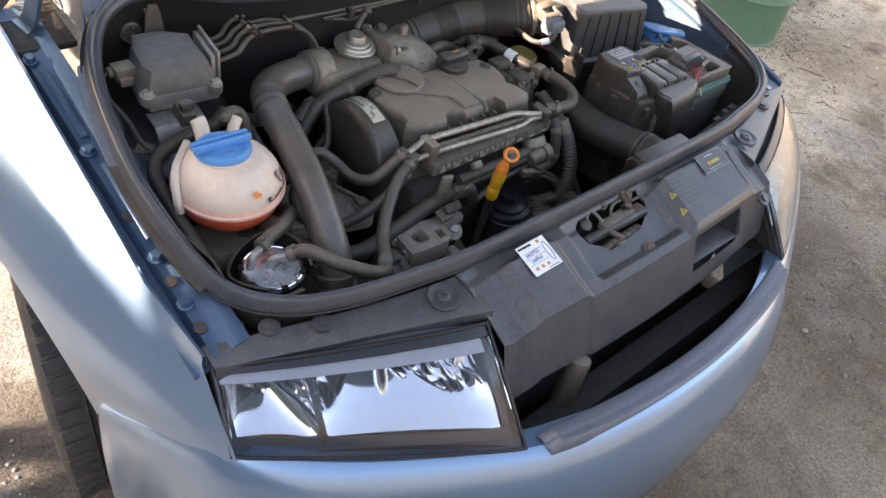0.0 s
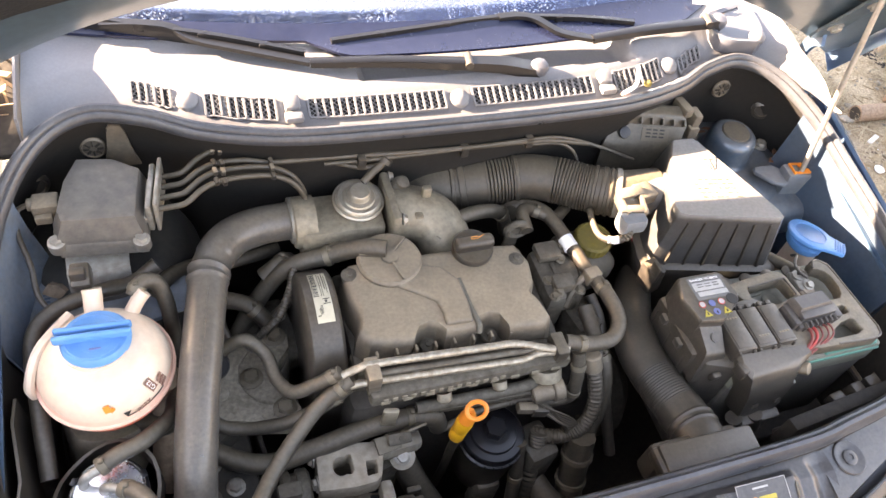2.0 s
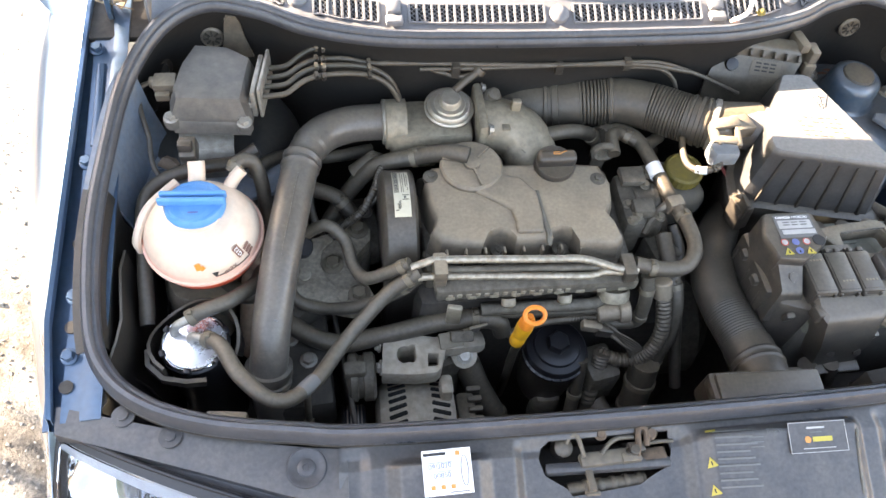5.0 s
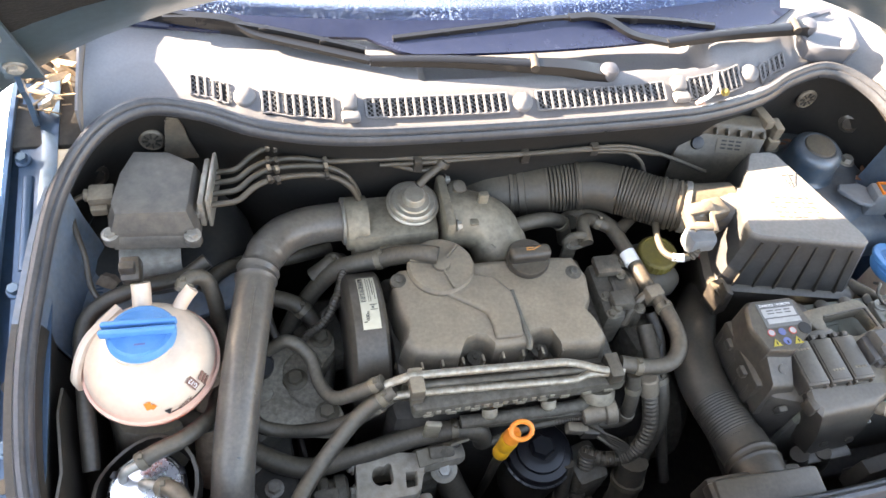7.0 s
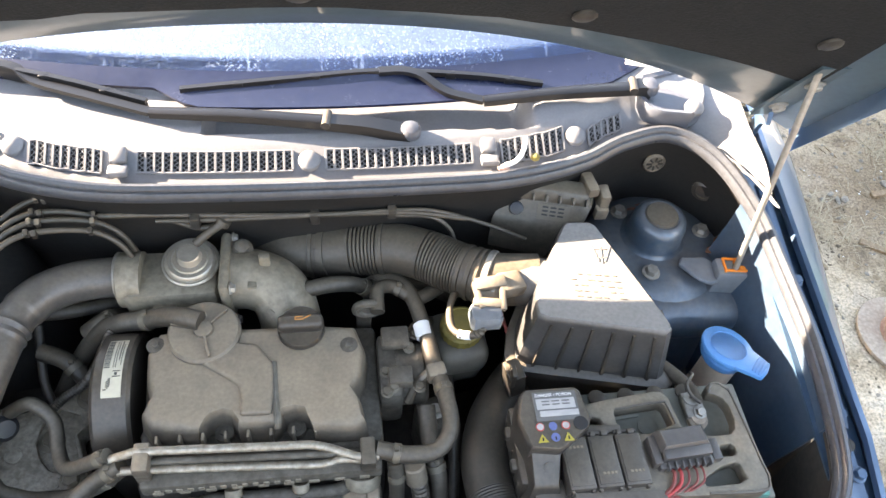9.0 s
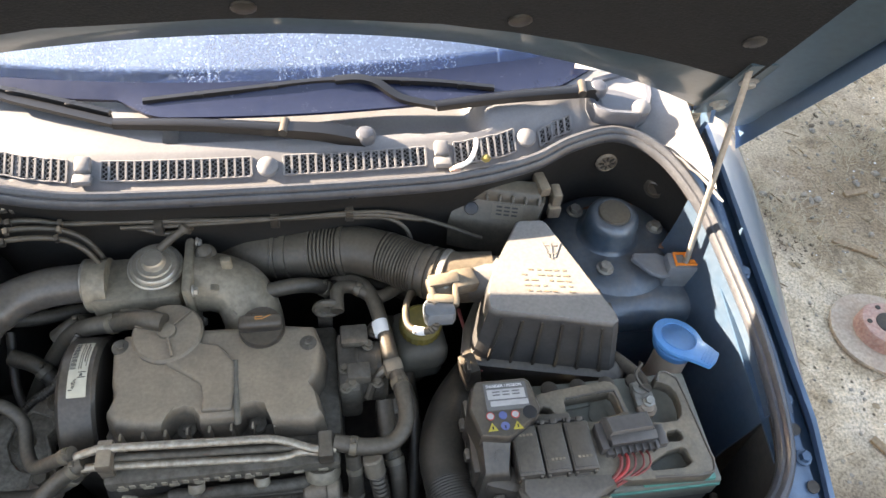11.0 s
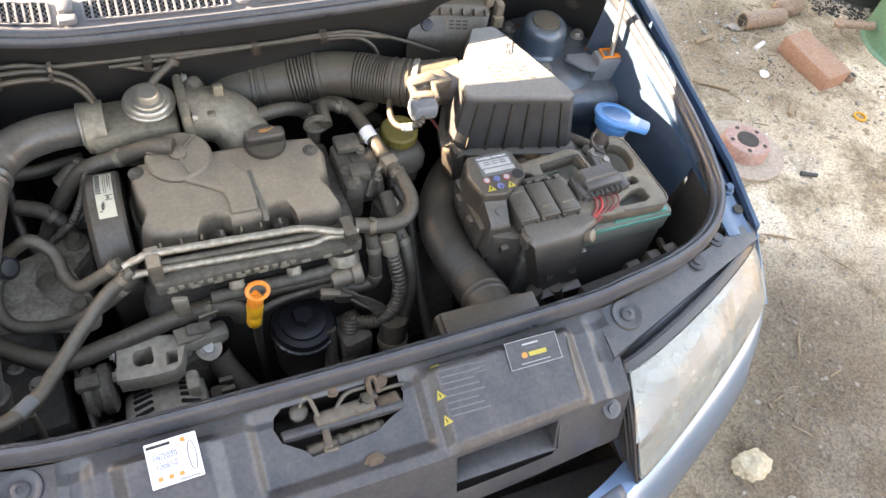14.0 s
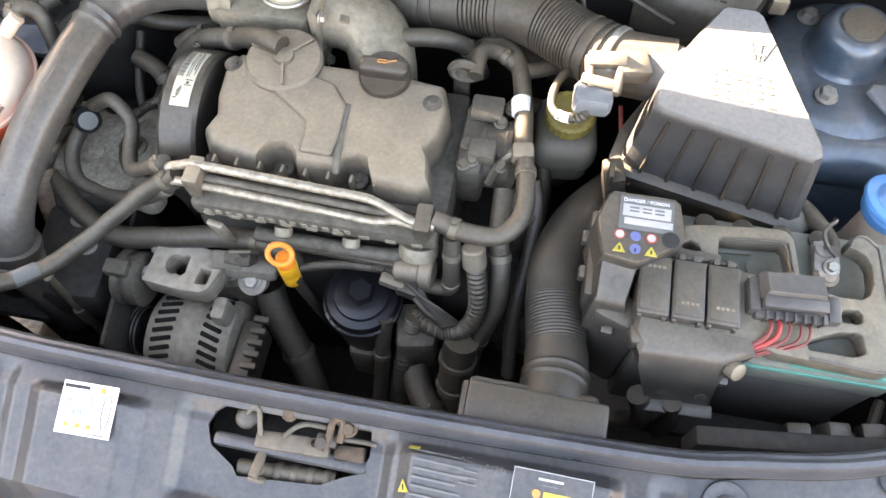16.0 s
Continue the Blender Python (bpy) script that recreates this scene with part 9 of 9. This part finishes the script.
flat_box(sf, 0.012, -0.0215, 0.022, 0.0012, 0.0006, "grey_ink", stk, "small_print")

pr = thing("carrier_print", (0.16, -0.03, 0.70), "printed warnings in pale ink on the lock carrier", "label")
for k in range(9):
    w = 0.040 + 0.010 * ((k * 7) % 3) / 2
    flat_box(on_carrier(0.095 + w / 2 - 0.004, 0.0 - 0.0072 * k, -2), 0, 0, w, 0.0020, 0.0004, "grey_ink", pr, "small_print")
for k in range(3):
    flat_box(on_carrier(0.141, -0.009 - 0.005 * k, -2), 0, 0, 0.016, 0.0012, 0.0004, "grey_ink", pr, "small_print")
flat_text(on_carrier(0.137, 0.000, -2), "AC", 0, 0, 0.0085, 0.0004, "grey_ink", pr)
flat_text(on_carrier(0.164, -0.004, -2), "R134a", 0, 0, 0.0078, 0.0004, "grey_ink", pr)
for y in (-0.030, -0.058):
    b = plate([(-0.0065, -0.005), (0.0065, -0.005), (0, 0.0065)], 0, 0.0004, 0)
    tf = on_carrier(0.086, y, 0)
    b.transform(tf @ pose(0, 0, 0.0004))
    part("warning_triangle", b, "yellow_ink", pr, "yellow warning triangle")
    flat_box(tf, 0, -0.0005, 0.0014, 0.005, 0.0010, "ink", pr, "bolt_mark")
flat_box(on_carrier(0.090, 0.002), 0, 0, 0.011, 0.004, 0.0006, "yellow_ink", pr, "oil_can_mark")
bd = thing("oil_badge", (0.215, -0.012, 0.72), "black oil badge with a thin white frame on the lock carrier", "badge")
bf = on_carrier(0.215, -0.014, -1, 0.002, 0.012)
for x, y, w, h in ((0, 0.017, 0.070, 0.0007), (0, -0.017, 0.070, 0.0007), (-0.035, 0, 0.0007, 0.035), (0.035, 0, 0.0007, 0.035)):
    flat_box(bf, x, y, w, h, 0.0008, "label_grey", bd, "badge_frame")
flat_box(bf, 0, 0, 0.069, 0.034, 0.0002, "carrier", bd, "plate")
flat_box(bf, -0.002, 0.0105, 0.022, 0.0022, 0.0008, "label_grey", bd, "brand_bar")
flat_box(bf, -0.002, 0.0055, 0.014, 0.0012, 0.0008, "grey_ink", bd, "small_print")
flat_box(bf, 0.005, -0.0025, 0.024, 0.0055, 0.0008, "yellow_ink", bd, "brand_bar")
b = spin([(0.0038, 0), (0.0038, 0.0004)], (0, 0, 0), (0, 0, 1), 16)
b.transform(bf @ pose(-0.013, -0.0025, 0.0008))
part("brand_dot", b, "orange_ink", bd)
flat_box(bf, 0, -0.0125, 0.040, 0.0010, 0.0008, "label_grey", bd, "small_print")

# ---- things on the ground ----
def lay(x, y):
    return ground_z(x, y)


dx, dy = 1.44, 0.715
dz = lay(dx, dy)
disc = thing("brake_disc", (dx, dy, dz), "rusty brake disc lying flat on the dirt", "brake disc")
tilt = (0.04, 0.05, 1)
part("rotor", spin([(0.070, 0.0), (0.128, 0.0), (0.128, 0.009), (0.090, 0.0095), (0.070, 0.0095)], (dx, dy, dz + 0.002), tilt, 64), "rust_pale", disc, "pale rusty friction ring")
hat = [(0.072, 0.008), (0.070, 0.044), (0.066, 0.050), (0.036, 0.052), (0.033, 0.050), (0.033, 0.010)]
part("hub", spin(hat, (dx, dy, dz), tilt, 48), "rust_red", disc, "red rusted hub")
part("hub_bore", spin([(0.0325, 0), (0.0325, 0.0435)], (dx, dy, dz + 0.0085), tilt, 32), "dark", disc)
for k in range(5):
    a = 2 * math.pi * k / 5 + 0.4
    part("stud_hole", spin([(0.0068, 0), (0.0068, 0.002)], (dx + 0.051 * math.cos(a) + 0.002, dy + 0.051 * math.sin(a) + 0.002, dz + 0.050 - 0.002 * (math.cos(a) + math.sin(a))), tilt, 14), "dark", disc)

bx, by = 1.915, 0.99
bm = box((bx, by, lay(bx, by) + 0.032), (0.215, 0.105, 0.065), 0.006, (2, 3, -82), 2)
for v in bm.verts:
    v.co += Vector((noise.noise(v.co * 60), noise.noise(v.co * 60 + Vector((3, 0, 0))), noise.noise(v.co * 60 + Vector((0, 5, 0))))) * 0.003
solo("brick", bm, "brick", "chipped old red brick lying on the dirt", "brick")
px, py = 1.88, 1.230
pz = lay(px, py) + 0.028
tb = thing("iron_pipe", (px, py, pz - 0.03), "short rusty piece of iron pipe on the ground", "pipe")
a, b2 = Vector((px - 0.085, py + 0.003, pz)), Vector((px + 0.085, py - 0.003, pz))
d = (b2 - a).normalized()
part("pipe", spin([(0.024, 0.0), (0.029, 0.0), (0.029, (b2 - a).length), (0.024, (b2 - a).length)], a, d, 28), "rust", tb)
part("bore", spin([(0.0235, -0.0005), (0.0235, 0.002)], a - d * 0.0005, d, 24), "dark", tb)
bm = bmesh.new()
bmesh.ops.create_icosphere(bm, subdivisions=3, radius=1)
for v in bm.verts:
    v.co = Vector((v.co.x * 0.055, v.co.y * 0.045, v.co.z * 0.035)) * (1 + 0.25 * noise.noise(v.co * 2)) + Vector((2.04, 1.285, lay(2.04, 1.285) + 0.02))
solo("stone", bm, "rust", "brownish stone on the ground", "stone")


def drum(x, y, material, label, r=0.285, h=0.885):
    D = thing("oil_drum", (x, y, lay(x, y) - 0.01), label, "drum")
    prof = [(r, 0.0), (r + 0.007, 0.004), (r + 0.007, 0.012), (r, 0.02)]
    for c in (0.33, 0.67):
        prof += [(r, h * c - 0.015), (r + 0.008, h * c), (r, h * c + 0.015)]
    prof += [(r, h - 0.025), (r + 0.007, h - 0.010), (r + 0.005, h)]
    part("shell", spin(prof, (x, y, lay(x, y) - 0.008), (0, 0, 1), 56), material, D)
    part("lid", spin([(r - 0.007, 0.0), (r - 0.007, 0.006)], (x, y, lay(x, y) + h - 0.023), (0, 0, 1), 56), material, D)
    part("bung", spin([(0.024, 0), (0.024, 0.008), (0.018, 0.012)], (x + r * 0.6, y, lay(x, y) + h - 0.018), (0, 0, 1), 18), material, D)
    return D


g = drum(2.41, 0.985, "barrel", "green painted steel drum with peeling patchy paint", 0.195, 0.62)
part("tap", join(rod((2.225, 1.065, 0.065), (2.12, 1.115, 0.055), 0.015, seg=14), spin([(0.016, 0), (0.022, 0.004), (0.022, 0.020), (0.014, 0.024)], (2.125, 1.112, 0.045), (-0.3, 0.1, 1), 14)), "rust", g, "rusty tap near the base")
M["drum_dark"] = mat("black_painted_drum", (0.02, 0.028, 0.03), 0.45, 0.1, (0.10, 0.09, 0.07), 0.3, 8.0, 0.1, 0.1, up=0.1)
drum(2.49, 1.475, "drum_dark", "black steel drum standing on the dirt")
M["straw"] = mat("pale_straw", (0.42, 0.34, 0.22), 0.9, 0.0, (0.55, 0.47, 0.34), 0.5, 9.0, 0.2, 0.1, up=0.0)
bm = bmesh.new()
bmesh.ops.create_icosphere(bm, subdivisions=4, radius=1)
for v in bm.verts:
    c = v.co.copy()
    k = 1 + 0.30 * noise.noise(c * 1.3 + Vector((7, 0, 0))) + 0.16 * noise.noise(c * 4) + 0.06 * noise.noise(c * 11)
    v.co = Vector((c.x * 0.045, c.y * 0.034, c.z * 0.022)) * k + Vector((0.895, -0.118, lay(0.895, -0.118) + 0.010))
solo("concrete_lump", bm, "straw", "pale broken lump of concrete", "rubble")
rg = thing("yellow_ring", (1.93, 0.74, lay(1.93, 0.74)), "small yellow plastic ring on the dirt", "ring")
part("ring", tube([(1.93 + 0.018 * math.cos(radians(a)), 0.74 + 0.018 * math.sin(radians(a)), lay(1.93, 0.74) + 0.005) for a in range(0, 360, 30)], 0.0035, 3, 8, closed=True), "yellow", rg)
for x, y, rz, L in ((1.515, 0.995, -32, 0.125), (1.72, 0.83, 40, 0.07), (1.93, 0.55, 60, 0.10), (1.62, 1.20, 10, 0.08), (1.28, 0.42, -60, 0.05)):
    bm = box((x, y, lay(x, y) + 0.007), (L, 0.018, 0.010), 0.002, (3, 2, rz))
    for v in bm.verts:
        v.co.z += 0.003 * noise.noise(v.co * 40)
    solo("wood_chip", bm, "twig", "splinter of pale wood on the dirt", "wood chip", "wood chips on the ground")

# pebbles, twigs and dry leaves: far too many to count
random.seed(4)


def scatter(name, material, label, count, size, area, flat, thick, clump=0.0):
    vs, fs = [], []
    x0, x1, y0, y1 = area
    for _ in range(count):
        x, y = random.uniform(x0, x1), random.uniform(y0, y1)
        if abs(x) < 0.82 and y > -0.3 and y < 3.3:
            continue
        if clump and noise.noise(Vector((x * 2.3, y * 2.3, 7))) + 0.5 * noise.noise(Vector((x * 7, y * 7, 2))) < clump * random.uniform(0.6, 1.6) - 0.05:
            continue
        s = size * random.uniform(0.4, 1.0) ** 1.6 * (2.0 if random.random() < 0.04 else 1.0)
        z = lay(x, y)
        a = random.uniform(0, 6.28)
        n = 6
        base = len(vs)
        L, W = s, s * random.uniform(*flat)
        for ring_z, k in ((0.0, 0.8), (thick * s, 1.0), (thick * 1.8 * s, 0.55)):
            for i in range(n):
                t = 2 * math.pi * i / n
                r = random.uniform(0.75, 1.1) * k
                ux, uy = math.cos(t) * L * r, math.sin(t) * W * r
                vs.append((x + ux * math.cos(a) - uy * math.sin(a), y + ux * math.sin(a) + uy * math.cos(a), z + ring_z - 0.001))
        for q in range(2):
            for i in range(n):
                fs.append((base + q * n + i, base + q * n + (i + 1) % n, base + (q + 1) * n + (i + 1) % n, base + (q + 1) * n + i))
        fs.append(tuple(base + 2 * n + i for i in range(n)))
    me = bpy.data.meshes.new(name)
    me.from_pydata(vs, [], fs)
    me.materials.append(M[material])
    shade(me, 50)
    tagged(new(name, me), label, name, kind="stuff")


M["pebble"] = mat("grey_pebble", (0.22, 0.19, 0.15), 0.9, 0.0, (0.36, 0.32, 0.26), 0.5, 40.0, 0.3, 0.4, up=0.0)
M["pebble_dark"] = mat("dark_clod", (0.13, 0.10, 0.07), 0.95, 0.0, (0.22, 0.175, 0.125), 0.5, 40.0, 0.3, 0.4, up=0.0)
M["bark"] = mat("dark_bark", (0.085, 0.062, 0.042), 0.95, 0.0, (0.20, 0.15, 0.10), 0.4, 40.0, 0.3, 0.4, up=0.0)
M["gravel_pale"] = mat("pale_gravel", (0.30, 0.285, 0.26), 0.9, 0.0, (0.40, 0.385, 0.355), 0.5, 40.0, 0.3, 0.4, up=0.0)
scatter("pebbles", "pebble", "scattered grey pebbles in the dirt", 2600, 0.008, (0.8, 3.2, -0.9, 2.6), (0.6, 1.0), 0.45)
scatter("dirt_clods", "pebble_dark", "dark crumbs of earth", 3600, 0.006, (0.8, 3.2, -0.9, 2.6), (0.6, 1.0), 0.45, 0.05)
scatter("gravel", "gravel_pale", "pale grey gravel beside the car", 5200, 0.0055, (-2.0, -0.75, -0.5, 2.2), (0.6, 1.0), 0.5)
scatter("twigs", "twig", "dry twigs and straw on the dirt", 750, 0.034, (0.85, 3.0, -0.6, 2.4), (0.05, 0.10), 0.08)
scatter("dry_leaves", "leaf", "withered leaves on the dirt", 800, 0.016, (1.3, 3.0, 0.5, 2.4), (0.4, 0.8), 0.12)
# leaf litter in the hinge corners
for sg in (-1, 1):
    vs = []
    bms = []
    random.seed(7 + sg)
    for _ in range(42):
        c = (sg * random.uniform(0.585, 0.64), random.uniform(0.62, 0.76), random.uniform(0.815, 0.845))
        bms.append(box(c, (random.uniform(0.01, 0.04), random.uniform(0.002, 0.010), 0.0015), 0.0004, (random.uniform(-40, 40), random.uniform(-40, 40), random.uniform(0, 180)), 1))
    o = solo("leaf_litter", join(*bms), "twig" if sg < 0 else "leaf", "dry leaves and twigs caught in the hinge corner", "leaf litter", kind="stuff")
    part("gutter_floor", box((sg * 0.615, 0.69, 0.806), (0.09, 0.18, 0.012), 0.004, (8, 0, 0)), "dark", car)

for x, y, a in ((0.566, 0.500, 20), (0.578, 0.512, 70), (0.470, 0.585, 10), (0.488, 0.592, -25), (0.515, 0.590, 40), (0.533, 0.588, 5)):
    solo("dry_leaf", plate([(-0.011, 0), (-0.004, 0.005), (0.006, 0.0045), (0.012, 0), (0.005, -0.004), (-0.005, -0.005)], 0, 0.0012, 0, pose(x, y, 0.7185 if y < 0.55 else 0.7120, 8, -6, a)), "leaf_red", "curled red-brown dry leaf on the strut tower", "leaf", "leaves on the strut tower")
# ---- unseen tree, added so that its shade lies over the car's front ----
random.seed(21)
tree = thing("tree", (-4.6, 0.55, 0), "unseen broad leafy tree, added to shade the car", "tree")
part("trunk", tube([(-4.6, 0.55, -0.05), (-4.58, 0.58, 0.6), (-4.64, 0.62, 1.4), (-4.60, 0.66, 2.4), (-4.55, 0.70, 3.3)], 0.10, 6, 12, lambda s: 1.2 - 0.8 * s), "twig", tree)
for k in range(9):
    a, h = k * 2.4, 1.25 + 0.2 * k
    c = Vector((-4.6 + 0.02 * k, 0.62, h))
    part("limb", tube([c, c + Vector((0.28 * math.cos(a), 0.4 * math.sin(a), 0.22)), c + Vector((0.5 * math.cos(a), 0.85 * math.sin(a), 0.40))], 0.04, 5, 8, lambda s: 1 - 0.75 * s), "twig", tree)
M["foliage"] = mat("green_leaves", (0.055, 0.095, 0.025), 0.6, 0.0, (0.10, 0.13, 0.04), 0.4, 3.0, 0.2, 0.0, up=0.0)
vs, fs = [], []
for _ in range(17500):
    y = random.uniform(-1.5, 2.75)
    z = random.uniform(1.45, 3.5)
    edge = 2.75 - 0.06 * abs(noise.noise(Vector((z * 3, 4, 0)))) - 0.9 * max(0, z - 2.7) ** 1.5
    far = -1.35 + 0.9 * max(0, z - 2.4) ** 1.5 + 0.7 * max(0, 2.1 - z) ** 1.5 + 0.25 * noise.noise(Vector((z * 2, 9, 0)))
    if y > edge or y < far or z < 1.55 + 0.12 * noise.noise(Vector((y * 2, 1, 0))) or noise.noise(Vector((y * 2.2, z * 2.2, 3))) > 0.55:
        continue
    c = Vector((-4.6 + random.uniform(-0.85, 0.85) * math.sqrt(max(0.05, 1 - ((z - 2.5) / 1.4) ** 2)) * math.sqrt(max(0.08, 1 - ((y - 0.45) / 2.4) ** 2)), y, z))
    across = c.y + 0.438 * (c.x + 4.6)
    if across > 2.355:
        continue
    u = Vector((random.gauss(0, 1), random.gauss(0, 1), random.gauss(0, 1))).normalized()
    w = u.cross(Vector((random.gauss(0, 1), random.gauss(0, 1), random.gauss(0, 1)))).normalized()
    L = random.uniform(0.06, 0.11)
    # leaves of one low tier pushed aside, letting sun onto the wing's shoulder
    low_y = c.y + 0.438 * (c.x + 0.69)
    tier = c.z + 0.385 * (c.x + 0.69) - 0.690 - 0.208 * low_y
    reach = max(abs(q.z + 0.294 * q.x - 0.208 * q.y) for q in (u * L, w * L * 0.5))
    if 0.15 < low_y < 0.76 and -0.045 - reach < tier < -0.003 + reach:
        c.z += (-0.003 + reach if tier > -0.024 else -0.045 - reach) - tier
    b0 = len(vs)
    vs += [c - u * L, c - w * L * 0.5, c + u * L, c + w * L * 0.5]
    fs += [(b0, b0 + 1, b0 + 2), (b0, b0 + 2, b0 + 3)]
for q in range(1500):
    # two boughs added outside the crown to shade engine parts and air filter lid
    s = random.random()
    c = Vector((-4.6, lerp(2.25, 2.44, s), 2.485 + random.gauss(0, 0.028))) if q % 2 else Vector((-4.6, lerp(2.30, 2.515, s), 2.73 + random.gauss(0, 0.018))) + random.gauss(0, 0.12) * Vector((1, -0.438, -0.385))
    u = Vector((random.gauss(0, 1), random.gauss(0, 1), random.gauss(0, 1))).normalized()
    w = u.cross(Vector((random.gauss(0, 1), random.gauss(0, 1), random.gauss(0, 1)))).normalized()
    L = random.uniform(0.015, 0.028)
    b0 = len(vs)
    vs += [c - u * L, c - w * L * 0.5, c + u * L, c + w * L * 0.5]
    fs += [(b0, b0 + 1, b0 + 2), (b0, b0 + 2, b0 + 3)]
me = bpy.data.meshes.new("crown")
me.from_pydata([v - Vector((-4.6, 0.55, 0)) for v in vs], [], fs)
me.materials.append(M["foliage"])
crown = new("crown", me)
crown.parent = tree

# small litter by the brick
solo("white_stone", spin([(0.004, 0), (0.014, 0.003), (0.017, 0.009), (0.012, 0.016), (0.003, 0.018)], (1.723, 0.992, lay(1.723, 0.992) - 0.002), (0.1, 0, 1), 14, 0.12, 3), "white", "small rounded white stone", "stone")
solo("plaster_chip", box((1.807, 1.127, lay(1.807, 1.127) + 0.004), (0.058, 0.016, 0.010), 0.003, (0, 3, 25)), "white", "white plaster splinter on the dirt", "rubble")
bush = thing("metal_bush", (2.012, 0.899, lay(2.012, 0.899)), "small rusty metal bush standing on the dirt", "bush")
part("sleeve", spin([(0.010, 0), (0.015, 0.0), (0.015, 0.026), (0.010, 0.026)], (2.012, 0.899, lay(2.012, 0.899) - 0.001), (0.1, -0.1, 1), 18), "rust", bush)
part("bore", spin([(0.0098, 0), (0.0098, 0.0005)], (2.0146, 0.8964, lay(2.012, 0.899) + 0.0252), (0.1, -0.1, 1), 16), "dark", bush)
solo("metal_stub", rod((1.565, 0.585, lay(1.565, 0.585) + 0.007), (1.612, 0.564, lay(1.612, 0.564) + 0.007), 0.008, 0.006, 12, 0.001), "drum_dark", "short dark metal stub on the dirt", "scrap")
scatter("leaf_mud", "pebble_dark", "dark rotted leaves and mud crumbs near the bumper", 9000, 0.0065, (0.86, 1.6, -0.75, 0.35), (0.35, 0.8), 0.25, 0.16)
scatter("bark_bits", "bark", "dark bark and soot crumbs by the drum", 14000, 0.008, (1.3, 3.1, 0.7, 2.5), (0.25, 0.7), 0.25, 0.16)
M["soot"] = mat("black_soot", (0.018, 0.018, 0.02), 0.95, 0.0, (0.06, 0.055, 0.05), 0.4, 30.0, 0.3, 0.4, up=0.0)
scatter("soot", "soot", "black soot and oily crumbs beside the dark drum", 3200, 0.011, (1.95, 2.42, 1.10, 1.62), (0.5, 0.9), 0.22, 0.02)
scatter("rubble_bits", "pebble", "grey-brown lumps of rubble and earth", 1100, 0.017, (1.3, 2.7, 1.15, 2.5), (0.5, 0.9), 0.4, 0.04)


def grass_tufts(count, area):
    """Dead grass: bent blades in loose tufts."""
    vs, fs = [], []
    x0, x1, y0, y1 = area
    for _ in range(count):
        cx, cy = random.uniform(x0, x1), random.uniform(y0, y1)
        if noise.noise(Vector((cx * 2.3, cy * 2.3, 7))) < -0.05:
            continue
        for _ in range(random.randint(12, 26)):
            a, L = random.uniform(0, 6.28), random.uniform(0.03, 0.085)
            x, y = cx + random.gauss(0, 0.03), cy + random.gauss(0, 0.03)
            z = lay(x, y)
            dx, dy = math.cos(a), math.sin(a)
            w = random.uniform(0.0008, 0.0018)
            rise = random.uniform(0.1, 0.7) * L
            base = len(vs)
            for s, h in ((0, 0), (0.5, rise), (1, rise * random.uniform(0.2, 1.1) + 0.002)):
                k = w * (1 - 0.8 * s)
                vs += [(x + dx * L * s - dy * k, y + dy * L * s + dx * k, z + h), (x + dx * L * s + dy * k, y + dy * L * s - dx * k, z + h)]
            fs += [(base, base + 1, base + 3, base + 2), (base + 2, base + 3, base + 5, base + 4)]
    me = bpy.data.meshes.new("dead_grass")
    me.from_pydata(vs, [], fs)
    me.materials.append(M["straw"])
    tagged(new("dead_grass", me), "tufts of dead straw-coloured grass", "grass", kind="stuff")


grass_tufts(330, (1.25, 2.7, 1.05, 2.6))
post = thing("metal_post", (2.175, 1.545, lay(2.175, 1.545) - 0.02), "grey metal post standing in the dirt beside the drum", "post")
part("shaft", rod((2.175, 1.545, lay(2.175, 1.545) - 0.02), (2.215, 1.60, 0.62), 0.023, seg=20, bev=0.002), "zinc", post)
part("end_cap", rod((2.2150, 1.6000, 0.62), (2.2155, 1.6007, 0.63), 0.0245, seg=20, bev=0.002), "drum_dark", post)
scatter("straw", "straw", "dry pale straw and grass stems", 1100, 0.034, (1.25, 3.0, 0.75, 2.4), (0.02, 0.04), 0.05)
scatter("pale_crumbs", "white", "white crumbs of plaster and shell in the dirt", 170, 0.006, (1.2, 3.0, 0.4, 2.2), (0.5, 0.9), 0.35)
